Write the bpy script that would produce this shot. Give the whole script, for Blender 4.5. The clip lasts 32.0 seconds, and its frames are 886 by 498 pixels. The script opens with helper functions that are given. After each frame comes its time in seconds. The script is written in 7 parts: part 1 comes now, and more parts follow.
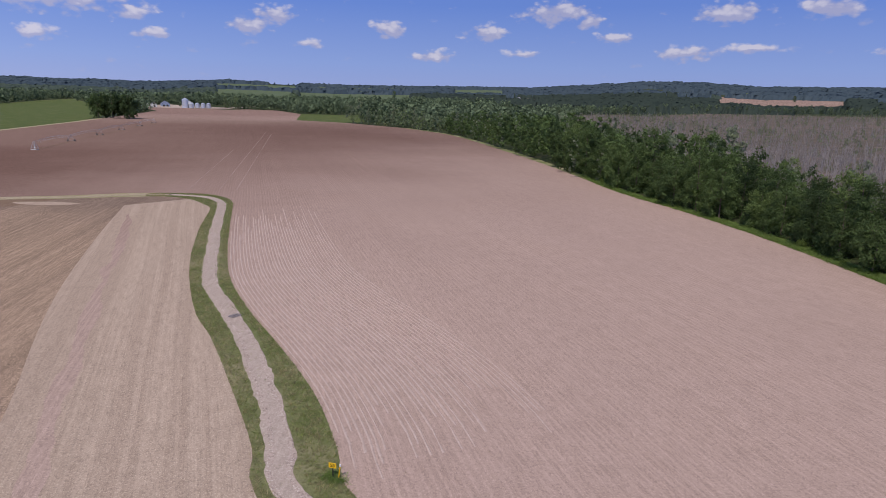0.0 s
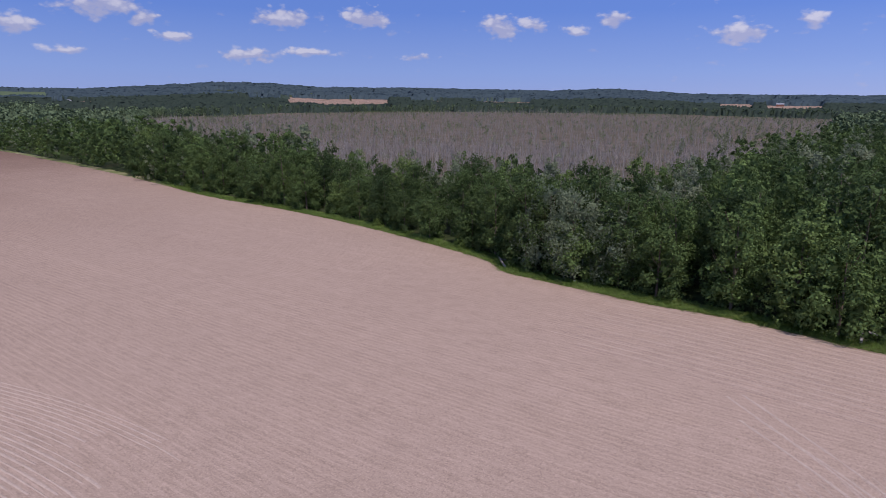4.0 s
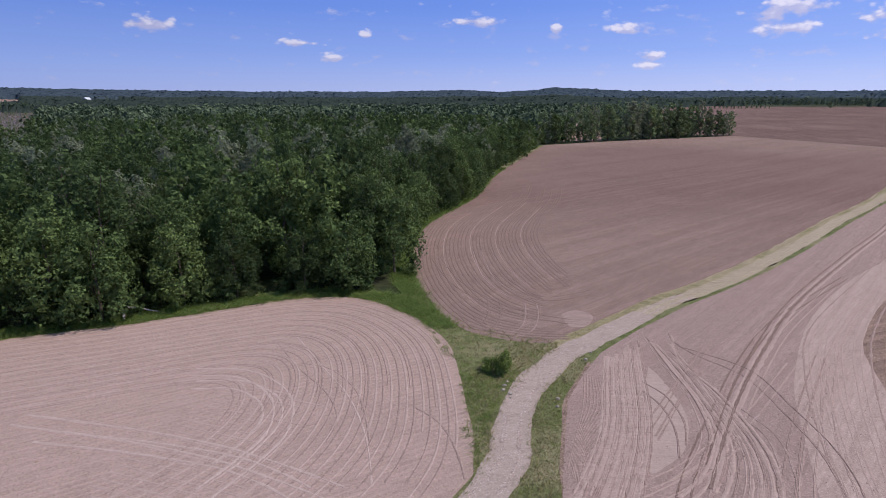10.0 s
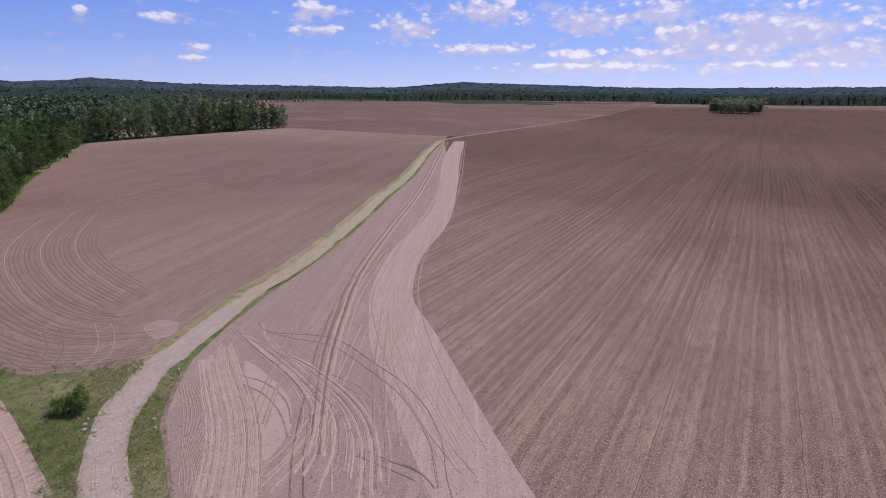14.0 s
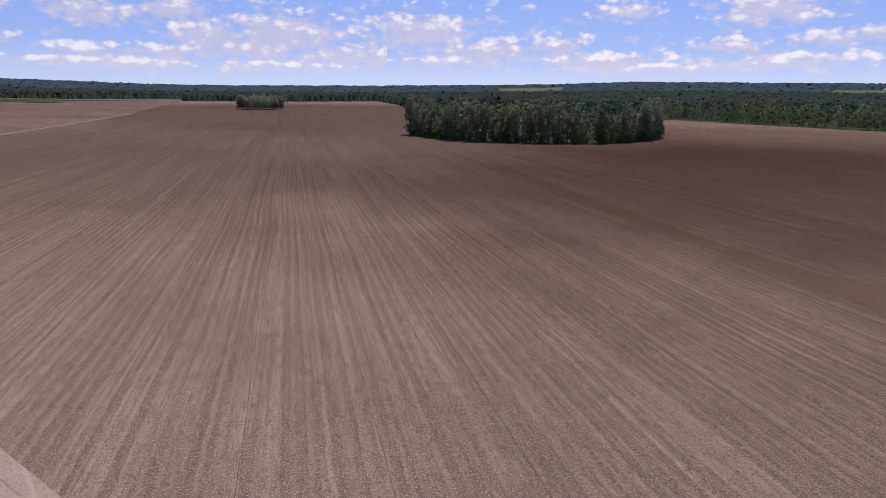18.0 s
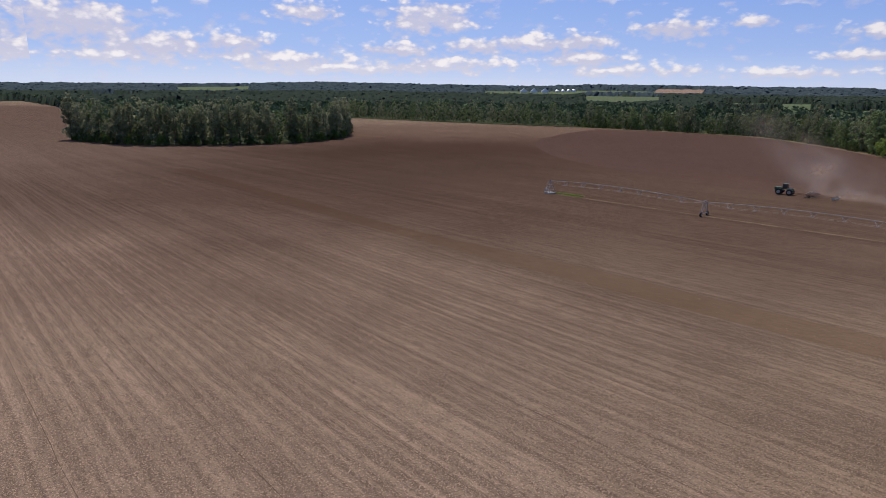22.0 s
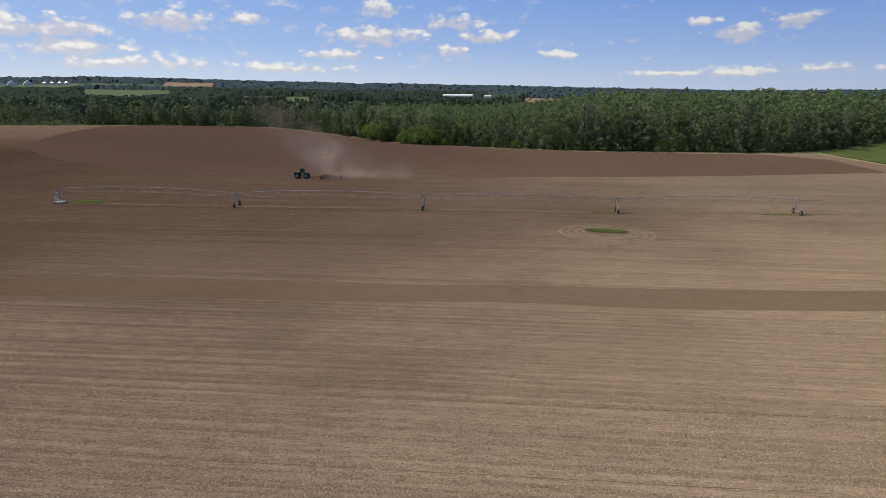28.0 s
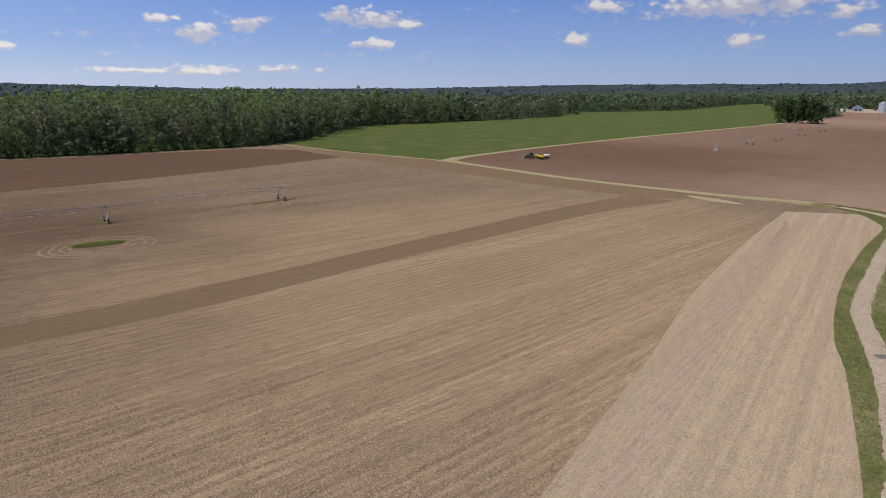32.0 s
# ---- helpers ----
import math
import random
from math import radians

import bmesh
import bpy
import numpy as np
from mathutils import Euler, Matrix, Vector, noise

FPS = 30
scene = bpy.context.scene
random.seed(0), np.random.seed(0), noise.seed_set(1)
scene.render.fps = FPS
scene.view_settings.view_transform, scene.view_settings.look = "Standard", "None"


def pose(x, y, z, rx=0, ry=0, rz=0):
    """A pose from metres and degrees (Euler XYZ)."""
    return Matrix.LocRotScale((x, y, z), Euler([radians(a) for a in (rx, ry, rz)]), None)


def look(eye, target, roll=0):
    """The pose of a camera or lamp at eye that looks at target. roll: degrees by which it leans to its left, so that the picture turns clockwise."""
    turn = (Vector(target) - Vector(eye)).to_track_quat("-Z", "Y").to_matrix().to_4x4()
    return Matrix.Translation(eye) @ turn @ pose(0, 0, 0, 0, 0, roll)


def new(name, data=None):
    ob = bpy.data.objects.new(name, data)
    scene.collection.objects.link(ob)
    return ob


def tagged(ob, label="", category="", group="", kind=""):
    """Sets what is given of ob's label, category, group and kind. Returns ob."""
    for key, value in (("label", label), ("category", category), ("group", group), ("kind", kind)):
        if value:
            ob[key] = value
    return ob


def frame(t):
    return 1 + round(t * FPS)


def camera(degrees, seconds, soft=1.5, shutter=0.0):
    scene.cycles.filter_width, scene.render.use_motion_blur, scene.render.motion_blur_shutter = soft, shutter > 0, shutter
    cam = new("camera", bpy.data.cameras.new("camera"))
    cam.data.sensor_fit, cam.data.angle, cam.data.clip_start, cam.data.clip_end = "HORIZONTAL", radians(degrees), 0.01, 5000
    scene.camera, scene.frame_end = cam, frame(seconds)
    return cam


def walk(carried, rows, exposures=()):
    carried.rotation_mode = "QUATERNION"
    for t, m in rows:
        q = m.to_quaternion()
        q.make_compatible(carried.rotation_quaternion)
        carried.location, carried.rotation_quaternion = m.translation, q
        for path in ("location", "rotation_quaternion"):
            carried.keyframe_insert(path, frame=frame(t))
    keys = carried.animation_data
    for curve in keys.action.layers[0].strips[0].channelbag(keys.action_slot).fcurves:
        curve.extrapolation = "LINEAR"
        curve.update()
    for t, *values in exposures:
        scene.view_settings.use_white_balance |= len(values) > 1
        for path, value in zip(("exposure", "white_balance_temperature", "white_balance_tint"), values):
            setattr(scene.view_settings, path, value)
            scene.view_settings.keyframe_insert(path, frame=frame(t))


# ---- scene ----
cam = camera(72.6, 32.0, soft=0.62)
PATH = [
    (0.0, pose(0, 0, 30, 76.12, -1.33, 0.00)),
    (0.5, pose(0, 0, 30, 76.35, -1.23, -8.20)),
    (1.0, pose(0, 0, 30, 76.63, -1.15, -15.98)),
    (1.5, pose(0, 0, 30, 76.82, -1.04, -23.14)),
    (2.0, pose(0, 0, 30, 76.85, -0.78, -27.49)),
    (2.5, pose(0, 0, 30, 76.83, -0.57, -30.37)),
    (4.5, pose(0, 0, 30, 76.67, -0.26, -40.97)),
    (5.0, pose(0, 0, 30, 76.63, -0.28, -44.39)),
    (5.5, pose(0, 0, 30, 76.62, -0.25, -47.85)),
    (6.0, pose(0, 0, 30, 76.61, -0.24, -51.83)),
    (6.5, pose(0, 0, 30, 76.60, -0.15, -57.18)),
    (7.0, pose(0, 0, 30, 76.57, -0.02, -63.41)),
    (7.5, pose(0, 0, 30, 76.51, -0.05, -69.37)),
    (8.0, pose(0, 0, 30, 76.53, 0.05, -75.97)),
    (8.5, pose(0, 0, 30, 76.53, 0.10, -83.46)),
    (9.0, pose(0, 0, 30, 76.46, 0.20, -92.13)),
    (9.5, pose(0, 0, 30, 76.37, 0.22, -97.55)),
    (10.0, pose(0, 0, 30, 76.20, 0.12, -103.80)),
    (10.5, pose(0, 0, 30, 76.02, 0.06, -111.82)),
    (11.0, pose(0, 0, 30, 75.94, -0.08, -117.76)),
    (11.5, pose(0, 0, 30, 75.89, -0.20, -123.53)),
    (12.0, pose(0, 0, 30, 75.87, -0.18, -127.87)),
    (12.5, pose(0, 0, 30, 75.82, -0.23, -129.37)),
    (13.0, pose(0, 0, 30, 75.77, -0.34, -132.90)),
    (13.5, pose(0, 0, 30, 75.75, -0.39, -137.52)),
    (14.0, pose(0, 0, 30, 75.75, -0.51, -143.36)),
    (14.5, pose(0, 0, 30, 75.72, -0.50, -148.97)),
    (15.0, pose(0, 0, 30, 75.78, -0.60, -154.07)),
    (15.5, pose(0, 0, 30, 75.78, -0.49, -160.10)),
    (17.5, pose(0, 0, 30, 75.86, -0.48, -180.21)),
    (18.0, pose(0, 0, 30, 75.84, -0.45, -185.06)),
    (18.5, pose(0, 0, 30, 75.82, -0.36, -189.31)),
    (19.0, pose(0, 0, 30, 75.84, -0.32, -192.84)),
    (19.5, pose(0, 0, 30, 75.83, -0.37, -196.25)),
    (20.0, pose(0, 0, 30, 75.82, -0.42, -199.76)),
    (20.5, pose(0, 0, 30, 75.90, -0.49, -203.30)),
    (21.0, pose(0, 0, 30, 75.97, -0.41, -206.73)),
    (21.5, pose(0, 0, 30, 75.99, -0.39, -210.09)),
    (22.0, pose(0, 0, 30, 76.03, -0.51, -213.22)),
    (22.5, pose(0, 0, 30, 76.05, -0.44, -216.44)),
    (23.0, pose(0, 0, 30, 76.01, -0.34, -219.04)),
    (23.5, pose(0, 0, 30, 76.04, -0.29, -222.56)),
    (24.0, pose(0, 0, 30, 76.06, -0.22, -226.35)),
    (24.5, pose(0, 0, 30, 76.04, -0.14, -229.80)),
    (26.5, pose(0, 0, 30, 75.94, -0.10, -243.12)),
    (27.0, pose(0, 0, 30, 75.84, -0.19, -247.33)),
    (27.5, pose(0, 0, 30, 75.77, -0.21, -251.65)),
    (28.0, pose(0, 0, 30, 75.72, -0.20, -256.09)),
    (28.5, pose(0, 0, 30, 75.70, -0.18, -261.30)),
    (29.0, pose(0, 0, 30, 75.71, -0.19, -267.94)),
    (29.5, pose(0, 0, 30, 75.73, -0.16, -275.70)),
    (30.0, pose(0, 0, 30, 75.75, -0.12, -284.05)),
    (30.5, pose(0, 0, 30, 75.79, -0.09, -290.85)),
    (31.0, pose(0, 0, 30, 75.77, -0.05, -294.08)),
    (31.5, pose(0, 0, 30, 75.74, -0.13, -299.00)),
    (32.0, pose(0, 0, 30, 75.71, -0.19, -302.07)),
]
# the camera's automatic white balance drifts from cool to warm along the turn
EXPOSURES = [(0, 0.0, 6650, 17), (6, 0.03, 6350, 18), (9, 0.03, 6350, 18), (12, 0.0, 6450, 22), (14, 0.0, 6500, 20), (19, 0.0, 6950, 14), (24, 0.02, 7500, 6), (28, 0.03, 7700, 1), (30, 0.09, 7700, 3), (32, 0.05, 7700, 4)]
walk(cam, PATH, EXPOSURES)
# ------------------------------------------------------------ world and sun
SUN_AZ, SUN_EL = 197.5, 57.0          # degrees: azimuth clockwise from +y, height
sun_way = Vector((math.sin(radians(SUN_AZ)) * math.cos(radians(SUN_EL)),
                  math.cos(radians(SUN_AZ)) * math.cos(radians(SUN_EL)),
                  math.sin(radians(SUN_EL))))
sun_data = bpy.data.lights.new("sun", "SUN")
sun_data.energy, sun_data.angle, sun_data.color = 3.3, radians(0.55), (1.0, 0.95, 0.88)
sun_lamp = new("sun", sun_data)
sun_lamp.matrix_world = look(sun_way * 300, (0, 0, 0))


def link(tree, a, b):
    tree.links.new(a, b)


def node(tree, kind):
    return tree.nodes.new(kind)


def math_node(tree, op, a, b=None, c=None, clamp=False):
    n = tree.nodes.new("ShaderNodeMath")
    n.operation, n.use_clamp = op, clamp
    for i, v in enumerate((a, b, c)):
        if v is None:
            continue
        if isinstance(v, (int, float)):
            n.inputs[i].default_value = v
        else:
            tree.links.new(v, n.inputs[i])
    return n.outputs[0]


def vec_node(tree, op, a, b=None, c=None):
    n = tree.nodes.new("ShaderNodeVectorMath")
    n.operation = op
    for i, v in enumerate((a, b, c)):
        if v is None:
            continue
        if isinstance(v, (tuple, list)):
            n.inputs[i].default_value = v
        else:
            tree.links.new(v, n.inputs[i])
    return n.outputs["Value"] if op in ("LENGTH", "DOT_PRODUCT", "DISTANCE") else n.outputs[0]


def mix_node(tree, fac, a, b, blend="MIX"):
    n = tree.nodes.new("ShaderNodeMix")
    n.data_type, n.blend_type = "RGBA", blend
    for socket, v in ((n.inputs[0], fac), (n.inputs[6], a), (n.inputs[7], b)):
        if isinstance(v, (int, float)):
            socket.default_value = v
        elif isinstance(v, (tuple, list)):
            socket.default_value = (*v, 1) if len(v) == 3 else v
        else:
            tree.links.new(v, socket)
    return n.outputs[2]


def noise_node(tree, vec, scale, detail=4.0, rough=0.55, out=0):
    n = tree.nodes.new("ShaderNodeTexNoise")
    n.inputs["Scale"].default_value, n.inputs["Detail"].default_value = scale, detail
    n.inputs["Roughness"].default_value = rough
    if vec is not None:
        tree.links.new(vec, n.inputs["Vector"])
    return n.outputs[out]


def smooth(tree, v, lo, hi, a=0.0, b=1.0):
    n = tree.nodes.new("ShaderNodeMapRange")
    n.interpolation_type = "SMOOTHSTEP"
    tree.links.new(v, n.inputs[0])
    for i, x in enumerate((lo, hi, a, b)):
        n.inputs[i + 1].default_value = x
    return n.outputs[0]


# cumulus clouds: azimuth, height, half width, half height, in degrees
CLOUDS_SOUTH_WEST = [
    (-177, 5.6, 6.3, 2.1), (-174, 3.2, 6.8, 0.8), (-165, 4.6, 3.5, 1.0), (-159, 7.3, 3.2, 0.9), (-156, 2.6, 13.6, 0.6),
    (-151, 4.3, 3.7, 0.8), (-148, 7.0, 4.2, 1.8), (-144, 4.7, 3.1, 0.8), (-139, 4.9, 4.7, 0.9), (-135, 4.9, 3.7, 1.0),
    (-134, 3.6, 4.2, 0.7), (-127, 5.9, 3.7, 0.9), (-121, 6.3, 1.9, 0.6), (-113, 3.5, 3.1, 0.5), (-110, 5.1, 4.7, 1.0),
    (-110, 7.4, 2.1, 0.7), (-103, 6.3, 2.6, 0.7), (-103, 3.8, 1.7, 0.6), (-100, 5.1, 2.6, 0.7), (-94, 3.5, 1.8, 0.4),
    (-171, 4.2, 7.0, 1.2), (-161, 3.3, 7.0, 0.9), (-147, 3.0, 8.0, 0.9), (-131, 2.6, 7.0, 0.6), (-118, 2.3, 6.0, 0.5)]
CLOUDS_NORTH_WEST = [
    (-84, 1.9, 3.7, 0.3), (-82, 6.0, 1.4, 0.5), (-79, 2.0, 3.7, 0.4), (-79, 5.1, 2.4, 0.8), (-75, 5.9, 1.8, 0.7),
    (-72, 2.2, 3.1, 0.4), (-67, 6.8, 2.1, 0.8), (-64, 6.5, 3.1, 0.9), (-64, 4.4, 1.8, 0.5), (-61, 6.1, 1.6, 0.5),
    (-46, 4.8, 1.5, 0.5), (-44, 7.4, 2.4, 0.6), (-33, 7.0, 7.8, 1.1), (-32.5, 4.4, 1.3, 0.6), (-26, 6.3, 1.3, 0.6),
    (-24.5, 4.8, 1.6, 0.5), (-17, 5.8, 1.9, 0.8), (-15, 6.8, 2.1, 0.7), (-12, 4.7, 1.3, 0.4), (-5, 6.0, 1.7, 0.8)]
CLOUDS_NORTH_EAST = [
    (-1, 3.9, 2.1, 0.5), (4, 5.9, 2.1, 0.7), (7, 4.3, 1.6, 0.4), (10, 7.6, 3.1, 1.0), (13, 7.0, 1.3, 0.6), (15, 5.6, 1.7, 0.5),
    (21, 4.3, 2.5, 0.7), (24, 7.4, 3.0, 0.9), (26, 4.7, 1.9, 0.4), (31, 7.6, 2.2, 0.9), (36, 4.4, 1.3, 0.5), (43, 6.9, 1.7, 1.2),
    (46, 7.0, 1.3, 0.6), (50, 6.5, 1.6, 0.5), (53, 7.5, 1.4, 0.6), (63, 5.9, 2.3, 0.9), (68, 6.8, 1.2, 0.6), (79, 6.1, 2.0, 0.8)]
CLOUDS_SOUTH_EAST = [
    (91, 4.9, 1.7, 0.4), (94, 3.9, 1.0, 0.4), (97, 5.7, 0.7, 0.4), (107, 6.8, 2.4, 0.5), (114, 6.1, 0.7, 0.5), (120, 6.0, 1.8, 0.5),
    (122, 2.9, 1.3, 0.4), (122, 3.8, 1.4, 0.4), (132, 7.0, 2.9, 0.9), (132, 5.5, 2.4, 0.6), (140, 5.8, 2.9, 1.2), (147, 4.0, 4.7, 0.6),
    (147, 7.2, 4.0, 1.2), (155, 3.5, 3.1, 0.6), (156, 6.5, 4.0, 1.2), (162, 3.6, 5.8, 0.7), (162, 7.0, 4.2, 1.2), (165, 5.1, 4.7, 1.3),
    (171, 5.2, 7.8, 2.2), (172, 2.6, 9.7, 0.7), (183, 5.6, 6.3, 2.1), (186, 3.2, 6.8, 0.8), (168, 4.0, 8.0, 1.2), (178, 3.6, 9.0, 1.3), (157, 2.6, 8.0, 0.7)]


def build_world():
    """Blue summer sky with scattered fair-weather cumulus all round."""
    world = bpy.data.worlds.new("sky")
    world.use_nodes = True
    scene.world = world
    t = world.node_tree
    t.nodes.clear()
    sky = node(t, "ShaderNodeTexSky")
    sky.sky_type, sky.sun_disc = "NISHITA", False
    sky.sun_elevation, sky.sun_rotation = radians(SUN_EL), radians(SUN_AZ)
    sky.altitude, sky.air_density, sky.dust_density, sky.ozone_density = 300, 1.0, 0.4, 3.0
    coord = node(t, "ShaderNodeTexCoord").outputs["Generated"]
    sep = node(t, "ShaderNodeSeparateXYZ")
    link(t, coord, sep.inputs[0])
    az = math_node(t, "MULTIPLY", math_node(t, "ARCTAN2", sep.outputs[0], sep.outputs[1]), 57.29578)
    el = math_node(t, "MULTIPLY", math_node(t, "ARCSINE", sep.outputs[2]), 57.29578)
    # clear-sky colour: pale at the horizon, saturated blue above it
    ramp = node(t, "ShaderNodeValToRGB")
    link(t, math_node(t, "DIVIDE", el, 30.0, clamp=True), ramp.inputs[0])
    stops = ramp.color_ramp.elements
    stops[0].position, stops[0].color = 0.0, (0.375, 0.475, 0.82, 1)
    stops[1].position, stops[1].color = 1.0, (0.07, 0.17, 0.62, 1)
    for p, c in ((0.10, (0.30, 0.45, 0.87, 1)), (0.27, (0.165, 0.318, 0.82, 1))):
        e = stops.new(p)
        e.color = c
    # paler towards the sun
    sunward = math_node(t, "MULTIPLY", math_node(t, "COSINE", math_node(t, "MULTIPLY_ADD", az, 0.0174533, 2.88)), 0.34, clamp=True)
    sky_scaled = vec_node(t, "SCALE", sky.outputs[0])
    sky_scaled.node.inputs["Scale"].default_value = 0.15
    low = smooth(t, el, 14.0, 45.0, 1.0, 0.0)
    clear = mix_node(t, low, sky_scaled, mix_node(t, sunward, ramp.outputs[0], (0.42, 0.58, 0.92)))
    # cloud field
    comb = node(t, "ShaderNodeCombineXYZ")
    link(t, az, comb.inputs[0])
    link(t, el, comb.inputs[1])
    flat = comb.outputs[0]
    squash = vec_node(t, "MULTIPLY", flat, (0.55, 1.25, 1.0))
    warp = noise_node(t, squash, 0.7, 3.0, 0.5, out=1)
    warped = vec_node(t, "MULTIPLY_ADD", warp, (1.8, 0.8, 0.0), vec_node(t, "ADD", flat, (-0.9, -0.4, 0.0)))
    near = higher = None
    raised = vec_node(t, "ADD", warped, (0.0, 0.35, 0.0))
    for a, e, w, h in CLOUDS_SOUTH_WEST + CLOUDS_NORTH_WEST + CLOUDS_NORTH_EAST + CLOUDS_SOUTH_EAST:
        v = vec_node(t, "LENGTH", vec_node(t, "MULTIPLY_ADD", warped, (1 / w, 1 / h, 0), (-a / w, -e / h, 0)))
        near = v if near is None else math_node(t, "MINIMUM", near, v)
        v = vec_node(t, "LENGTH", vec_node(t, "MULTIPLY_ADD", raised, (1 / w, 1 / h, 0), (-a / w, -e / h, 0)))
        higher = v if higher is None else math_node(t, "MINIMUM", higher, v)
    fray = noise_node(t, vec_node(t, "MULTIPLY", flat, (0.70, 1.20, 1.0)), 0.85, 4.0, 0.5)
    cells = node(t, "ShaderNodeTexVoronoi")
    cells.inputs["Scale"].default_value, cells.inputs["Detail"].default_value, cells.inputs["Roughness"].default_value = 1.3, 1.5, 0.5
    link(t, vec_node(t, "MULTIPLY_ADD", warp, (0.5, 0.5, 0.0), vec_node(t, "MULTIPLY", flat, (0.75, 1.25, 0.0))), cells.inputs["Vector"])
    billow = math_node(t, "SUBTRACT", 0.45, cells.outputs["Distance"])
    body = math_node(t, "ADD", math_node(t, "SUBTRACT", 1.28, near), math_node(t, "ADD", math_node(t, "MULTIPLY_ADD", fray, 2.1, -1.05), math_node(t, "MULTIPLY", billow, 0.7)))
    thick = smooth(t, body, -0.12, 0.62)
    # loose small puffs, thicker towards the south
    south = math_node(t, "COSINE", math_node(t, "MULTIPLY_ADD", az, 0.0174533, 2.88))
    puff = noise_node(t, vec_node(t, "MULTIPLY", flat, (0.55, 1.10, 1.0)), 0.9, 4.0, 0.5)
    loose = smooth(t, math_node(t, "ADD", puff, math_node(t, "MULTIPLY", south, 0.06)), 0.58, 0.76, 0.0, 0.55)
    band = math_node(t, "MULTIPLY", smooth(t, el, 0.6, 2.2), smooth(t, el, 25.0, 40.0, 1.0, 0.35))
    dens = math_node(t, "MAXIMUM", thick, math_node(t, "MULTIPLY", loose, band))
    # sunlit tops and greyer bases
    rise = math_node(t, "ADD", math_node(t, "SUBTRACT", higher, near), math_node(t, "ADD", math_node(t, "MULTIPLY", billow, 0.9), math_node(t, "MULTIPLY_ADD", fray, 2.0, -1.0)))
    cloud = mix_node(t, smooth(t, rise, -0.35, 0.45), (0.50, 0.52, 0.72), (0.83, 0.82, 0.90))
    col = mix_node(t, math_node(t, "MULTIPLY", dens, math_node(t, "MULTIPLY_ADD", south, 0.07, 0.80)), clear, cloud)
    haze = math_node(t, "MULTIPLY", smooth(t, el, 0.4, 4.5, 1.0, 0.0), math_node(t, "MULTIPLY_ADD", south, 0.24, 0.22))
    col = mix_node(t, haze, col, (0.72, 0.78, 0.92))
    glow = math_node(t, "MULTIPLY_ADD", math_node(t, "COSINE", math_node(t, "MULTIPLY_ADD", az, 0.0174533, -radians(SUN_AZ))), 0.18, 0.98)
    lit = vec_node(t, "SCALE", col)
    link(t, glow, lit.node.inputs["Scale"])
    col = lit
    bg = node(t, "ShaderNodeBackground")
    link(t, col, bg.inputs[0])
    bg.inputs[1].default_value = SKY_STRENGTH
    out = node(t, "ShaderNodeOutputWorld")
    link(t, bg.outputs[0], out.inputs[0])


SKY_STRENGTH = 0.95
build_world()

# ------------------------------------------------------------ materials


def shader(name):
    m = bpy.data.materials.new(name)
    m.use_nodes = True
    t = m.node_tree
    t.nodes.clear()
    out = node(t, "ShaderNodeOutputMaterial")
    b = node(t, "ShaderNodeBsdfPrincipled")
    link(t, b.outputs[0], out.inputs[0])
    return m, t, b


def bump(t, b, height, strength, distance):
    n = node(t, "ShaderNodeBump")
    n.inputs["Strength"].default_value, n.inputs["Distance"].default_value = strength, distance
    link(t, height, n.inputs["Height"])
    link(t, n.outputs[0], b.inputs["Normal"])


def plain(name, colour, rough=0.6, metal=0.0, wear=0.25, scale=3.0):
    """Painted or bare surface with slight grime at two scales."""
    m, t, b = shader(name)
    pos = node(t, "ShaderNodeTexCoord").outputs["Object"]
    grime = noise_node(t, pos, scale, 5.0, 0.6)
    fine = noise_node(t, pos, scale * 9, 3.0, 0.6)
    dark = tuple(c * (1 - wear) for c in colour)
    col = mix_node(t, smooth(t, grime, 0.35, 0.7), colour, dark)
    col = mix_node(t, math_node(t, "MULTIPLY", fine, 0.3), col, tuple(c * (1 - 0.6 * wear) for c in colour))
    link(t, col, b.inputs["Base Color"])
    b.inputs["Metallic"].default_value = metal
    link(t, smooth(t, grime, 0.2, 0.8, max(rough - 0.12, 0.05), min(rough + 0.15, 1)), b.inputs["Roughness"])
    bump(t, b, fine, 0.15, 0.02)
    return m


def world_place(t):
    return node(t, "ShaderNodeNewGeometry").outputs["Position"]


def rows_frame(t, pos, azimuth):
    """Coordinates across and along the rows of a field."""
    m = node(t, "ShaderNodeMapping")
    m.vector_type = "TEXTURE"
    m.inputs["Rotation"].default_value = (0, 0, radians(-azimuth))
    link(t, pos, m.inputs["Vector"])
    return m.outputs[0]


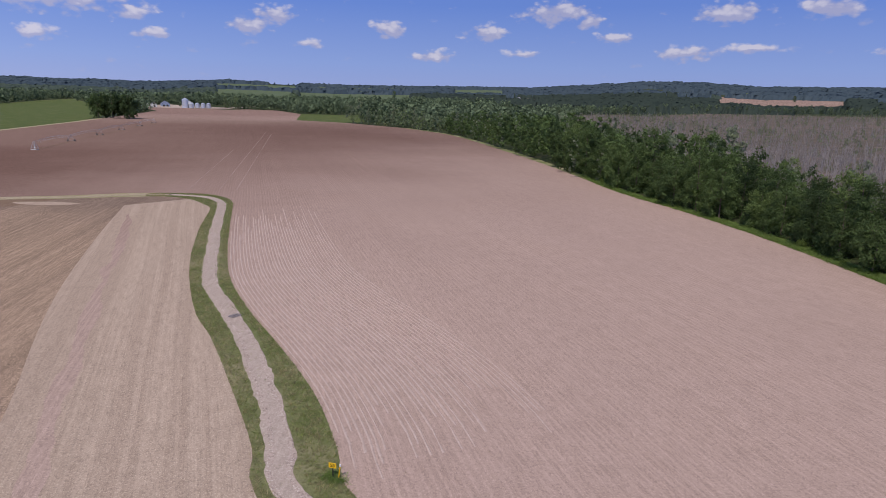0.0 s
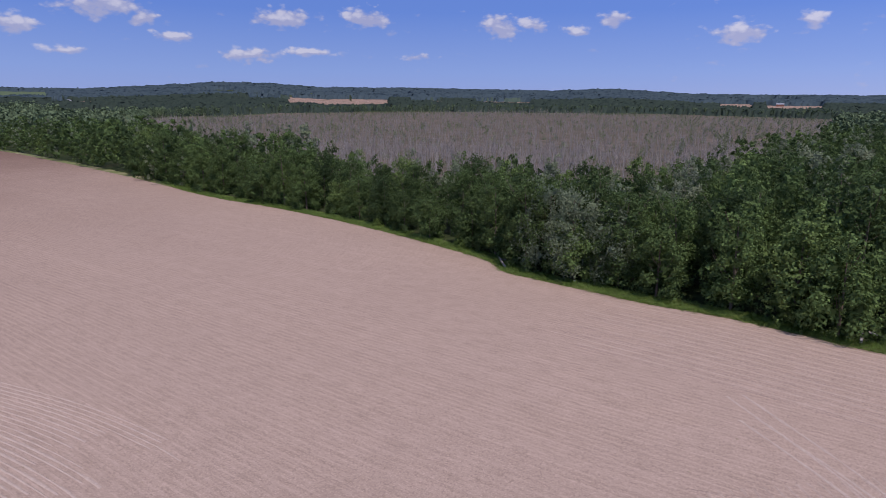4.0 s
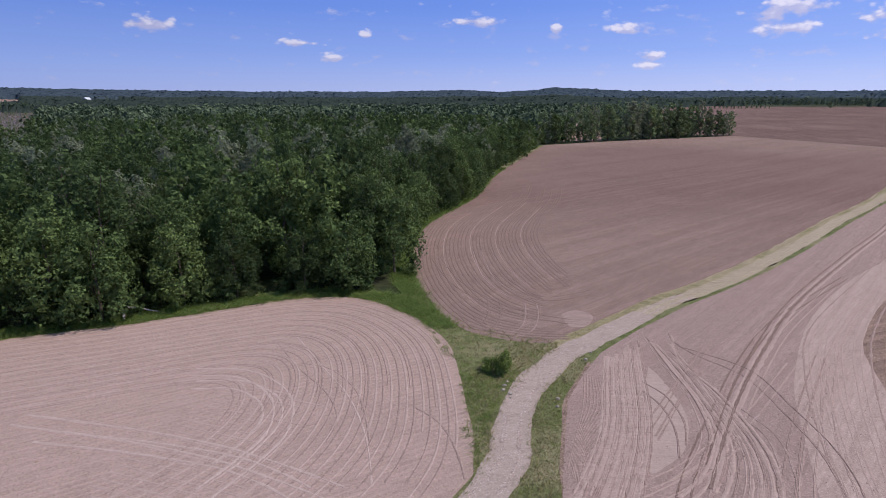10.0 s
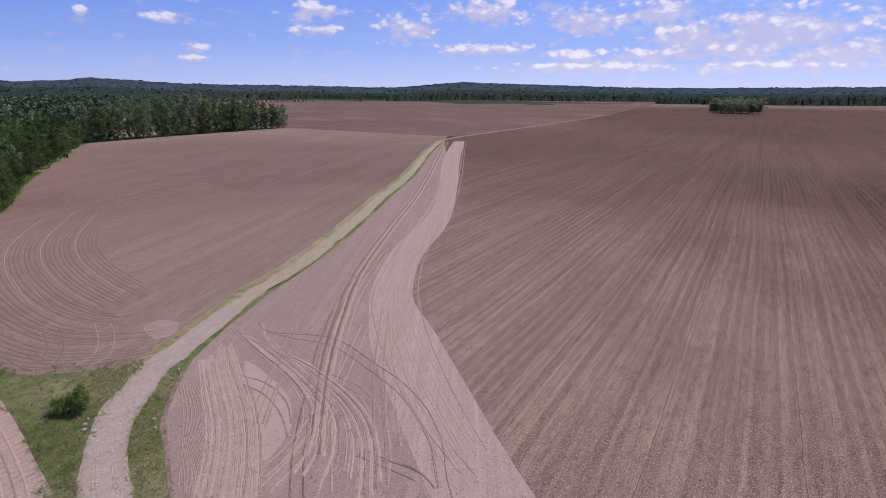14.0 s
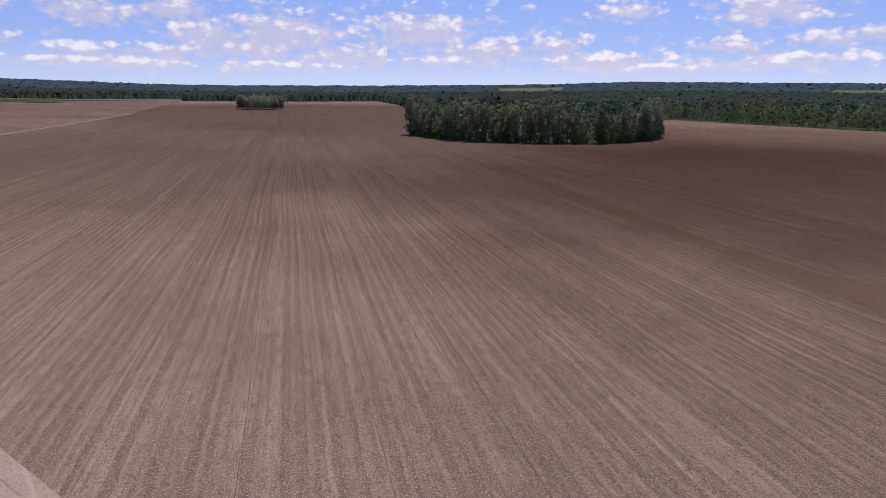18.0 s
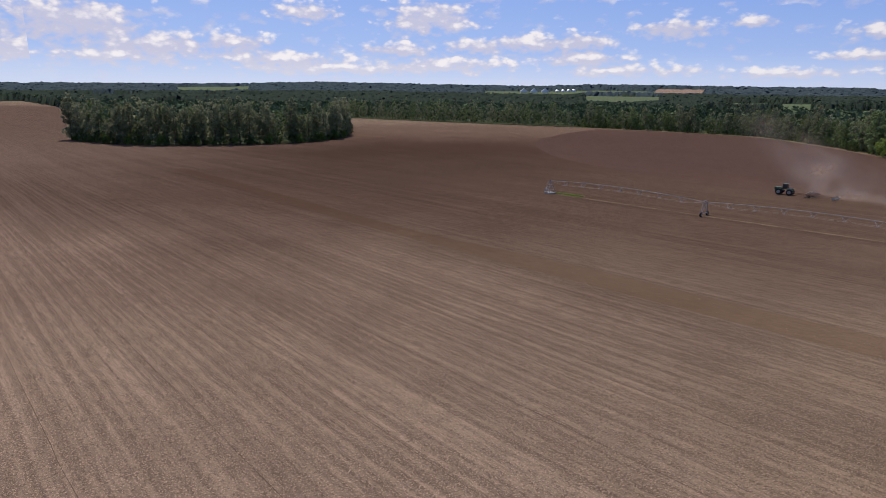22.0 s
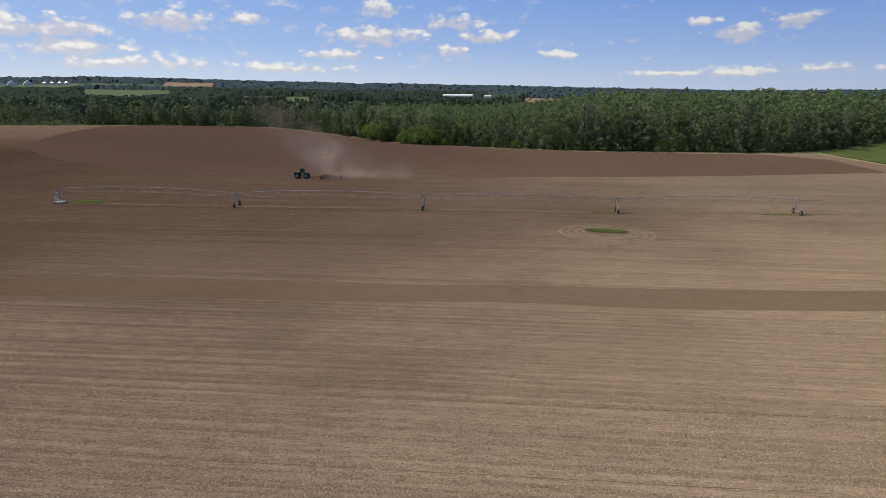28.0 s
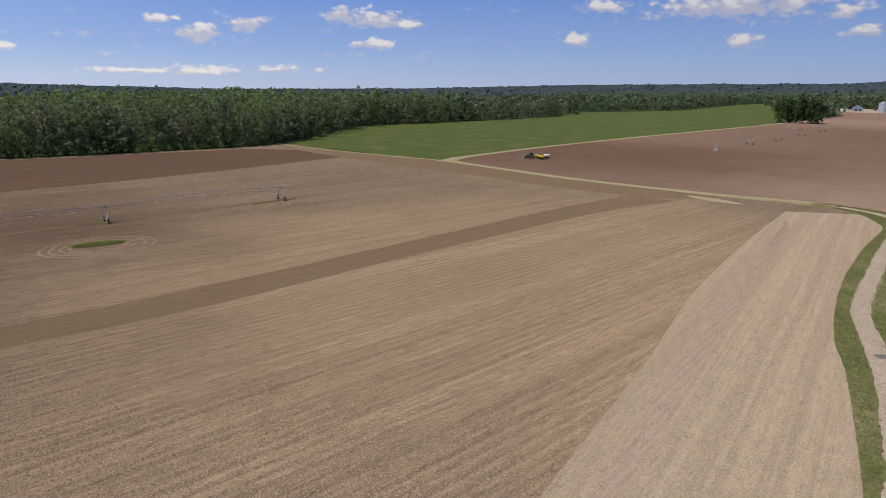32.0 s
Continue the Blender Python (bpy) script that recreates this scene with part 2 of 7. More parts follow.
def soil(name, azimuth, light, dark, red, stripe=0.5, row=0.35, patch=0.5, pass_width=9.0, grey=(0.22, 0.18, 0.145), tone_patches=None, grit=1.0, drill=0.0, striped=None, spacing=0.78):
    """Tilled sandy loam: passes, drill rows, soft darker and lighter patches and clods."""
    m, t, b = shader(name)
    pos = world_place(t)
    bend = noise_node(t, pos, 0.011, 2.0, 0.5, out=1)
    uv = vec_node(t, "MULTIPLY_ADD", bend, (2.2, 0, 0), rows_frame(t, pos, azimuth))
    broad = noise_node(t, vec_node(t, "MULTIPLY", uv, (1.0 / pass_width, 0.0035, 0)), 1.0, 2.0, 0.5)
    streak = noise_node(t, vec_node(t, "MULTIPLY", uv, (0.50, 0.006, 0)), 1.0, 3.0, 0.72)
    rows = noise_node(t, vec_node(t, "MULTIPLY", uv, (1.7, 0.012, 0)), 1.0, 3.0, 0.75)
    zone = noise_node(t, pos, 0.0075, 4.0, 0.55)
    zone_small = noise_node(t, pos, 0.045, 5.0, 0.6)
    mottle = noise_node(t, pos, 0.35, 4.0, 0.65)
    clod = noise_node(t, pos, 3.4, 5.0, 0.85)
    crumb = noise_node(t, vec_node(t, "MULTIPLY", uv, (1.6, 0.30, 0)), 1.0, 5.0, 0.78)
    col = mix_node(t, smooth(t, zone, 0.5 - 0.25 / (0.4 + patch), 0.5 + 0.25 / (0.4 + patch)), light, dark)
    col = mix_node(t, math_node(t, "MULTIPLY", smooth(t, zone_small, 0.42, 0.75), 0.55), col, red)
    col = mix_node(t, math_node(t, "MULTIPLY", smooth(t, broad, 0.42, 0.60), stripe), col, dark)
    # the streaks fade in and out along the passes
    strength = smooth(t, zone_small, 0.30, 0.62, 0.40, 1.0)
    if striped is not None:
        x, y, lo, hi = striped
        strength = math_node(t, "MULTIPLY", strength, smooth(t, vec_node(t, "DISTANCE", pos, (x, y, 0)), lo, hi, 1.0, 0.80))
    col = mix_node(t, math_node(t, "MULTIPLY", math_node(t, "MULTIPLY", smooth(t, streak, 0.47, 0.59), stripe), strength), col, tuple(c * 1.12 for c in light))
    col = mix_node(t, math_node(t, "MULTIPLY", smooth(t, rows, 0.46, 0.58), row), col, grey)
    if drill:
        sep = node(t, "ShaderNodeSeparateXYZ")
        link(t, uv, sep.inputs[0])
        wave = math_node(t, "SINE", math_node(t, "MULTIPLY", sep.outputs[0], 6.28319 / spacing))
        col = mix_node(t, math_node(t, "MULTIPLY", smooth(t, wave, 0.15, 0.85), math_node(t, "MULTIPLY", strength, drill)), col, tuple(min(c * 1.22, 0.62) for c in light))
    col = mix_node(t, smooth(t, mottle, 0.42, 0.72, 0.0, 0.25), col, tuple(c * 0.85 for c in dark))
    col = mix_node(t, smooth(t, crumb, 0.46, 0.60, 0.0, 0.50 * grit), col, tuple(c * 0.66 for c in dark))
    col = mix_node(t, smooth(t, clod, 0.51, 0.59, 0.0, 0.66 * grit), col, tuple(c * 0.45 for c in dark))
    speck = noise_node(t, pos, 6.3, 4.0, 0.78)
    col = mix_node(t, smooth(t, speck, 0.54, 0.60, 0.0, 0.80 * grit), col, tuple(min(c * 1.5, 0.62) for c in light))
    # soft round patches, each multiplying the soil colour by its own factor
    if tone_patches is not None:
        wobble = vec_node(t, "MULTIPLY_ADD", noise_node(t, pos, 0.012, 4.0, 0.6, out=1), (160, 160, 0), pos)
        for x, y, lo, hi, tone in tone_patches:
            patch_mask = smooth(t, vec_node(t, "DISTANCE", wobble, (x + 80, y + 80, 0)), lo, hi, 1.0, 0.0)
            col = mix_node(t, patch_mask, col, mix_node(t, 1.0, col, tone, "MULTIPLY"))
    link(t, col, b.inputs["Base Color"])
    b.inputs["Roughness"].default_value = 0.95
    b.inputs["Specular IOR Level"].default_value = 0.0
    relief = math_node(t, "ADD", math_node(t, "MULTIPLY", clod, 0.7 * grit), math_node(t, "MULTIPLY", rows, 0.8))
    bump(t, b, relief, 0.75, 0.12)
    return m


def grass(name, deep, bright, dry, dry_part=0.5):
    m, t, b = shader(name)
    pos = world_place(t)
    big = noise_node(t, pos, 0.06, 4.0, 0.6)
    mid = noise_node(t, pos, 0.7, 5.0, 0.65)
    fine = noise_node(t, pos, 6.0, 4.0, 0.7)
    col = mix_node(t, smooth(t, mid, 0.35, 0.65), deep, bright)
    col = mix_node(t, math_node(t, "MULTIPLY", smooth(t, big, 0.45, 0.7), dry_part), col, dry)
    col = mix_node(t, math_node(t, "MULTIPLY", smooth(t, fine, 0.45, 0.75), 0.5), col, tuple(c * 0.5 for c in deep))
    link(t, col, b.inputs["Base Color"])
    b.inputs["Roughness"].default_value = 0.9
    b.inputs["Specular IOR Level"].default_value = 0.05
    bump(t, b, math_node(t, "ADD", mid, fine), 0.8, 0.25)
    return m


def foliage(name, deep, bright, yellow, through_light=0.25):
    """Leaves: tint differs from clump to clump and from tree to tree."""
    m = bpy.data.materials.new(name)
    m.use_nodes = True
    t = m.node_tree
    t.nodes.clear()
    geo = node(t, "ShaderNodeNewGeometry")
    tint = node(t, "ShaderNodeAttribute")
    tint.attribute_name = "tint"
    each = node(t, "ShaderNodeObjectInfo").outputs["Random"]
    isle = geo.outputs["Random Per Island"]
    tree_tone = math_node(t, "FRACT", math_node(t, "ADD", tint.outputs["Fac"], each))
    grain = noise_node(t, geo.outputs["Position"], 1.6, 3.0, 0.7)
    col = mix_node(t, tree_tone, deep, bright)
    col = mix_node(t, smooth(t, tree_tone, 0.86, 1.0, 0.0, 0.45), col, yellow)
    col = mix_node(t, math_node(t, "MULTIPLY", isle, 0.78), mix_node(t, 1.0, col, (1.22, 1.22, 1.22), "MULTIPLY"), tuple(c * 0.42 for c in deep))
    col = mix_node(t, smooth(t, grain, 0.48, 0.75, 0.0, 0.45), col, bright)
    d = node(t, "ShaderNodeBsdfPrincipled")
    link(t, col, d.inputs["Base Color"])
    d.inputs["Roughness"].default_value, d.inputs["Specular IOR Level"].default_value = 0.8, 0.0 if through_light == 0 else 0.10
    tr = node(t, "ShaderNodeBsdfTranslucent")
    link(t, mix_node(t, 0.5, col, yellow), tr.inputs[0])
    mx = node(t, "ShaderNodeMixShader")
    mx.inputs[0].default_value = through_light
    link(t, d.outputs[0], mx.inputs[1])
    link(t, tr.outputs[0], mx.inputs[2])
    out = node(t, "ShaderNodeOutputMaterial")
    link(t, mx.outputs[0], out.inputs[0])
    return m


def bark(name, colour):
    m, t, b = shader(name)
    pos = node(t, "ShaderNodeTexCoord").outputs["Object"]
    ridges = noise_node(t, vec_node(t, "MULTIPLY", pos, (9, 9, 1.2)), 1.0, 5.0, 0.65)
    blotch = noise_node(t, pos, 0.8, 3.0, 0.6)
    col = mix_node(t, smooth(t, ridges, 0.35, 0.65), tuple(c * 0.5 for c in colour), colour)
    col = mix_node(t, math_node(t, "MULTIPLY", blotch, 0.4), col, tuple(c * 1.4 for c in colour))
    link(t, col, b.inputs["Base Color"])
    b.inputs["Roughness"].default_value = 0.9
    bump(t, b, ridges, 0.7, 0.05)
    return m


# x, y, inner and outer radius, colour factor: below one darker, above one lighter
TONES_SOUTH = [(-200, -195, 110, 285, (0.50, 0.45, 0.455)), (60, -420, 150, 430, (0.68, 0.64, 0.67)), (120, -1150, 350, 700, (0.60, 0.55, 0.58)), (-330, -430, 130, 330, (0.72, 0.66, 0.67)),
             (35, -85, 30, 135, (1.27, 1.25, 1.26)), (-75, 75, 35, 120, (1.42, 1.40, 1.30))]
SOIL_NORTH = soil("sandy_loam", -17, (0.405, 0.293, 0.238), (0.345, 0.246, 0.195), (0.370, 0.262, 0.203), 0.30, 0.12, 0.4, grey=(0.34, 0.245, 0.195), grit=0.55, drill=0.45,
                  tone_patches=[(-290, 440, 170, 480, (0.56, 0.50, 0.49)), (-225, 215, 40, 190, (0.70, 0.645, 0.63)), (0, 620, 60, 380, (0.70, 0.655, 0.655)), (-380, 1130, 150, 480, (0.66, 0.60, 0.60))])
SOIL_SOUTH = soil("dark_loam", 171, (0.276, 0.199, 0.149), (0.167, 0.118, 0.088), (0.198, 0.139, 0.102), 0.72, 0.45, 0.8, 7.0, grey=(0.135, 0.098, 0.076), tone_patches=TONES_SOUTH, drill=0.38, striped=(60, -110, 110, 210), spacing=1.5)
SOIL_EAST = soil("grey_loam", 152, (0.322, 0.230, 0.186), (0.215, 0.144, 0.114), (0.275, 0.170, 0.128), 0.40, 0.25, 0.5, grit=0.7, tone_patches=[(230, -190, 60, 190, (0.80, 0.76, 0.78))])
SOIL_FAR = soil("far_loam", 120, (0.235, 0.160, 0.132), (0.135, 0.088, 0.074), (0.185, 0.110, 0.085), 0.6, 0.1, 0.9, 40.0)
SOIL_FAR_PALE = soil("far_pale_loam", 120, (0.335, 0.235, 0.185), (0.245, 0.165, 0.128), (0.285, 0.175, 0.130), 0.5, 0.1, 0.8, 25.0)
SOIL_DARK = soil("fresh_tilled_loam", 171, (0.222, 0.153, 0.105), (0.179, 0.120, 0.082), (0.203, 0.132, 0.088), 0.15, 0.10, 0.3, grit=0.5, tone_patches=TONES_SOUTH[:4])
SOIL_RED = soil("red_tilled_loam", 171, (0.155, 0.096, 0.072), (0.104, 0.063, 0.048), (0.140, 0.077, 0.055), 0.35, 0.15, 0.3, tone_patches=[(-310, -310, 150, 330, (0.72, 0.70, 0.78))])
SOIL_PALE = soil("pale_headland", 158, (0.432, 0.332, 0.250), (0.345, 0.256, 0.190), (0.385, 0.282, 0.208), 0.60, 0.22, 0.4, 5.0, grey=(0.30, 0.22, 0.165), grit=0.6)
SOIL_BAND = soil("wheeled_loam", 145, (0.440, 0.331, 0.273), (0.372, 0.273, 0.222), (0.405, 0.291, 0.231), 0.50, 0.22, 0.4, 3.5, grey=(0.27, 0.195, 0.16), grit=0.5)
SOIL_SCUFF = soil("worn_sand", 20, (0.375, 0.275, 0.228), (0.305, 0.218, 0.178), (0.345, 0.245, 0.198), 0.4, 0.2, 0.6, grit=0.6)
SOIL_RIDGE = soil("pale_ridge", 20, (0.435, 0.325, 0.268), (0.375, 0.273, 0.222), (0.40, 0.290, 0.232), 0.1, 0.0, 0.3, grit=0.4)
SOIL_SAND = soil("pale_sand", 20, (0.425, 0.327, 0.270), (0.375, 0.283, 0.230), (0.40, 0.300, 0.243), 0.2, 0.0, 0.3, grit=0.3)
SOIL_LANE_RUT = soil("lane_rut", 20, (0.46, 0.36, 0.30), (0.36, 0.275, 0.225), (0.42, 0.315, 0.26), 0.1, 0.0, 0.5)
SOIL_RUT = soil("dark_rut", 20, (0.365, 0.266, 0.218), (0.310, 0.222, 0.180), (0.335, 0.231, 0.182), 0.1, 0.0, 0.3, grit=0.6)
SOIL_RUT_DARK = soil("deep_rut", 20, (0.262, 0.184, 0.148), (0.200, 0.139, 0.111), (0.230, 0.154, 0.119), 0.1, 0.0, 0.3, grit=0.6)
SOIL_DRILL = soil("drill_ridge", 20, (0.470, 0.356, 0.298), (0.420, 0.313, 0.258), (0.445, 0.325, 0.265), 0.1, 0.0, 0.3, grit=0.4)
SOIL_RING = soil("ploughed_ring", 20, (0.290, 0.214, 0.158), (0.235, 0.170, 0.124), (0.26, 0.185, 0.134), 0.1, 0.0, 0.3, grit=0.5)
SOIL_GROOVE = soil("dark_groove", 20, (0.150, 0.104, 0.078), (0.115, 0.080, 0.060), (0.135, 0.090, 0.066), 0.1, 0.0, 0.3, grit=0.5)
SOIL_WORN = soil("worn_wheel_strip", 169, (0.235, 0.160, 0.110), (0.16, 0.107, 0.073), (0.19, 0.118, 0.08), 0.1, 0.0, 0.3)
TRACK_TAN = soil("tan_track", 20, (0.43, 0.36, 0.25), (0.34, 0.275, 0.185), (0.39, 0.31, 0.21), 0.1, 0.0, 0.5)
SOIL_TURN = soil("scuffed_loam", 145, (0.365, 0.265, 0.221), (0.295, 0.210, 0.174), (0.340, 0.228, 0.183), 0.4, 0.2, 0.6, grit=0.6)
GRAVEL = soil("gravel_lane", 0, (0.440, 0.352, 0.290), (0.350, 0.275, 0.222), (0.40, 0.308, 0.248), 0.1, 0.05, 0.5, grit=0.55)
GROUND_GRASS = grass("rough_grass", (0.118, 0.138, 0.048), (0.205, 0.215, 0.090), (0.37, 0.31, 0.19), 0.85)
WEED_LEAF = foliage("weed_leaves", (0.120, 0.190, 0.048), (0.260, 0.365, 0.098), (0.290, 0.350, 0.100), 0.48)
DRY_GRASS = grass("dry_verge", (0.24, 0.215, 0.105), (0.37, 0.315, 0.175), (0.46, 0.375, 0.25), 0.7)
GREEN_CROP = grass("green_crop", (0.068, 0.092, 0.026), (0.104, 0.132, 0.040), (0.180, 0.172, 0.075), 0.5)
UNDERGROWTH = grass("wood_floor", (0.030, 0.042, 0.018), (0.055, 0.070, 0.028), (0.085, 0.070, 0.045), 0.5)
PASTURE = grass("far_pasture", (0.082, 0.115, 0.058), (0.110, 0.145, 0.072), (0.150, 0.150, 0.085), 0.6)
MARSH = grass("marsh_floor", (0.082, 0.075, 0.050), (0.130, 0.104, 0.078), (0.215, 0.155, 0.130), 0.9)
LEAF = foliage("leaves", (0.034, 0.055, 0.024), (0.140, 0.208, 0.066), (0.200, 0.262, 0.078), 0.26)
LEAF_GREY = foliage("grey_green_leaves", (0.135, 0.170, 0.108), (0.215, 0.260, 0.165), (0.235, 0.275, 0.155), 0.48)
LEAF_MARSH = foliage("marsh_leaves", (0.175, 0.205, 0.120), (0.240, 0.275, 0.150), (0.270, 0.300, 0.160), 0.48)
# paler western foliage; part of the paleness is air haze put into the colour
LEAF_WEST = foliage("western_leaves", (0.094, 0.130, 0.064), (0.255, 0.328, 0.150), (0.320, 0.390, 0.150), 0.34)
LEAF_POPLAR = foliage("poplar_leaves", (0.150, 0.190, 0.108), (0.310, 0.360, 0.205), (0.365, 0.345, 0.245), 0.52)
LEAF_BRIGHT = foliage("bright_leaves", (0.140, 0.205, 0.055), (0.225, 0.305, 0.080), (0.285, 0.345, 0.095), 0.48)
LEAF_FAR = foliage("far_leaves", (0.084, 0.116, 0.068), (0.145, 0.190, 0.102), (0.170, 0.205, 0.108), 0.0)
# hills and horizon: the bluish of distance haze is put into the leaf colour
LEAF_HILLS = foliage("haze_tinted_hill_leaves", (0.034, 0.050, 0.062), (0.052, 0.072, 0.084), (0.066, 0.086, 0.094), 0.0)
LEAF_HORIZON = foliage("haze_tinted_horizon_leaves", (0.036, 0.052, 0.046), (0.074, 0.098, 0.074), (0.096, 0.120, 0.084), 0.0)
DRY_BLADE = foliage("dry_grass_blades", (0.29, 0.25, 0.125), (0.38, 0.33, 0.175), (0.44, 0.38, 0.21), 0.45)
GRASS_BLADE = foliage("grass_blades", (0.160, 0.215, 0.055), (0.270, 0.315, 0.100), (0.48, 0.40, 0.21), 0.45)
BARK = bark("bark", (0.14, 0.105, 0.08))
BARK_DEAD = bark("dead_grey_wood", (0.30, 0.265, 0.245))
GALV = plain("galvanised_steel", (0.40, 0.39, 0.395), 0.65, 0.2, 0.25, 2.0)
BIN_STEEL = plain("bin_steel", (0.66, 0.68, 0.72), 0.38, 0.6, 0.2, 0.6)
RUBBER = plain("tyre_rubber", (0.020, 0.019, 0.018), 0.85, 0.0, 0.3, 2.0)
RIM_STEEL = plain("rim_steel", (0.46, 0.43, 0.37), 0.5, 0.4, 0.4, 3.0)
CONCRETE = plain("concrete", (0.52, 0.50, 0.47), 0.9, 0.0, 0.3, 1.5)
PAINT_GREEN = plain("green_paint", (0.018, 0.085, 0.030), 0.4, 0.0, 0.4, 1.5)
PAINT_YELLOW = plain("yellow_paint", (0.62, 0.42, 0.02), 0.45, 0.0, 0.2, 2.0)
SIGN_YELLOW = plain("sign_yellow", (0.80, 0.47, 0.01), 0.45, 0.0, 0.12, 4.0)
PAINT_BLACK = plain("black_paint", (0.018, 0.018, 0.018), 0.5, 0.0, 0.3, 2.0)
PAINT_WHITE = plain("white_paint", (0.78, 0.78, 0.76), 0.5, 0.0, 0.15, 1.0)
RED_FRAME = plain("rusty_red_frame", (0.24, 0.11, 0.07), 0.7, 0.2, 0.5, 2.5)
ROOF_GREY = plain("grey_roof_sheet", (0.30, 0.31, 0.34), 0.5, 0.3, 0.25, 0.4)
ROOF_WHITE = plain("white_roof_sheet", (0.76, 0.77, 0.80), 0.45, 0.1, 0.15, 0.3)
WALL_WHITE = plain("white_siding", (0.72, 0.72, 0.70), 0.65, 0.0, 0.2, 0.4)
WALL_RED = plain("weathered_red_boards", (0.23, 0.085, 0.06), 0.75, 0.0, 0.4, 0.6)
WALL_BLUE = plain("blue_grey_siding", (0.25, 0.31, 0.42), 0.6, 0.1, 0.25, 0.5)
DARK_OPENING = plain("dark_doorway", (0.03, 0.03, 0.032), 0.8, 0.0, 0.2, 1.0)
STONE = plain("field_stone", (0.42, 0.36, 0.29), 0.9, 0.0, 0.4, 2.0)


def glass_material(name):
    m, t, b = shader(name)
    b.inputs["Base Color"].default_value = (0.03, 0.04, 0.05, 1)
    b.inputs["Roughness"].default_value = 0.08
    b.inputs["IOR"].default_value = 1.5
    return m


def water_material(name):
    m, t, b = shader(name)
    pos = world_place(t)
    b.inputs["Base Color"].default_value = (0.17, 0.135, 0.105, 1)
    b.inputs["Specular IOR Level"].default_value = 0.25
    link(t, smooth(t, noise_node(t, pos, 3.0, 3.0, 0.6), 0.3, 0.7, 0.15, 0.45), b.inputs["Roughness"])
    return m




def clod_material(name):
    m, t, b = shader(name)
    isle = node(t, "ShaderNodeNewGeometry").outputs["Random Per Island"]
    link(t, mix_node(t, isle, (0.20, 0.14, 0.095), (0.38, 0.285, 0.20)), b.inputs["Base Color"])
    b.inputs["Roughness"].default_value = 0.95
    return m


SOIL_CLOD = clod_material("dry_clods")
CAB_GLASS = glass_material("cab_glass")
PUDDLE = water_material("muddy_water")

# ------------------------------------------------------------ mesh helpers


def mesh_tris(name, verts, tris, material, tint=None, flat=True):
    """A mesh from arrays of points and triangles."""
    me = bpy.data.meshes.new(name)
    verts, tris = np.asarray(verts, np.float32), np.asarray(tris, np.int32)
    n, k = len(verts), len(tris)
    me.vertices.add(n)
    me.vertices.foreach_set("co", verts.ravel())
    me.loops.add(3 * k)
    me.loops.foreach_set("vertex_index", tris.ravel())
    me.polygons.add(k)
    me.polygons.foreach_set("loop_start", np.arange(0, 3 * k, 3, dtype=np.int32))
    me.polygons.foreach_set("use_smooth", np.full(k, not flat))
    if tint is not None:
        me.attributes.new("tint", "FLOAT", "POINT").data.foreach_set("value", np.asarray(tint, np.float32))
    me.update(calc_edges=True)
    me.materials.append(material)
    return me


def part(name, data, material, parent, label="", m=None):
    """Links a bmesh or a mesh as one mesh object under a thing or a part."""
    if isinstance(data, bmesh.types.BMesh):
        me = bpy.data.meshes.new(name)
        data.to_mesh(me)
        data.free()
        me.materials.append(material)
    else:
        me = data
    ob = new(name, me)
    ob.parent = parent
    if m is not None:
        ob.matrix_local = m
    return tagged(ob, label)


def thing(name, place, turn, label, category, group=""):
    e = new(name)
    e.empty_display_size = 0.3
    e.matrix_world = pose(*place, 0, 0, turn)
    return tagged(e, label, category, group)


def box(bm, size, centre, bevel=0.0, m=None):
    r = bmesh.ops.create_cube(bm, size=1.0)
    mat = Matrix.Translation(centre) @ Matrix.Diagonal((*size, 1))
    bmesh.ops.transform(bm, matrix=(m @ mat) if m is not None else mat, verts=r["verts"])
    if bevel:
        edges = list({e for v in r["verts"] for e in v.link_edges})
        bmesh.ops.bevel(bm, geom=edges, offset=bevel, segments=1, affect="EDGES")
    return bm


def tube(bm, a, b, ra, rb=None, sides=8):
    """A rod from a to b."""
    a, b = Vector(a), Vector(b)
    rb = ra if rb is None else rb
    way = b - a
    r = bmesh.ops.create_cone(bm, cap_ends=True, segments=sides, radius1=ra, radius2=rb, depth=way.length)
    m = Matrix.Translation((a + b) / 2) @ way.to_track_quat("Z", "Y").to_matrix().to_4x4()
    bmesh.ops.transform(bm, matrix=m, verts=r["verts"])
    return bm


def fresh():
    return bmesh.new()


def curve(points, step=4):
    """A smooth line through the points (Catmull-Rom)."""
    p = [np.array(q, float) for q in points]
    p = [2 * p[0] - p[1], *p, 2 * p[-1] - p[-2]]
    res = []
    for i in range(1, len(p) - 2):
        for k in range(step):
            u = k / step
            a, b, c, d = p[i - 1:i + 3]
            res.append(0.5 * (2 * b + (c - a) * u + (2 * a - 5 * b + 4 * c - d) * u * u + (3 * b - a - 3 * c + d) * u ** 3))
    res.append(p[-2])
    return np.array(res)


def shifted(line, off):
    """The line moved sideways: positive to the right of its course."""
    d = np.gradient(line, axis=0)
    d /= np.maximum(np.linalg.norm(d, axis=1, keepdims=True), 1e-9)
    off = np.broadcast_to(np.asarray(off, float), (len(line),))
    return line + np.stack([d[:, 1], -d[:, 0]], 1) * off[:, None]


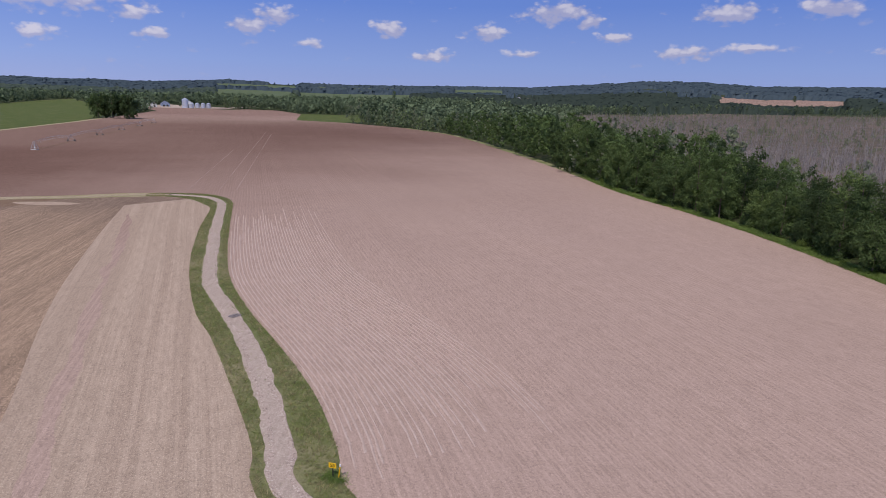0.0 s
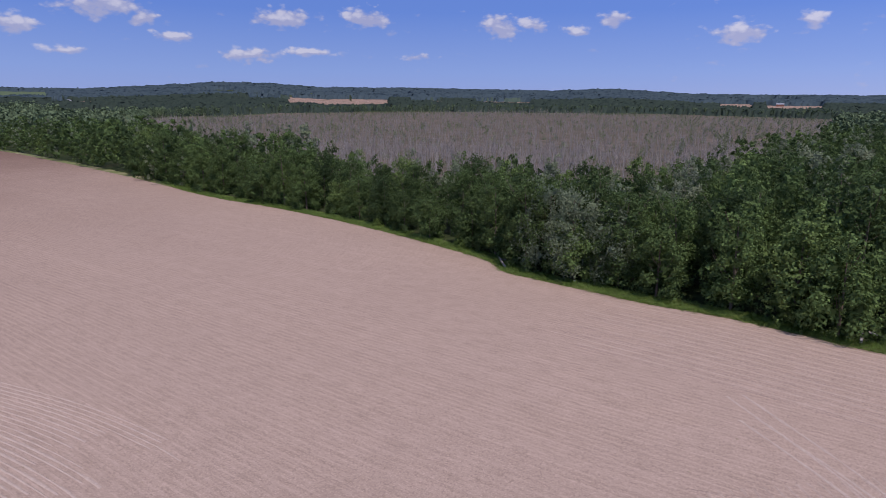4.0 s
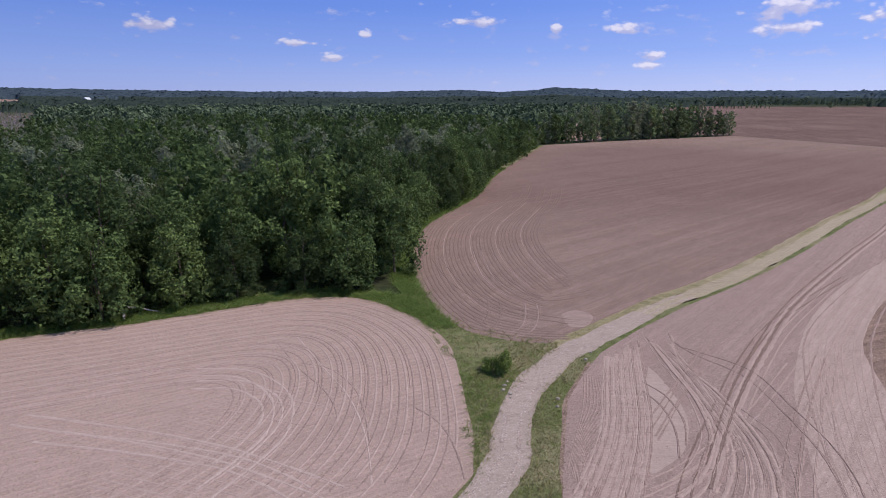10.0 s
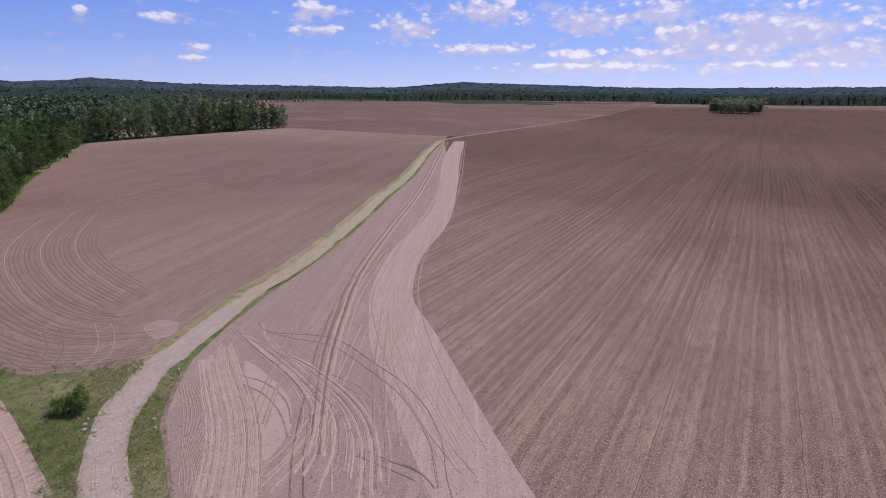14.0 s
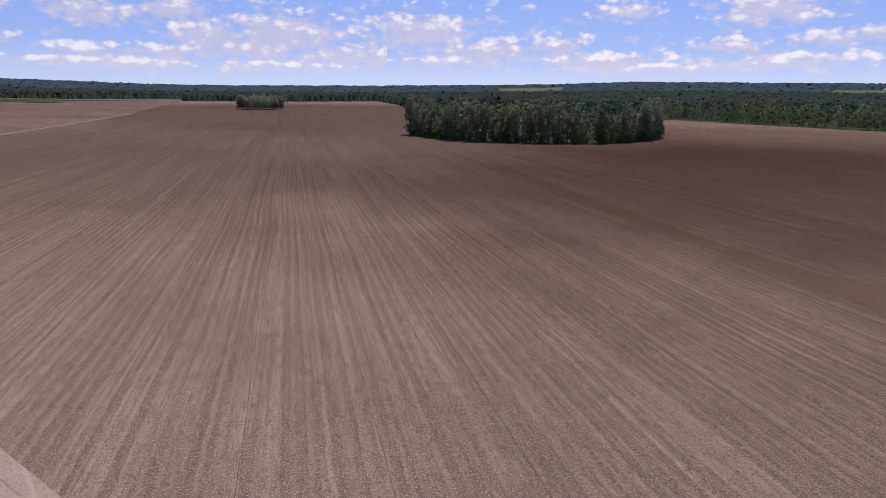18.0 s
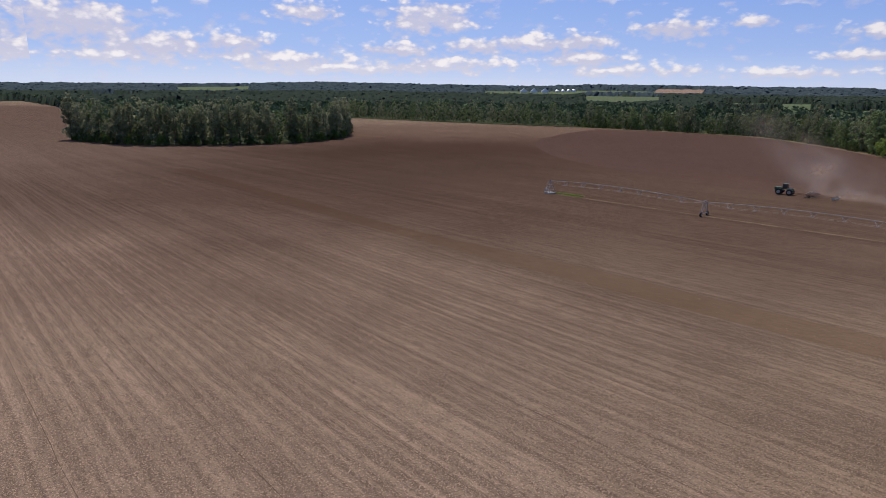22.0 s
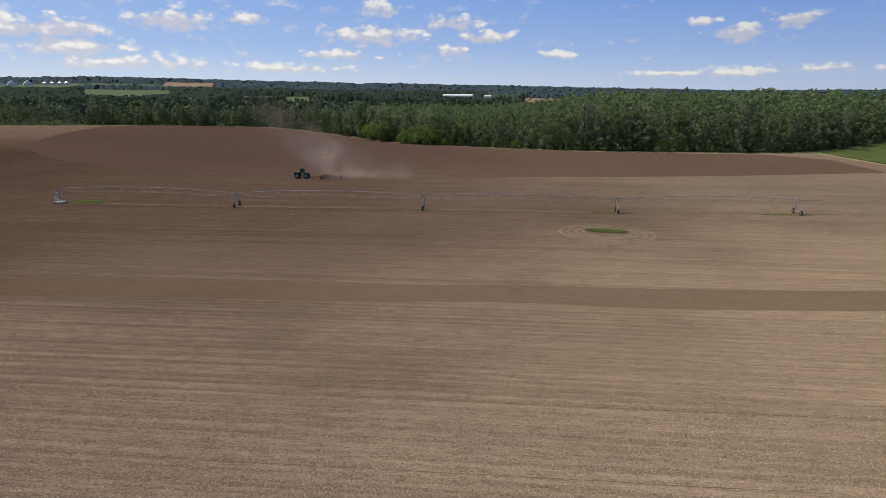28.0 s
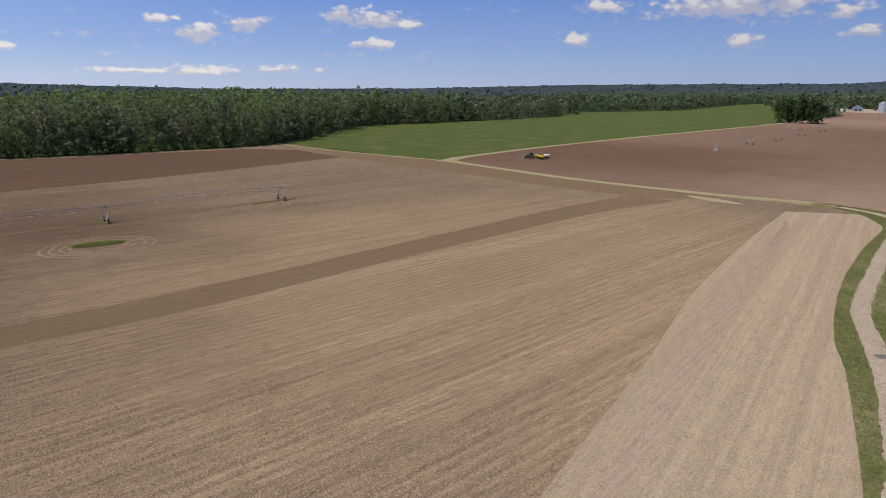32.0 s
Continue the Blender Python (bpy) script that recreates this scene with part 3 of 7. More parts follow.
def ribbon(line, left, right, z, rough=0.0, seed=0):
    """A flat strip along a line, with frayed edges; verts and tris."""
    rng = np.random.default_rng(seed)
    n = len(line)
    fray = np.array([np.convolve(rng.normal(size=n + 4), np.ones(5) / 2.2, "valid") for _ in range(2)]) * rough
    lo = shifted(line, -np.asarray(left, float) * np.ones(n) + fray[0])
    hi = shifted(line, np.asarray(right, float) * np.ones(n) + fray[1])
    v = np.zeros((2 * n, 3))
    v[0::2, :2], v[1::2, :2] = lo, hi
    v[:, 2] = z + terrain(v[:, 0], v[:, 1])
    i = np.arange(n - 1) * 2
    t = np.concatenate([np.stack([i, i + 1, i + 3], 1), np.stack([i, i + 3, i + 2], 1)])
    return v, t


def resample(line, step):
    seg = np.linalg.norm(np.diff(line, axis=0), axis=1)
    s = np.concatenate([[0], np.cumsum(seg)])
    q = np.arange(0, s[-1], step)
    return np.stack([np.interp(q, s, line[:, 0]), np.interp(q, s, line[:, 1])], 1)


def joined(parts):
    vs, ts, n = [], [], 0
    for v, t in parts:
        vs.append(v)
        ts.append(np.asarray(t) + n)
        n += len(v)
    return np.concatenate(vs), np.concatenate(ts)


def inside(px, py, poly):
    """Which points lie in the polygon."""
    res = np.zeros(len(px), bool)
    x0, y0 = poly[-1]
    for x1, y1 in poly:
        hit = ((y1 > py) != (y0 > py))
        with np.errstate(divide="ignore", invalid="ignore"):
            xs = (x0 - x1) * (py - y1) / (y0 - y1) + x1
        res ^= hit & (px < xs)
        x0, y0 = x1, y1
    return res


# skyline of the far hills: azimuth and height in degrees as seen from the middle of the fields
SKYLINE = [(-180, .95), (-167, 1.13), (-158, 1.39), (-147, 1.3), (-138, 1.2), (-133, 1.4), (-118, 1.15), (-108, 1.05), (-93, .8),
           (-79, .52), (-72, .52), (-58, .66), (-47, .92), (-33, 1.0), (-25, .96), (-19, 1.28), (-9, 1.12), (0, 1.22), (8, 1.28),
           (13, 1.6), (18, 1.95), (22, 1.95), (27, 1.63), (35, 1.65), (48, 1.44), (53, 1.6), (60, 1.15), (70, 1.0), (81, .88), (98, .8), (105, .95),
           (109, .82), (114, 1.14), (121, .8), (139, .71), (145, 1.21), (151, 1.06), (162, .82), (170, .85), (180, .95)]


def terrain(x, y):
    """Height of the ground: flat fields, low hills beyond a kilometre."""
    x, y = np.asarray(x, float), np.asarray(y, float)
    r = np.hypot(x, y)
    az = np.degrees(np.arctan2(x, y))
    a, e = np.array(SKYLINE).T
    top = 30 + 4000 * np.tan(np.radians(np.interp(az, a, e))) - 19
    s = np.clip((r - 1150) / 2850, 0, 1.06)
    return top * s ** 1.35


# ------------------------------------------------------------ plan of the fields
LANE = curve([(253, -338), (203, -259), (150, -180), (122, -133), (102, -101), (89, -79), (81, -64), (76, -53), (70, -43), (63.5, -32),
              (57, -24.5), (51, -20), (46, -17.5), (42, -15.5), (30, -4), (15, 14), (0, 29), (-11.5, 41.5), (-13.5, 47), (-17.5, 57),
              (-24.5, 72), (-29, 80), (-37.5, 95), (-44, 113), (-52.5, 139), (-59, 160), (-63.5, 172), (-71, 180), (-83, 183)], 6)
LANE_WEST = curve([(-83, 183), (-95, 180), (-109, 173.5), (-127, 169), (-146, 164), (-169, 159.5), (-200, 157), (-230, 154), (-244, 155.5),
                   (-252, 165), (-259, 185), (-277, 238), (-306, 341), (-376, 640), (-430, 860)], 6)
LANE_SOUTH = curve([(253, -338), (264, -372), (275, -420), (322, -649), (400, -1000), (594, -1869)], 6)
FOREST_EDGE = curve([(-41, 654), (8, 539), (40, 374), (55, 274), (62, 211), (70, 177), (75, 151), (77.5, 129), (79, 106), (79, 87), (76, 79),
                     (77, 71), (79, 60), (81, 50), (84, 42), (85.5, 33), (86.5, 25), (89, 15), (92, 4), (92, -5), (88, -11), (79, -15.8)], 4)
SPIT_WEST = curve([(79, -15.8), (70, -17.7), (61, -16.8), (54, -15.6), (48, -14.6), (42, -12.8)], 4)
VERGE_NORTH = curve([(42, -12.8), (30, -0.5), (17, 17), (1, 33), (-7, 42), (-8.5, 47), (-13, 58), (-21, 72), (-26, 80), (-34.5, 96), (-41, 113),
                     (-49.5, 139), (-56, 160), (-60, 172), (-66, 181), (-76, 186), (-95, 184), (-110, 177), (-127, 171.5), (-146, 166.5),
                     (-170, 162), (-200, 159.3), (-228, 157.5), (-242, 160), (-249, 170), (-256, 186), (-274, 238), (-303, 341), (-373, 640)], 4)
FIELD_NORTH = np.concatenate([VERGE_NORTH, [(-500, 1080), (-600, 1230), (-520, 1225), (-440, 1270), (-330, 1240), (-250, 1090), (-190, 800),
                                            (-120, 755)], FOREST_EDGE, SPIT_WEST])
EAST_EDGE = curve([(66, -33), (67, -28), (71, -22.8), (75, -20.5), (82, -19.3), (94, -19.2), (110, -21), (130, -26), (149, -34), (184, -56),
                   (238, -81), (310, -121), (395, -169)], 5)
FIELD_EAST = np.concatenate([EAST_EDGE, [(416, -226), (435, -288), (455, -372), (277, -379)],
                             shifted(LANE, -2.6)[:52]])
VERGE_SOUTH = curve([(-96, 176), (-83, 179), (-74, 175.5), (-67, 168), (-62, 160), (-56, 138), (-48, 113), (-41, 95), (-34, 80), (-29, 72), (-21, 57), (-16, 47), (-14, 41),
                     (-4, 27), (10, 10), (24, -6), (36, -17.5), (41, -20), (47, -23), (52, -25.5), (57, -29.8), (61, -33)], 4)
FIELD_SOUTH = np.concatenate([curve([(-241, 151), (-200, 154.5), (-169, 157), (-146, 161.5), (-127, 166.5), (-109, 171), (-96, 176)], 4), VERGE_SOUTH,
                              shifted(LANE, 2.4)[54::-1], [(266, -380), (273, -420), (320, -649), (398, -1000), (592, -1869), (349, -1900), (30, -2000),
                               (-25, -1700), (-60, -1300), (-40, -700), (-17, -496), (-48, -428), (-98, -404), (-149, -403), (-196, -440), (-403, -900), (-440, -730), (-475, -600), (-510, -500), (-530, -409),
                               (-528, -300), (-456, -205), (-390, -135), (-360, -66), (-351, -17), (-357, 36), (-362, 80), (-377, 120)]])
FIELD_FAR = np.array([(268, -381), (455, -374), (480, -345), (640, -420), (1000, -640), (1500, -960), (1618, -1175), (1389, -1438), (1089, -1677), (908, -1821), (663, -2082), (594, -1869), (400, -1000), (322, -649), (273, -420)])
GREEN_FIELD = np.array([(-377, 120), (-311, 130), (-246, 152), (-255, 165), (-262, 186), (-280, 238), (-309, 341), (-379, 640), (-520, 1020), (-760, 1330), (-930, 1560),
                        (-905, 1390), (-800, 1060), (-835, 823), (-684, 639), (-628, 491), (-581, 340), (-567, 267), (-479, 195)])
MARSH_AREA = np.array([(110, 345), (112, 205), (118, 160), (134, 134), (158, 112), (205, 112), (330, 150), (480, 178), (700, 250), (1500, 520), (1500, 950), (1150, 1350), (640, 1500), (300, 1350), (150, 800)])
FARM_YARD = np.array([(-600, 1232), (-520, 1227), (-440, 1272), (-420, 1420), (-640, 1420)])
GREEN_STRIP = np.array([(-252, 1092), (-192, 802), (-122, 757), (-100, 800), (-140, 1090)])
EAST_SPIT = np.array([(42, -12.8), (61, -16.8), (79, -15.8), (86, -12.5), (88, -14.8), (100, -17.2), (110, -19.3), (110, -21), (94, -19), (82, -19), (75, -20.5), (66, -33), (50, -19)])
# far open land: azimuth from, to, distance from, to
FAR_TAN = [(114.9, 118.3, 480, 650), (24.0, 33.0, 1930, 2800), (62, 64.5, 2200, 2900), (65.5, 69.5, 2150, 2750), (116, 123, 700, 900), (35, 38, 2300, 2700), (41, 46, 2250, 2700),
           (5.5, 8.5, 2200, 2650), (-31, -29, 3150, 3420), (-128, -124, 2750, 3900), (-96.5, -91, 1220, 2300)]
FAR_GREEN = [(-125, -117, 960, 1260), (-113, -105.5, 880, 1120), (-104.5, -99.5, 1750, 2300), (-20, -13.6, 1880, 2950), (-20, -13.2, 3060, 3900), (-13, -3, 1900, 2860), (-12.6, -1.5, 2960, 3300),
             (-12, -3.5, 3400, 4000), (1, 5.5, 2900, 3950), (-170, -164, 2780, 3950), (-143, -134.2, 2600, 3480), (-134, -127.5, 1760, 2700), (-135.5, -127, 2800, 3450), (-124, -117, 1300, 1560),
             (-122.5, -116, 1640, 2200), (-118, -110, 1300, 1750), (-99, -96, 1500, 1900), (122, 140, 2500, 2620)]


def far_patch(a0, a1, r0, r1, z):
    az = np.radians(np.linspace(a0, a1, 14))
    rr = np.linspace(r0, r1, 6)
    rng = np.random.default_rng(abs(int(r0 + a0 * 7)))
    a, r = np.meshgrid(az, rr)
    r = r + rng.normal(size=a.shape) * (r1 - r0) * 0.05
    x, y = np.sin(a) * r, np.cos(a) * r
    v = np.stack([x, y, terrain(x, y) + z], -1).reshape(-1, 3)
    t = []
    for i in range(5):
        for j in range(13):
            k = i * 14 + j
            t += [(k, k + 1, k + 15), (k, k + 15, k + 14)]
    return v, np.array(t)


def polygon_mesh(poly, z):
    from mathutils.geometry import tessellate_polygon
    pts = [Vector((p[0], p[1], 0)) for p in poly]
    t = np.array(tessellate_polygon([pts]))
    v = np.zeros((len(poly), 3))
    v[:, :2] = poly
    v[:, 2] = z + terrain(v[:, 0], v[:, 1])
    a, b, c = (v[t[:, k], :2] for k in range(3))
    flip = np.cross(b - a, c - a) < 0
    t[flip] = t[flip][:, ::-1]
    return v, t


def structure(name, verts, tris, material, label, category, kind="structure"):
    return tagged(new(name, mesh_tris(name, verts, tris, material)), label, category, "", kind)


def build_ground():
    """One sheet out to the horizon."""
    rings = np.concatenate([[0], np.linspace(15, 1000, 34), np.geomspace(1040, 4900, 60)])
    seg = 320
    a = np.linspace(0, 2 * np.pi, seg, endpoint=False)
    v = [np.zeros((1, 3))]
    for r in rings[1:]:
        x, y = np.sin(a) * r, np.cos(a) * r
        v.append(np.stack([x, y, terrain(x, y)], 1))
    v = np.concatenate(v)
    t = [np.stack([np.zeros(seg, int), 1 + (np.arange(seg) + 1) % seg, 1 + np.arange(seg)], 1)]
    for k in range(len(rings) - 2):
        i = 1 + k * seg + np.arange(seg)
        j = 1 + k * seg + (np.arange(seg) + 1) % seg
        t += [np.stack([i, j, j + seg], 1), np.stack([i, j + seg, i + seg], 1)]
    t = np.concatenate(t)
    structure("ground", v, t, UNDERGROWTH, "dark leafy wood floor rising to low far hills", "ground")


build_ground()
WEST_FRONT = curve([(-516, -500), (-530, -409), (-528, -300), (-456, -209), (-390, -139), (-362, -66), (-354, -17), (-360, 36), (-365, 80), (-381, 116), (-440, 165)], 6)
# grass verges round the fields, under the tilled soil's edge
for k, (line, a, b) in enumerate(((FOREST_EDGE, 4.6, 3.0), (EAST_EDGE, 4.0, 4.0), (LANE, 8.0, 8.0), (LANE_WEST, 6.0, 6.0), (WEST_FRONT, 2.0, 3.0), (GREEN_FIELD[8:], 3.0, 3.0))):
    structure("verge_%d" % (k + 1), *ribbon(resample(line, 2.0), a, b, 0.010 + 0.0025 * k, 0.3, 20 + k), DRY_GRASS if k == 3 else GROUND_GRASS, "rough green and dry grass beside the fields", "verge")
structure("verge_corner", *polygon_mesh(EAST_SPIT, 0.0255), GROUND_GRASS, "weedy grass corner between the fields", "verge")
for name, poly, z, material, label, category in (
        ("field_north", FIELD_NORTH, 0.03, SOIL_NORTH, "pale pinkish tilled sandy field with drill rows", "field"),
        ("field_east", FIELD_EAST, 0.03, SOIL_EAST, "grey-brown tilled field between the lane and the woods", "field"),
        ("field_south", FIELD_SOUTH, 0.03, SOIL_SOUTH, "brown tilled field with long straight rows", "field"),
        ("field_far", FIELD_FAR, 0.02, SOIL_FAR, "distant bare brown field", "field"),
        ("field_green", GREEN_FIELD, 0.03, GREEN_CROP, "bright green crop field beside the farm lane", "field"),
        ("field_strip", GREEN_STRIP, 0.03, GREEN_CROP, "narrow green strip at the end of the bare field", "field"),
        ("marsh", MARSH_AREA, 0.03, MARSH, "brown marsh floor under dead trees", "marsh"),
        ("farm_yard", FARM_YARD, 0.05, GRAVEL, "pale gravel farm yard", "yard")):
    structure(name, *polygon_mesh(poly, z), material, label, category)
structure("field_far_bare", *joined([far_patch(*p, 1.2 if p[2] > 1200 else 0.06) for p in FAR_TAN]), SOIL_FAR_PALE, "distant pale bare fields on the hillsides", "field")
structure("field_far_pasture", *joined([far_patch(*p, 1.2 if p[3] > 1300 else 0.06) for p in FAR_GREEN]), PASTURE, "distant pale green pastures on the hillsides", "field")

# soil zones inside the southern field
DARK_STRIP = np.concatenate([curve([(-50, -279), (-65, -161), (-71, -115), (-79, -84), (-87, -40), (-94, -11), (-99, 17), (-107.5, 54), (-118, 98), (-124.5, 130), (-127, 150)], 4),
                             curve([(-112, 151), (-112.5, 136), (-110.5, 113), (-106, 90), (-96.8, 48), (-89, 16), (-85.5, -10), (-79, -38), (-70.5, -84), (-66, -110), (-60, -150), (-45, -279)], 4)])
PALE_ZONE = np.concatenate([curve([(-86.5, 163), (-73.6, 127), (-60.4, 93), (-51, 72), (-42, 54), (-33, 34), (-20, 6)], 4), VERGE_SOUTH[8:57][::-1]])
RED_ZONE = np.concatenate([curve([(-330, 118), (-288, 121), (-276, 101), (-260, 65), (-243, 19), (-231, -22), (-217, -57), (-212, -84), (-204, -104), (-206, -140), (-214, -190), (-240, -255), (-300, -335), (-400, -410)], 4),
                           curve([(-500, -462), (-524, -400), (-522, -305), (-450, -207), (-385, -137), (-357, -70), (-348, 0), (-355, 90)], 4)])
FIELD_SEAM = curve([(-384, 117), (-345, 124), (-311, 131.5), (-275, 142), (-243, 153)], 8)
structure("verge_seam", *ribbon(resample(FIELD_SEAM, 2.0), 1.6, 1.6, 0.058, 0.3, 33), DRY_GRASS, "dry grass seam between the green crop and the tilled field", "verge")
LANE_HEADLAND = np.concatenate([curve([(-345, 112), (-278, 118), (-195, 134), (-153, 140), (-123, 150), (-112, 160)], 4), curve([(-109, 170.6), (-127, 166), (-146, 161), (-169, 156.5), (-200, 154), (-240, 150.5), (-300, 133)], 4)])
BRIGHT_SPOT = np.array([(-108 + 9 * math.cos(a) * (1 + 0.1 * math.sin(3 * a)), 163 + 2.6 * math.sin(a)) for a in np.linspace(0, 6.1, 24)])
for name, poly, z, material, label in (
        ("freshly_tilled_strip", DARK_STRIP, 0.05, SOIL_DARK, "darker freshly worked strip across the field"),
        ("tilled_headland", LANE_HEADLAND, 0.048, SOIL_DARK, "dark brown tilled headland strip along the farm lane"),
        ("pale_headland", PALE_ZONE, 0.05, SOIL_PALE, "pale dry headland beside the lane"),
        ("reddish_zone", RED_ZONE, 0.045, SOIL_RED, "dark reddish freshly tilled soil by the woods"),
        ("bright_spot", BRIGHT_SPOT, 0.065, SOIL_PALE, "small pale sandy patch by the lane")):
    structure(name, *polygon_mesh(poly, z), material, label, "soil")

# browner pass left between the paler ones of the headland
PASS_LINE = resample(curve([(-79, 150), (-66, 122), (-55.5, 96), (-46, 74), (-36, 51), (-26, 29)], 6), 1.5)
structure("brown_pass", *ribbon(PASS_LINE, 0.9, 0.9, 0.056, 0.28, 16), SOIL_NORTH, "browner pass along the pale dry headland", "soil")

# lanes
whole_lane = resample(LANE, 0.7)
near_lane = whole_lane[whole_lane[:, 1] > -48]
narrow = np.clip((near_lane[:, 1] - 5) / 35, 0, 1)
structure("road_lane", *ribbon(near_lane, 1.7 - 0.45 * narrow, 1.8 - 0.75 * narrow, 0.06, 0.14, 1), GRAVEL, "pale rutted gravel farm lane", "lane")
structure("road_lane_far", *ribbon(whole_lane[whole_lane[:, 1] < -47.4], 1.5, 1.5, 0.06, 0.12, 4), TRACK_TAN, "tan grassy farm lane between the bare fields", "lane")
structure("road_lane_west", *ribbon(resample(LANE_WEST, 2), 1.15, 1.15, 0.065, 0.12, 2), TRACK_TAN, "tan farm lane turning past the green field", "lane")
structure("road_lane_south", *ribbon(resample(LANE_SOUTH, 6), 1.2, 1.2, 0.06, 0.15, 3), TRACK_TAN, "thin pale farm track crossing the far field", "lane")

# ------------------------------------------------------------ trees

def crown_arrays(seed, height, radius, base, lobes, leaves, size, slim=1.0, core=0.36):
    """A crown of leaves on clumps that cover a cluster of lobes round a dark leafy heart: points and triangles."""
    rng = np.random.default_rng(seed)
    parts, centres, radii = [], [], []
    inner_leaves = min(max(leaves // 45, 4), 18)
    for k in range(lobes):
        u = (k + 0.5) / lobes
        wide = math.sqrt(max(1 - ((u - 0.35) / 0.70) ** 2, 0.05)) if u > 0.35 else 0.80 + 0.2 * u / 0.35
        ang = k * 2.4 + rng.uniform(-0.5, 0.5)
        off = radius * wide * slim * rng.uniform(0.40, 0.74) if lobes > 1 else 0
        r = radius * (0.26 + 0.24 * wide) * rng.uniform(0.8, 1.2) * (1.0 if lobes > 4 else 1.25)
        z = base + (height - base) * (0.06 + 0.86 * u)
        centres.append((math.cos(ang) * off, math.sin(ang) * off, min(max(z, base + r * 0.7), height - r * 0.75)))
        radii.append(r)
        heart = np.array(centres[-1]) + rng.uniform(-0.42, 0.42, (inner_leaves, 1, 3)) * r + rng.uniform(-core, core, (inner_leaves, 3, 3)) * r
        parts.append((heart.reshape(-1, 3), np.arange(3 * inner_leaves).reshape(-1, 3)))
    centres, radii = np.array(centres), np.array(radii)
    # clumps on the outer side of each lobe
    clumps = max(1, min(16, leaves // (lobes * 16)))
    host = np.repeat(np.arange(lobes), clumps)
    n = rng.normal(size=(len(host), 3))
    n[:, 2] = n[:, 2] + 0.25
    n[:, :2] += 0.9 * centres[host, :2] / radius
    n /= np.linalg.norm(n, axis=1, keepdims=True)
    far = rng.uniform(0.45, 0.98, len(host)) if clumps > 1 else 0.0
    middle = centres[host] + n * (radii[host] * far)[:, None] * np.array([1, 1, 1.15])
    small = radii[host] * (rng.uniform(0.22, 0.52, len(host)) if clumps > 1 else 1.0)
    pick = rng.choice(len(host), leaves, p=small ** 2 / (small ** 2).sum())
    d = rng.normal(size=(leaves, 3)) + 0.75 * n[pick]
    d[:, 2] += 0.20
    d /= np.linalg.norm(d, axis=1, keepdims=True)
    c = middle[pick] + d * (small[pick] * rng.uniform(0.35, 1.0, leaves) ** 0.5 * rng.uniform(0.8, 1.35, leaves))[:, None]
    face = 0.42 * d + 0.45 * n[pick] + rng.normal(size=d.shape) * 0.42
    face /= np.linalg.norm(face, axis=1, keepdims=True)
    a = np.cross(face, rng.normal(size=d.shape))
    a /= np.linalg.norm(a, axis=1, keepdims=True)
    b = np.cross(face, a)
    s = size * rng.uniform(0.6, 1.3, (leaves, 1))
    w = rng.uniform(0.55, 0.95, (leaves, 1))
    v = np.stack([c + a * s, c - a * s * 0.5 + b * s * w, c - a * s * 0.5 - b * s * w], 1).reshape(-1, 3)
    v[:, 2] = np.maximum(v[:, 2], 0.02)
    parts.append((v, np.arange(leaves * 3).reshape(-1, 3)))
    return joined(parts)


def trunk_arrays(seed, height, radius, limbs=7, lean=0.6, sides=6):
    """A tapered trunk with limbs that rise into the crown."""
    rng = np.random.default_rng(seed + 999)
    parts = []

    def limb(points, r0, r1):
        pts = np.array(points)
        n = len(pts)
        a = np.linspace(0, 2 * np.pi, sides, endpoint=False)
        rr = np.linspace(r0, r1, n)
        v = np.concatenate([np.stack([p[0] + np.cos(a) * r, p[1] + np.sin(a) * r, np.full(sides, p[2])], 1) for p, r in zip(pts, rr)])
        f = []
        for i in range(n - 1):
            for j in range(sides):
                k, m = i * sides + j, i * sides + (j + 1) % sides
                f += [(k, m, m + sides), (k, m + sides, k + sides)]
        parts.append((v, np.array(f)))

    bend = rng.normal(size=2) * lean
    axis = [(bend[0] * u * u, bend[1] * u * u, height * 0.92 * u) for u in np.linspace(0, 1, 6)]
    limb(axis, radius, radius * 0.15)
    for k in range(limbs):
        u = rng.uniform(0.25, 0.8)
        ang = rng.uniform(0, 6.28)
        s = np.array([bend[0] * u * u, bend[1] * u * u, height * 0.92 * u])
        ln = height * rng.uniform(0.12, 0.26)
        w = np.array([math.cos(ang), math.sin(ang), 0.9])
        limb([s, s + w * ln * 0.5, s + w * ln * np.array([0.9, 0.9, 1.25])], radius * (1 - u) * 0.55, 0.03)
    return joined(parts)


class Kind:
    """A kind of tree: a few crowns and trunks that its copies share."""

    def __init__(self, name, label, material, height, radius, base, lobes, leaves, size, slim=1.0, count=4, seed=0):
        self.name, self.label, self.height, self.protos = name, label, height, []
        for k in range(count):
            rng = random.Random(seed * 17 + k)
            h, r = height * rng.uniform(0.92, 1.06), radius * rng.uniform(0.9, 1.12)
            crown = mesh_tris("crown", *crown_arrays(seed * 31 + k, h, r, base * h, lobes, leaves, size, slim), material, flat=False)
            trunk = mesh_tris("trunk", *trunk_arrays(seed * 31 + k, h, 0.018 * h), BARK, flat=False)
            self.protos.append((crown, trunk))

    def plant(self, x, y, scale, turn, which, label="", group="trees along the wood's edge", name=""):
        crown, trunk = self.protos[which % len(self.protos)]
        e = new(name or self.name)
        e.empty_display_size = 0.3
        e.matrix_world = pose(x, y, float(terrain(x, y)) - 0.05, 0, 0, turn) @ Matrix.Diagonal((scale, scale, scale, 1))
        tagged(e, label or self.label, "tree", group)
        part("trunk", trunk, None, e)
        part("crown", crown, None, e)
        return e


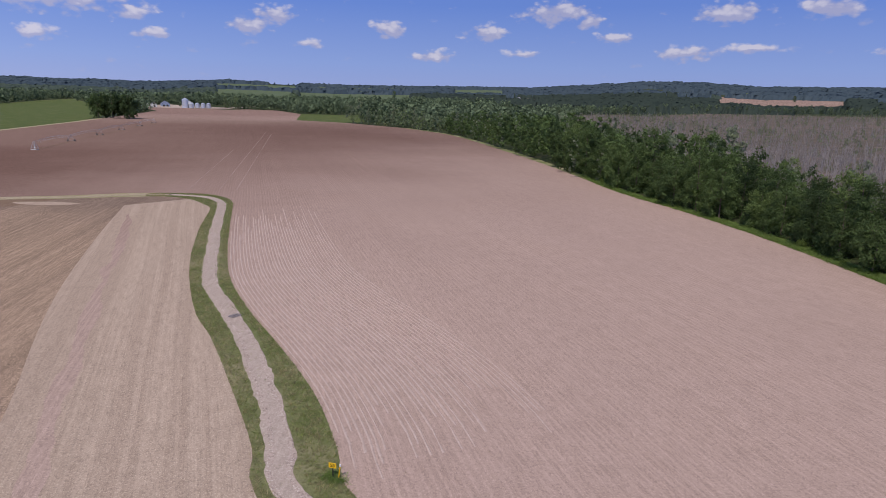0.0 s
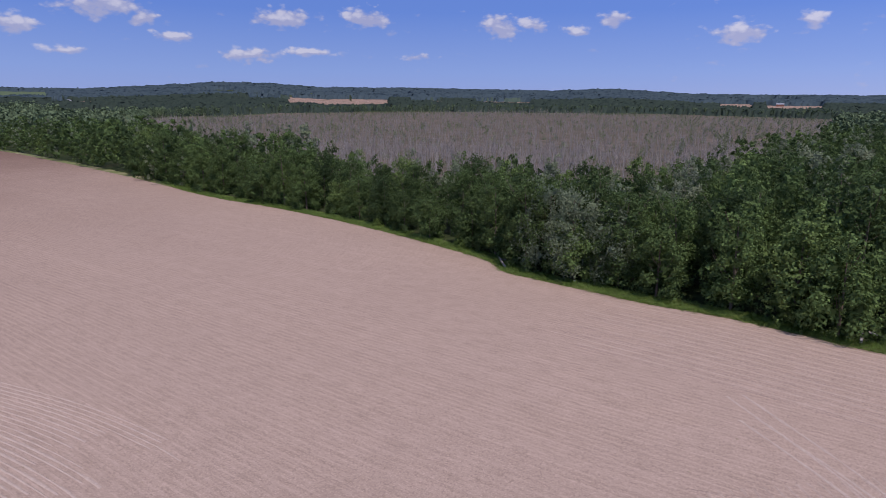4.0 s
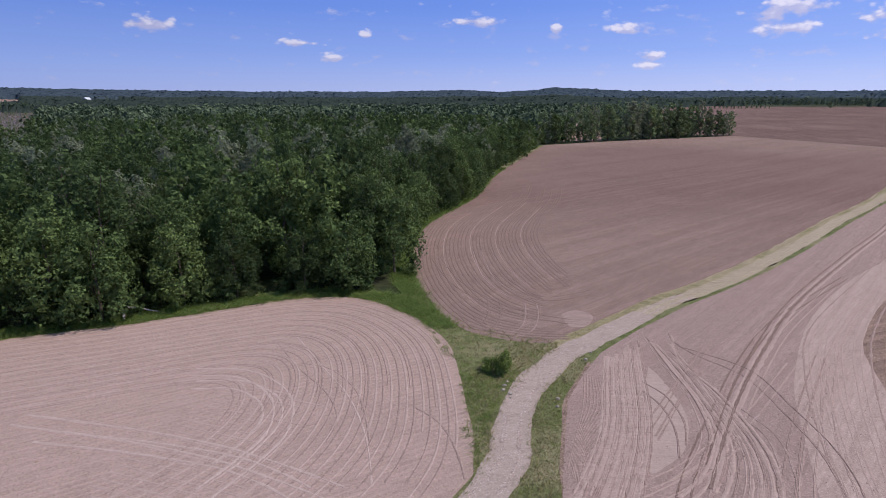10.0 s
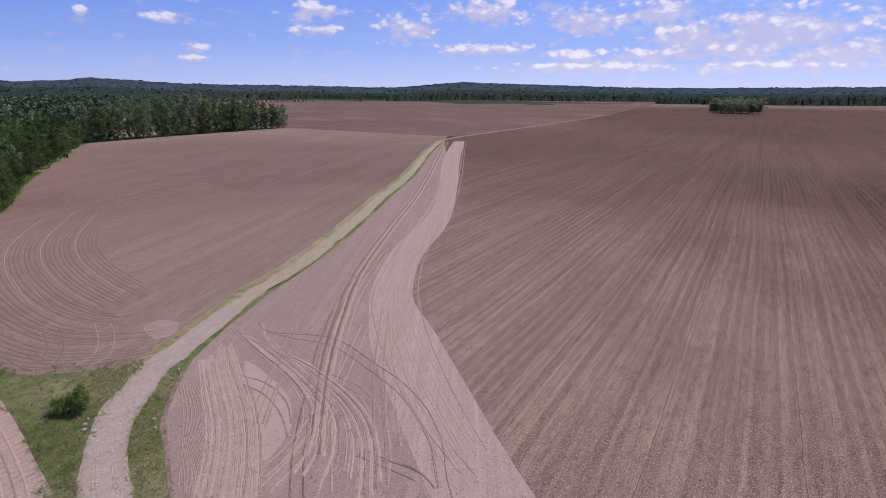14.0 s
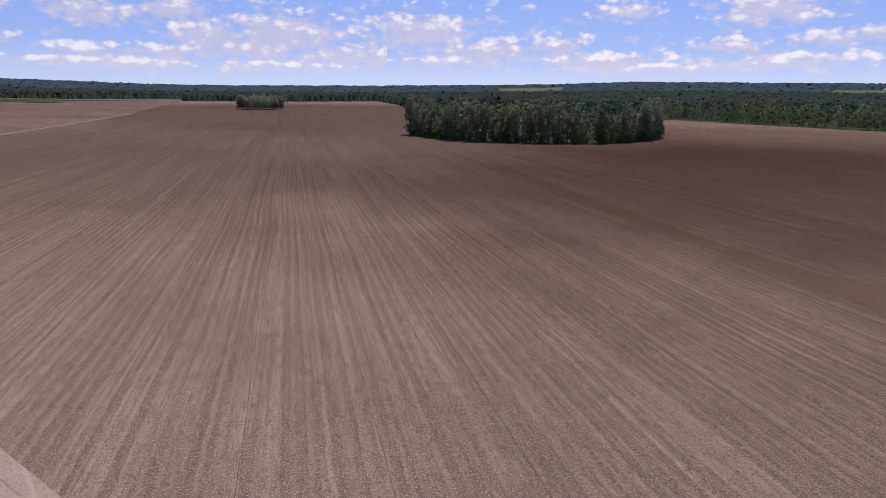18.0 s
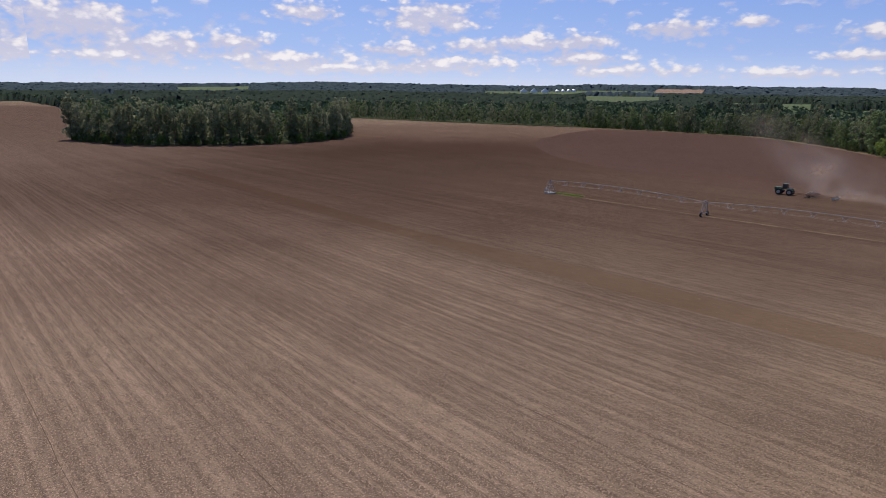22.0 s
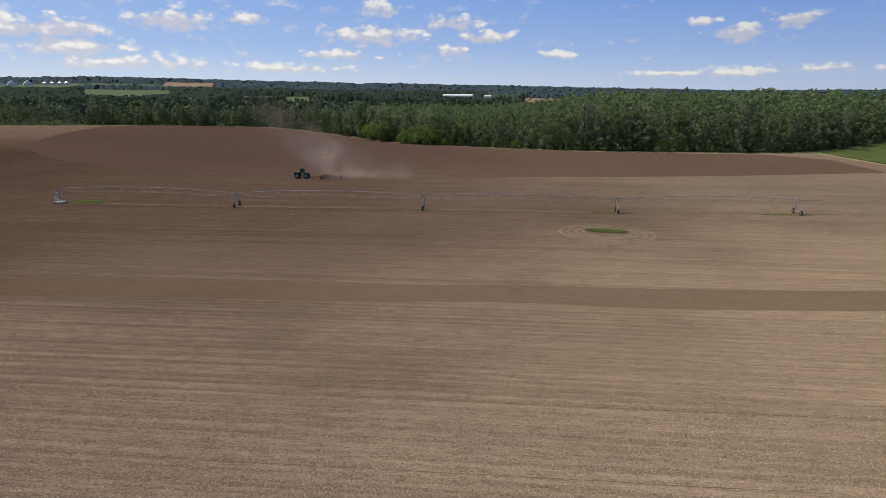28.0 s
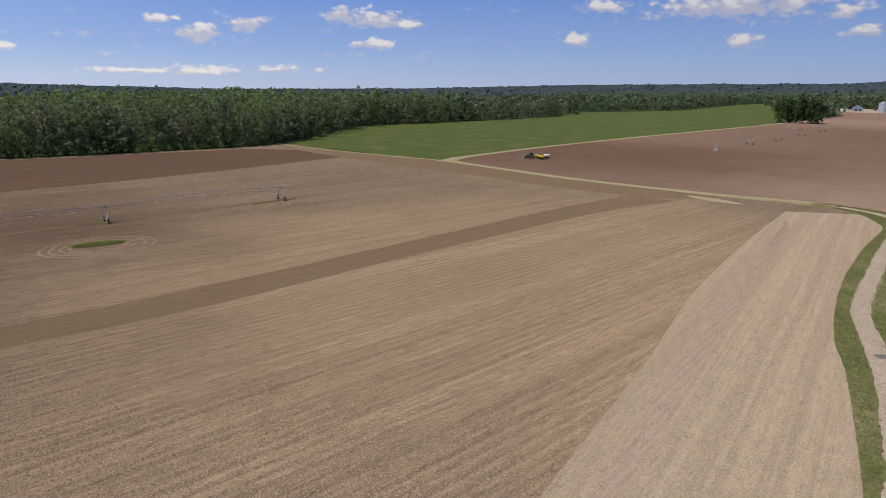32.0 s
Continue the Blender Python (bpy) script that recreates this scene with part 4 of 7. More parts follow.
def scatter(area_test, x0, x1, y0, y1, step, seed):
    """Jittered grid points that pass the test."""
    rng = np.random.default_rng(seed)
    gx, gy = np.meshgrid(np.arange(x0, x1, step), np.arange(y0, y1, step))
    px = gx.ravel() + rng.uniform(-0.45, 0.45, gx.size) * step
    py = gy.ravel() + rng.uniform(-0.45, 0.45, gx.size) * step
    keep = area_test(px, py)
    return px[keep], py[keep]


OPEN_LAND = [np.array([(258, -365), (460, -362), (466, -390), (258, -395)]), FIELD_NORTH, FIELD_EAST, FIELD_SOUTH, FIELD_FAR, GREEN_FIELD, MARSH_AREA, FARM_YARD, GREEN_STRIP, EAST_SPIT]
for lane, w in ((LANE, 6), (LANE_WEST, 10), (LANE_SOUTH, 14)):
    OPEN_LAND.append(np.concatenate([shifted(lane, -w), shifted(lane, w)[::-1]]))


def wooded(px, py):
    free = np.ones(len(px), bool)
    for poly in OPEN_LAND:
        free &= ~inside(px, py, poly)
    r, az = np.hypot(px, py), np.degrees(np.arctan2(px, py))
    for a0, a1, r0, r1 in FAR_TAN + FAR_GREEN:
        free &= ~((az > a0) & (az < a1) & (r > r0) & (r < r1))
    return free & (r > 45)


def grown(px, py, protos, seed, lo, hi, tall=None):
    """One mesh of many trees: copies of the prototype arrays, each turned, sized and tinted."""
    rng = np.random.default_rng(seed)
    n = len(px)
    which = rng.integers(0, len(protos), n)
    turn, size = rng.uniform(0, 6.283, n), rng.uniform(lo, hi, n)
    if tall is not None:
        size = size * tall
    tone = rng.uniform(0, 1, n)
    base = terrain(px, py)
    vs, ts, tn, m = [], [], [], 0
    for k, (v, t) in enumerate(protos):
        ix = np.nonzero(which == k)[0]
        if not len(ix):
            continue
        c, s = np.cos(turn[ix])[:, None], np.sin(turn[ix])[:, None]
        sx = size[ix][:, None]
        w = np.stack([(v[:, 0] * c - v[:, 1] * s) * sx + px[ix][:, None], (v[:, 0] * s + v[:, 1] * c) * sx + py[ix][:, None],
                      v[:, 2] * sx + base[ix][:, None]], -1)
        vs.append(w.reshape(-1, 3))
        ts.append((t[None] + (np.arange(len(ix)) * len(v))[:, None, None]).reshape(-1, 3) + m)
        tn.append(np.repeat(tone[ix], len(v)))
        m += len(ix) * len(v)
    return np.concatenate(vs), np.concatenate(ts), np.concatenate(tn)


def wood_stuff(name, px, py, protos, seed, lo, hi, material, label, tall=None, category="woods"):
    v, t, tone = grown(px, py, protos, seed, lo, hi, tall)
    return tagged(new(name, mesh_tris(name, v, t, material, tone, flat=False)), label, category, "", "stuff")


BROAD = Kind("broadleaf_tree", "tall dark green broadleaf tree at the edge of the wood", LEAF, 18, 4.4, 0.02, 19, 5800, 0.245, 1.0, 6, 1)
ROUND = Kind("broadleaf_tree", "rounded bushy mid-green tree at the edge of the wood", LEAF, 13, 4.3, 0.01, 15, 4700, 0.235, 1.05, 4, 2)
WILLOW = Kind("willow_tree", "grey-green spreading willow at the edge of the field", LEAF_GREY, 16, 5.6, 0.03, 20, 7600, 0.21, 1.1, 2, 3)
POPLAR = Kind("poplar_tree", "slender grey-green poplar with a narrow crown", LEAF_POPLAR, 26, 4.6, 0.01, 20, 1500, 0.54, 0.9, 6, 4)
STOUT = Kind("broadleaf_tree", "tall dark green tree at the edge of the western woods", LEAF_WEST, 22, 4.9, 0.01, 17, 1500, 0.54, 1.0, 6, 6)
SHRUB = Kind("shrub", "bright green leafy shrub at the wood's edge", LEAF_BRIGHT, 4.5, 2.6, 0.0, 7, 1500, 0.20, 1.0, 4, 5)

UNDER = Kind("bush", "leafy green bush at the foot of the wood", LEAF, 5.0, 2.9, 0.0, 7, 900, 0.25, 1.0, 4, 7)

OAK = Kind("shade_tree", "large dark shade tree in the corner of the field", LEAF, 23, 8.6, 0.08, 16, 2600, 0.70, 1.0, 3, 8)


def plant_edge():
    """Single trees along the near edge of the eastern wood."""
    rng = random.Random(11)
    line = resample(FOREST_EDGE, 1.0)[::-1]
    normal_out = shifted(line, 1.0) - line
    s = 15.0
    while s < 330:
        i = int(s)
        far = max(0.0, (line[i][1] - 60) / 260)
        for row in range(3 if line[i][1] < 120 else 2):
            off = 5.2 + row * 6.6 + rng.uniform(-1.2, 1.2)
            p = line[i] + normal_out[i] * off + np.array([rng.uniform(-1.6, 1.6), rng.uniform(-1.6, 1.6)])
            if not wooded(np.array([p[0]]), np.array([p[1]]))[0]:
                continue
            kind = ROUND if (row == 0 and rng.random() < 0.6) else BROAD
            kind.plant(p[0], p[1], rng.uniform(0.78, 1.02 if 28 < math.degrees(math.atan2(p[0], p[1])) < 64 else 1.22), rng.uniform(0, 360), rng.randrange(12))
        if rng.random() < 0.22:
            p = line[i] + normal_out[i] * rng.uniform(2.2, 4.0)
            SHRUB.plant(p[0], p[1], rng.uniform(0.35, 0.7), rng.uniform(0, 360), rng.randrange(12))
        for _ in range(2):
            p = line[min(i + rng.randrange(6), len(line) - 1)] + normal_out[i] * rng.uniform(4.2, 7.0)
            if wooded(np.array([p[0]]), np.array([p[1]]))[0]:
                UNDER.plant(p[0], p[1], rng.uniform(0.5, 1.25), rng.uniform(0, 360), rng.randrange(12), "leafy green bush at the foot of the eastern wood", "bushes at the wood's edge")
        s += rng.uniform(6.8, 9.8) * (1 + far)
    for x, y, k in ((82.5, 68, 0.95), (84, 75, 1.05), (85, 61, 0.85)):
        WILLOW.plant(x, y, k, rng.uniform(0, 360), rng.randrange(4))
    line = resample(EAST_EDGE, 1.0)
    normal_out = shifted(line, -1.0) - line
    s = 44.0
    while s < len(line) - 1:
        i = int(s)
        for row in range(2):
            p = line[i] + normal_out[i] * (3.4 + row * 5.5 + rng.uniform(-1, 1))
            if wooded(np.array([p[0]]), np.array([p[1]]))[0]:
                (ROUND if row == 0 else BROAD).plant(p[0], p[1], rng.uniform(0.8, 1.1), rng.uniform(0, 360), rng.randrange(12))
        s += rng.uniform(6.0, 9.0) * (1 + s / 300)
    # hedgerow trees at the far end of the eastern field
    for k in range(26):
        u = k / 25
        x, y = 402 + 53 * u + rng.uniform(-4, 4), -176 - 196 * u + rng.uniform(-3, 3)
        if 0.30 < u < 0.38 or 0.2 < u < 0.24:
            continue
        (STOUT if rng.random() < 0.7 else POPLAR).plant(x + 6, y, rng.uniform(0.95, 1.3) * (0.55 if 0.05 < u < 0.2 else 0.8 if u > 0.85 else 1), rng.uniform(0, 360), k,
                                                         "dark green hedgerow tree at the end of the bare field", "hedgerow trees")
    # front of the southern wood
    front = resample(curve([(-17, -500), (-48, -432), (-98, -408), (-149, -407), (-196, -444), (-235, -520)], 6), 5.5)
    for k, (x, y) in enumerate(front):
        if 7 < k % 23 < 9:
            continue
        POPLAR.plant(x + rng.uniform(-2, 2), y - 3 + rng.uniform(-2, 2), rng.choice((0.62, 0.85, 1.0, 1.1, 1.2)) * rng.uniform(0.94, 1.06), rng.uniform(0, 360), k,
                     "tall grey-green poplar at the front of the southern wood", "trees of the southern wood")
        UNDER.plant(x + rng.uniform(-3, 3), y + rng.uniform(-1, 3), rng.uniform(0.6, 1.4), rng.uniform(0, 360), k, "leafy green bush at the foot of the southern wood", "bushes of the southern wood")
        if k % 4 == 1:
            SHRUB.plant(x, y + 3, rng.uniform(0.8, 1.5), rng.uniform(0, 360), k, "bright shrub at the foot of the southern wood", "shrubs of the southern wood")
    # front of the western woods
    front = resample(WEST_FRONT, 7.5)
    inward = shifted(front, -1.0) - front
    for k, (x, y) in enumerate(front):
        q = front[k] + inward[k] * rng.uniform(5, 9)
        if wooded(q[:1], q[1:])[0]:
            (POPLAR if rng.random() < 0.4 else STOUT).plant(q[0], q[1], rng.choice((0.5, 0.68, 0.82, 0.95, 1.08)) * rng.uniform(0.93, 1.06), rng.uniform(0, 360), k,
                                                             "tall dark green tree at the edge of the western woods", "trees of the western woods")
        if rng.random() < 0.8:
            q = front[k] + inward[k] * rng.uniform(0, 3.5)
            UNDER.plant(q[0], q[1], rng.uniform(0.5, 1.5), rng.uniform(0, 360), k, "leafy green bush before the western woods", "bushes before the western woods")
    for x, y, k in ((-399, -149, 2.7), (-390, -138, 2.5), (-378, -117, 2.2), (-375, -108, 2.6), (-372, -99, 2.4), (-435, -163, 2.2), (-450, -182, 1.9), (-370, -90, 1.0), (-358, -45, 1.1), (-360, 27, 1.2), (-361, 40, 1.3)):
        SHRUB.plant(x + 1, y, k, rng.uniform(0, 360), int(k * 10), "large rounded yellow-green bush before the western woods", "yellow-green bushes")
    ROUND.plant(-368, -76, 1.05, 40, 1, "dark rounded tree at the corner of the western woods", "trees of the western woods")
    ROUND.plant(-372, -82, 0.9, 140, 2, "dark rounded tree at the corner of the western woods", "trees of the western woods")
    # shade trees by the farm, standing in the field corner
    for x, y, k in ((-402, 722, 1.2), (-388, 727, 1.38), (-369, 727, 1.3), (-379, 735, 1.15)):
        OAK.plant(x, y, k, rng.uniform(0, 360), rng.randrange(9), "large dark shade tree in the corner of the field", "shade trees by the farm")
    for x, y, k in ((-455, 1300, 1.3), (-440, 1320, 1.45), (-425, 1290, 1.2), (-700, 1420, 1.2), (-740, 1400, 1.0), (-640, 1440, 1.1), (-600, 1450, 1.2)):
        STOUT.plant(x, y, k * 0.85, rng.uniform(0, 360), rng.randrange(9), "dark green tree beside the farm yard", "trees round the farm yard")


plant_edge()

NEAR_PROTO = [crown_arrays(400 + k, 17 + k % 3, 4.6, 1.0, 10, 1150, 0.37) for k in range(6)]
MID_PROTO = [crown_arrays(500 + k, 17 + k % 4, 4.8, 0.6, 8, 260, 0.74) for k in range(6)]
FAR_PROTO = [crown_arrays(600 + k, 17 + k % 4, 12.0, 0.5, 6, 96, 2.2) for k in range(5)]


def ring(lo, hi, extra=None):
    def test(px, py):
        r = np.hypot(px, py)
        ok = (r >= lo) & (r < hi)
        if extra is not None:
            ok &= extra(px, py)
        keep = np.zeros(len(px), bool)
        ix = np.nonzero(ok)[0]
        keep[ix] = wooded(px[ix], py[ix])
        return keep
    return test


def away_from_edge(px, py):
    """Behind the rows of single trees."""
    pts = np.concatenate([resample(FOREST_EDGE, 4.0), resample(EAST_EDGE, 4.0)])
    res = np.ones(len(px), bool)
    for q in pts:
        res &= (px - q[0]) ** 2 + (py - q[1]) ** 2 > 11.5 ** 2
    return res


def front(px, py):
    """Trees that stand at the edge of open land on the side of the fields' middle."""
    r = np.maximum(np.hypot(px, py), 1)
    return ~wooded(px - px / r * 34, py - py / r * 34)


def taller(px, py):
    az = np.degrees(np.arctan2(px, py))
    r = np.hypot(px, py)
    west = 0.98 + np.clip((az + 99) / 10, 0, 1) * (0.28 + 0.36 * np.clip((r - 400) / 200, 0, 1))
    return np.where((px < -100) | (py < -200), np.where((az > -136) & (az < -112), 0.98, np.where((az > -112) & (az < -56), west, 1.32)), 1.0) * np.where((px > 0) & (py > 60), low_sector(px, py), 1.0)


def low_sector(px, py):
    """The wood before the marsh is lower than the rest."""
    az = np.degrees(np.arctan2(px, py))
    return np.where((az > 26) & (az < 64), 0.72, np.where((az >= 64) & (az < 80), 0.88, 1.0))


px, py = scatter(ring(50, 240, away_from_edge), 60, 260, -120, 260, 7.7, 21)
grey = np.random.default_rng(20).uniform(0, 1, len(px)) < 0.16
wood_stuff("wood_east", px[~grey], py[~grey], NEAR_PROTO, 22, 0.66, 1.30, LEAF, "dense dark green broadleaf wood east of the field", low_sector(px, py)[~grey])
wood_stuff("wood_east_poplars", px[grey], py[grey], NEAR_PROTO, 28, 0.9, 1.35, LEAF_POPLAR, "grey-green poplars standing in the eastern wood", low_sector(px, py)[grey])
WEST_PROTO = [crown_arrays(540 + k, 19 + k % 4, 3.5 + 0.3 * (k % 3), 0.4, 8, 300, 0.66, slim=0.9) for k in range(6)]
px, py = scatter(ring(240, 430), -430, 430, -430, 430, 9.2, 23)
qx, qy = scatter(ring(430, 1000, front), -1000, 1000, -1000, 1000, 8.2, 27)
near_east = lambda a, b: (a > 0) & (b > -160) & (np.hypot(a, b) < 640)
behind_west = lambda a, b: (a < 0) & (np.hypot(a, b) < 760) & (np.abs(np.degrees(np.arctan2(a, b)) + 78) < 33)
BACK_PROTO = [crown_arrays(560 + k, 19 + k % 4, 4.4, 3.0, 7, 150, 0.95, slim=0.95) for k in range(6)]
bx, by = scatter(ring(430, 760, lambda a, b: behind_west(a, b) & ~front(a, b)), -780, 0, -350, 560, 9.8, 36)
wood_stuff("wood_west_back", bx, by, BACK_PROTO, 37, 0.8, 1.12, LEAF_WEST, "tall green woods behind the front of the western wood", taller(bx, by))
rx, ry = scatter(ring(430, 640, lambda a, b: near_east(a, b) & ~front(a, b)), 0, 640, -160, 640, 11.5, 34)
px, py = np.concatenate([px, qx, rx]), np.concatenate([py, qy, ry])
grey = np.random.default_rng(29).uniform(0, 1, len(px)) < np.where(px < 0, 0.45, 0.15)
west = (px < 0) | (py < -200)
high = taller(px, py)
wood_stuff("wood_middle", px[~grey & ~west], py[~grey & ~west], MID_PROTO, 24, 0.66, 1.22, LEAF, "dense green broadleaf woods round the fields", high[~grey & ~west])
wood_stuff("wood_west", px[~grey & west], py[~grey & west], WEST_PROTO, 33, 0.50, 1.14, LEAF_WEST, "tall green woods along the far side of the brown field", high[~grey & west])
wood_stuff("wood_poplars", px[grey], py[grey], WEST_PROTO, 30, 0.62, 1.18, LEAF_POPLAR, "paler poplars among the woods round the fields", high[grey])
far_north = lambda a, b, x=170: (a < x) & (b > 0) & (a > -1.45 * b)
px, py = scatter(ring(430, 2050, lambda a, b: ~((np.hypot(a, b) < 1000) & front(a, b)) & ~near_east(a, b) & ~behind_west(a, b) & ((np.hypot(a, b) < 1500) | far_north(a, b))), -2050, 2050, -2050, 2050, 30.0, 25)
fx, fy = scatter(ring(1000, 2250, front), -2250, 2250, -2250, 2250, 13.0, 38)
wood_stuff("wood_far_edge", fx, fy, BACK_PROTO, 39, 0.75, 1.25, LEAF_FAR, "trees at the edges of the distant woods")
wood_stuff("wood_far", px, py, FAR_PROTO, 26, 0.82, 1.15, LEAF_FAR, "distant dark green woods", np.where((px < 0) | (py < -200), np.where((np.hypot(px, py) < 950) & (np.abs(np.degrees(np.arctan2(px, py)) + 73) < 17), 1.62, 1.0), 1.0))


def far_canopy():
    """Roof of the far woods as a bumpy sheet, open over fields."""
    rng = np.random.default_rng(31)
    rr = np.geomspace(1480, 4350, 84)
    seg = 2400
    a = np.linspace(0, 2 * np.pi, seg, endpoint=False)
    A, R = np.meshgrid(a, rr)
    A = A + rng.uniform(-0.48, 0.48, A.shape) * (2 * np.pi / seg)
    R = R * (1 + rng.uniform(-0.010, 0.010, R.shape))
    x, y = (np.sin(A) * R).ravel(), (np.cos(A) * R).ravel()
    ok = wooded(x, y)
    gap = np.array([noise.noise(Vector((u * 0.0024, w * 0.0024, 5.0))) for u, w in zip(x, y)])
    stand = np.array([noise.noise(Vector((u * 0.012, w * 0.012, 1.0))) for u, w in zip(x, y)])
    h = 13 + 7 * stand + rng.gamma(3.0, 0.8, x.size)
    h = np.where(ok & (gap < 0.36) & ~(far_north(x, y, 150) & (x > -1.3 * y) & (np.hypot(x, y) < 2000)), h, -1.0)
    h[:seg] = -1.0
    v = np.stack([x, y, terrain(x, y) + h], 1)
    n = len(rr)
    i = (np.arange(n - 1)[:, None] * seg + np.arange(seg)[None]).ravel()
    j = (np.arange(n - 1)[:, None] * seg + (np.arange(seg)[None] + 1) % seg).ravel()
    t = np.concatenate([np.stack([i, j, j + seg], 1), np.stack([i, j + seg, i + seg], 1)])
    t = t[(h[t] > 0).any(1)]
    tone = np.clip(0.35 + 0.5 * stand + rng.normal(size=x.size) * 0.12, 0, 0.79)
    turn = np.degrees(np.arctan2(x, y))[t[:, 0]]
    # the haze-blue leaf colour takes over with distance, sooner in the west
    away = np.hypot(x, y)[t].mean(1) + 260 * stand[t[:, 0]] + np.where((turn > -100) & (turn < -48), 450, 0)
    for name, pick, material, label in (("wood_horizon", away < 2650, LEAF_HORIZON, "continuous dark woods on the far rises"), ("wood_hills", away >= 2650, LEAF_HILLS, "woods on the furthest hills, tinted bluish for distance haze")):
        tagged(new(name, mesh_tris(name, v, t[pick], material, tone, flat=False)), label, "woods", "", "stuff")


far_canopy()


def dead_tree_arrays(seed):
    """A thin, bare, broken trunk with short forked branches."""
    rng = np.random.default_rng(seed)
    h = rng.uniform(4.5, 11.5)
    parts = []

    def rod(a, b, r0, r1):
        a, b = np.array(a), np.array(b)
        k = np.array([(1, 0, 0), (-0.5, 0.87, 0), (-0.5, -0.87, 0)])
        v = np.concatenate([a + k * r0, b + k * r1])
        parts.append((v, np.array([(0, 1, 4), (0, 4, 3), (1, 2, 5), (1, 5, 4), (2, 0, 3), (2, 3, 5)])))

    lean = rng.normal(size=2) * 0.7
    rod((0, 0, 0), (lean[0], lean[1], h), 0.20, 0.07)
    for _ in range(7):
        u = rng.uniform(0.25, 0.95)
        s = np.array([lean[0] * u, lean[1] * u, h * u])
        an = rng.uniform(0, 6.28)
        rod(s, s + np.array([math.cos(an), math.sin(an), rng.uniform(0.5, 1.6)]) * rng.uniform(0.6, 2.0), 0.09, 0.03)
    return joined(parts)


DEAD_PROTO = [dead_tree_arrays(k) for k in range(12)]
in_marsh = lambda px, py: inside(px, py, MARSH_AREA)
px, py = scatter(lambda a, b: in_marsh(a, b) & (np.hypot(a, b) < 420), 100, 600, 105, 600, 4.0, 41)
qx, qy = scatter(lambda a, b: in_marsh(a, b) & (np.hypot(a, b) >= 420), 100, 1300, 105, 1300, 9.5, 45)
px, py = np.concatenate([px, qx]), np.concatenate([py, qy])
stand = np.array([noise.noise(Vector((u * 0.02, w * 0.02, 8.0))) for u, w in zip(px, py)]) + np.random.default_rng(49).normal(size=len(px)) * 0.16 > -0.06
px, py = px[stand], py[stand]
wood_stuff("dead_trees", px, py, DEAD_PROTO, 42, 0.7, 1.2, BARK_DEAD, "bare grey dead trees standing in the marsh", None, "dead trees")
SCRUB_PROTO = [crown_arrays(700 + k, 4.0, 2.8, 0.0, 3, 60, 0.55) for k in range(4)]
px, py = scatter(lambda a, b: in_marsh(a, b) & (np.hypot(a, b) > 300), 100, 1400, 105, 1400, 21, 46)
thin = np.random.default_rng(47).uniform(0, 1, len(px)) < np.clip((np.hypot(px, py) - 480) / 700, 0.0, 0.55) + np.clip((np.degrees(np.arctan2(px, py)) - 54) / 14, 0, 0.95)
YOUNG_PROTO = [crown_arrays(720 + k, 9 + k % 3, 2.4, 0.0, 6, 120, 0.60) for k in range(5)]
wood_stuff("marsh_trees", px[thin], py[thin], YOUNG_PROTO, 48, 0.4, 1.1, LEAF_MARSH, "slender pale green young trees scattered over the marsh", None, "trees")
px, py = scatter(in_marsh, 100, 1500, 105, 1500, 22, 43)
wood_stuff("marsh_scrub", px, py, SCRUB_PROTO, 44, 0.3, 1.0, LEAF_MARSH, "low grey-green scrub between the dead trees", None, "scrub")

# a round spinney out in the southern field
rng_s = np.random.default_rng(77)
ang, rad = rng_s.uniform(0, 6.283, 120), np.sqrt(rng_s.uniform(0, 1, 120))
wood_stuff("spinney", 254 + np.cos(ang) * rad * 47, -1275 + np.sin(ang) * rad * 40, BACK_PROTO, 78, 1.0, 1.55, LEAF_POPLAR, "small round spinney standing in the far field")

# ------------------------------------------------------------ marks on the soil, verges


def ridge(line, half, height, z, rough=0.0, seed=0):
    """A low earth ridge (or, with a negative height, a rut) along a line, with banks that run into the ground."""
    rng = np.random.default_rng(seed)
    n = len(line)
    w = np.maximum(half * (1 + rough * rng.normal(size=n)) - 0.02, 0.02)
    bank = 0.05 + 1.6 * (z - 0.03)
    v = np.zeros((5 * n, 3))
    for k, (side, low) in enumerate(((-w - bank, 0.0), (-w, z), (None, z), (w, z), (w + bank, 0.0))):
        v[k::5, :2] = line if side is None else shifted(line, side)
        v[k::5, 2] = low
    if height > 0:
        v[2::5, 2] = z + height
    else:
        v[1::5, 2], v[2::5, 2], v[3::5, 2] = z + 0.03, z + 0.005, z + 0.03
    i = np.arange(n - 1) * 5
    t = [np.stack(q, 1) for k in range(4) for q in ((i + k, i + k + 1, i + k + 6), (i + k, i + k + 6, i + k + 5))]
    return v, np.concatenate(t)


def soil_marks(name, parts, material, label, piece="furrow"):
    """Marks in the soil: the first line carries the name, the others lie under it as pieces."""
    first = structure(name, *parts[0], material, label, "soil")
    for v, t in parts[1:]:
        part(piece, mesh_tris(piece, v, t, material), None, first)
    return first


def eased(line, times):
    """The line with its corners rounded off."""
    p = line.copy()
    for _ in range(times):
        p[1:-1] = (p[:-2] + 2 * p[1:-1] + p[2:]) / 4
    return p


def inner(line, off, smooth_times):
    """The line moved inwards by off, without the loops that a tight bend would give."""
    p = shifted(line, off)
    d = np.sqrt(((p[:, None] - line[None]) ** 2).sum(2)).min(1)
    p = p[d > off * 0.985]
    return resample(eased(resample(p, 1.2), smooth_times), 1.2)


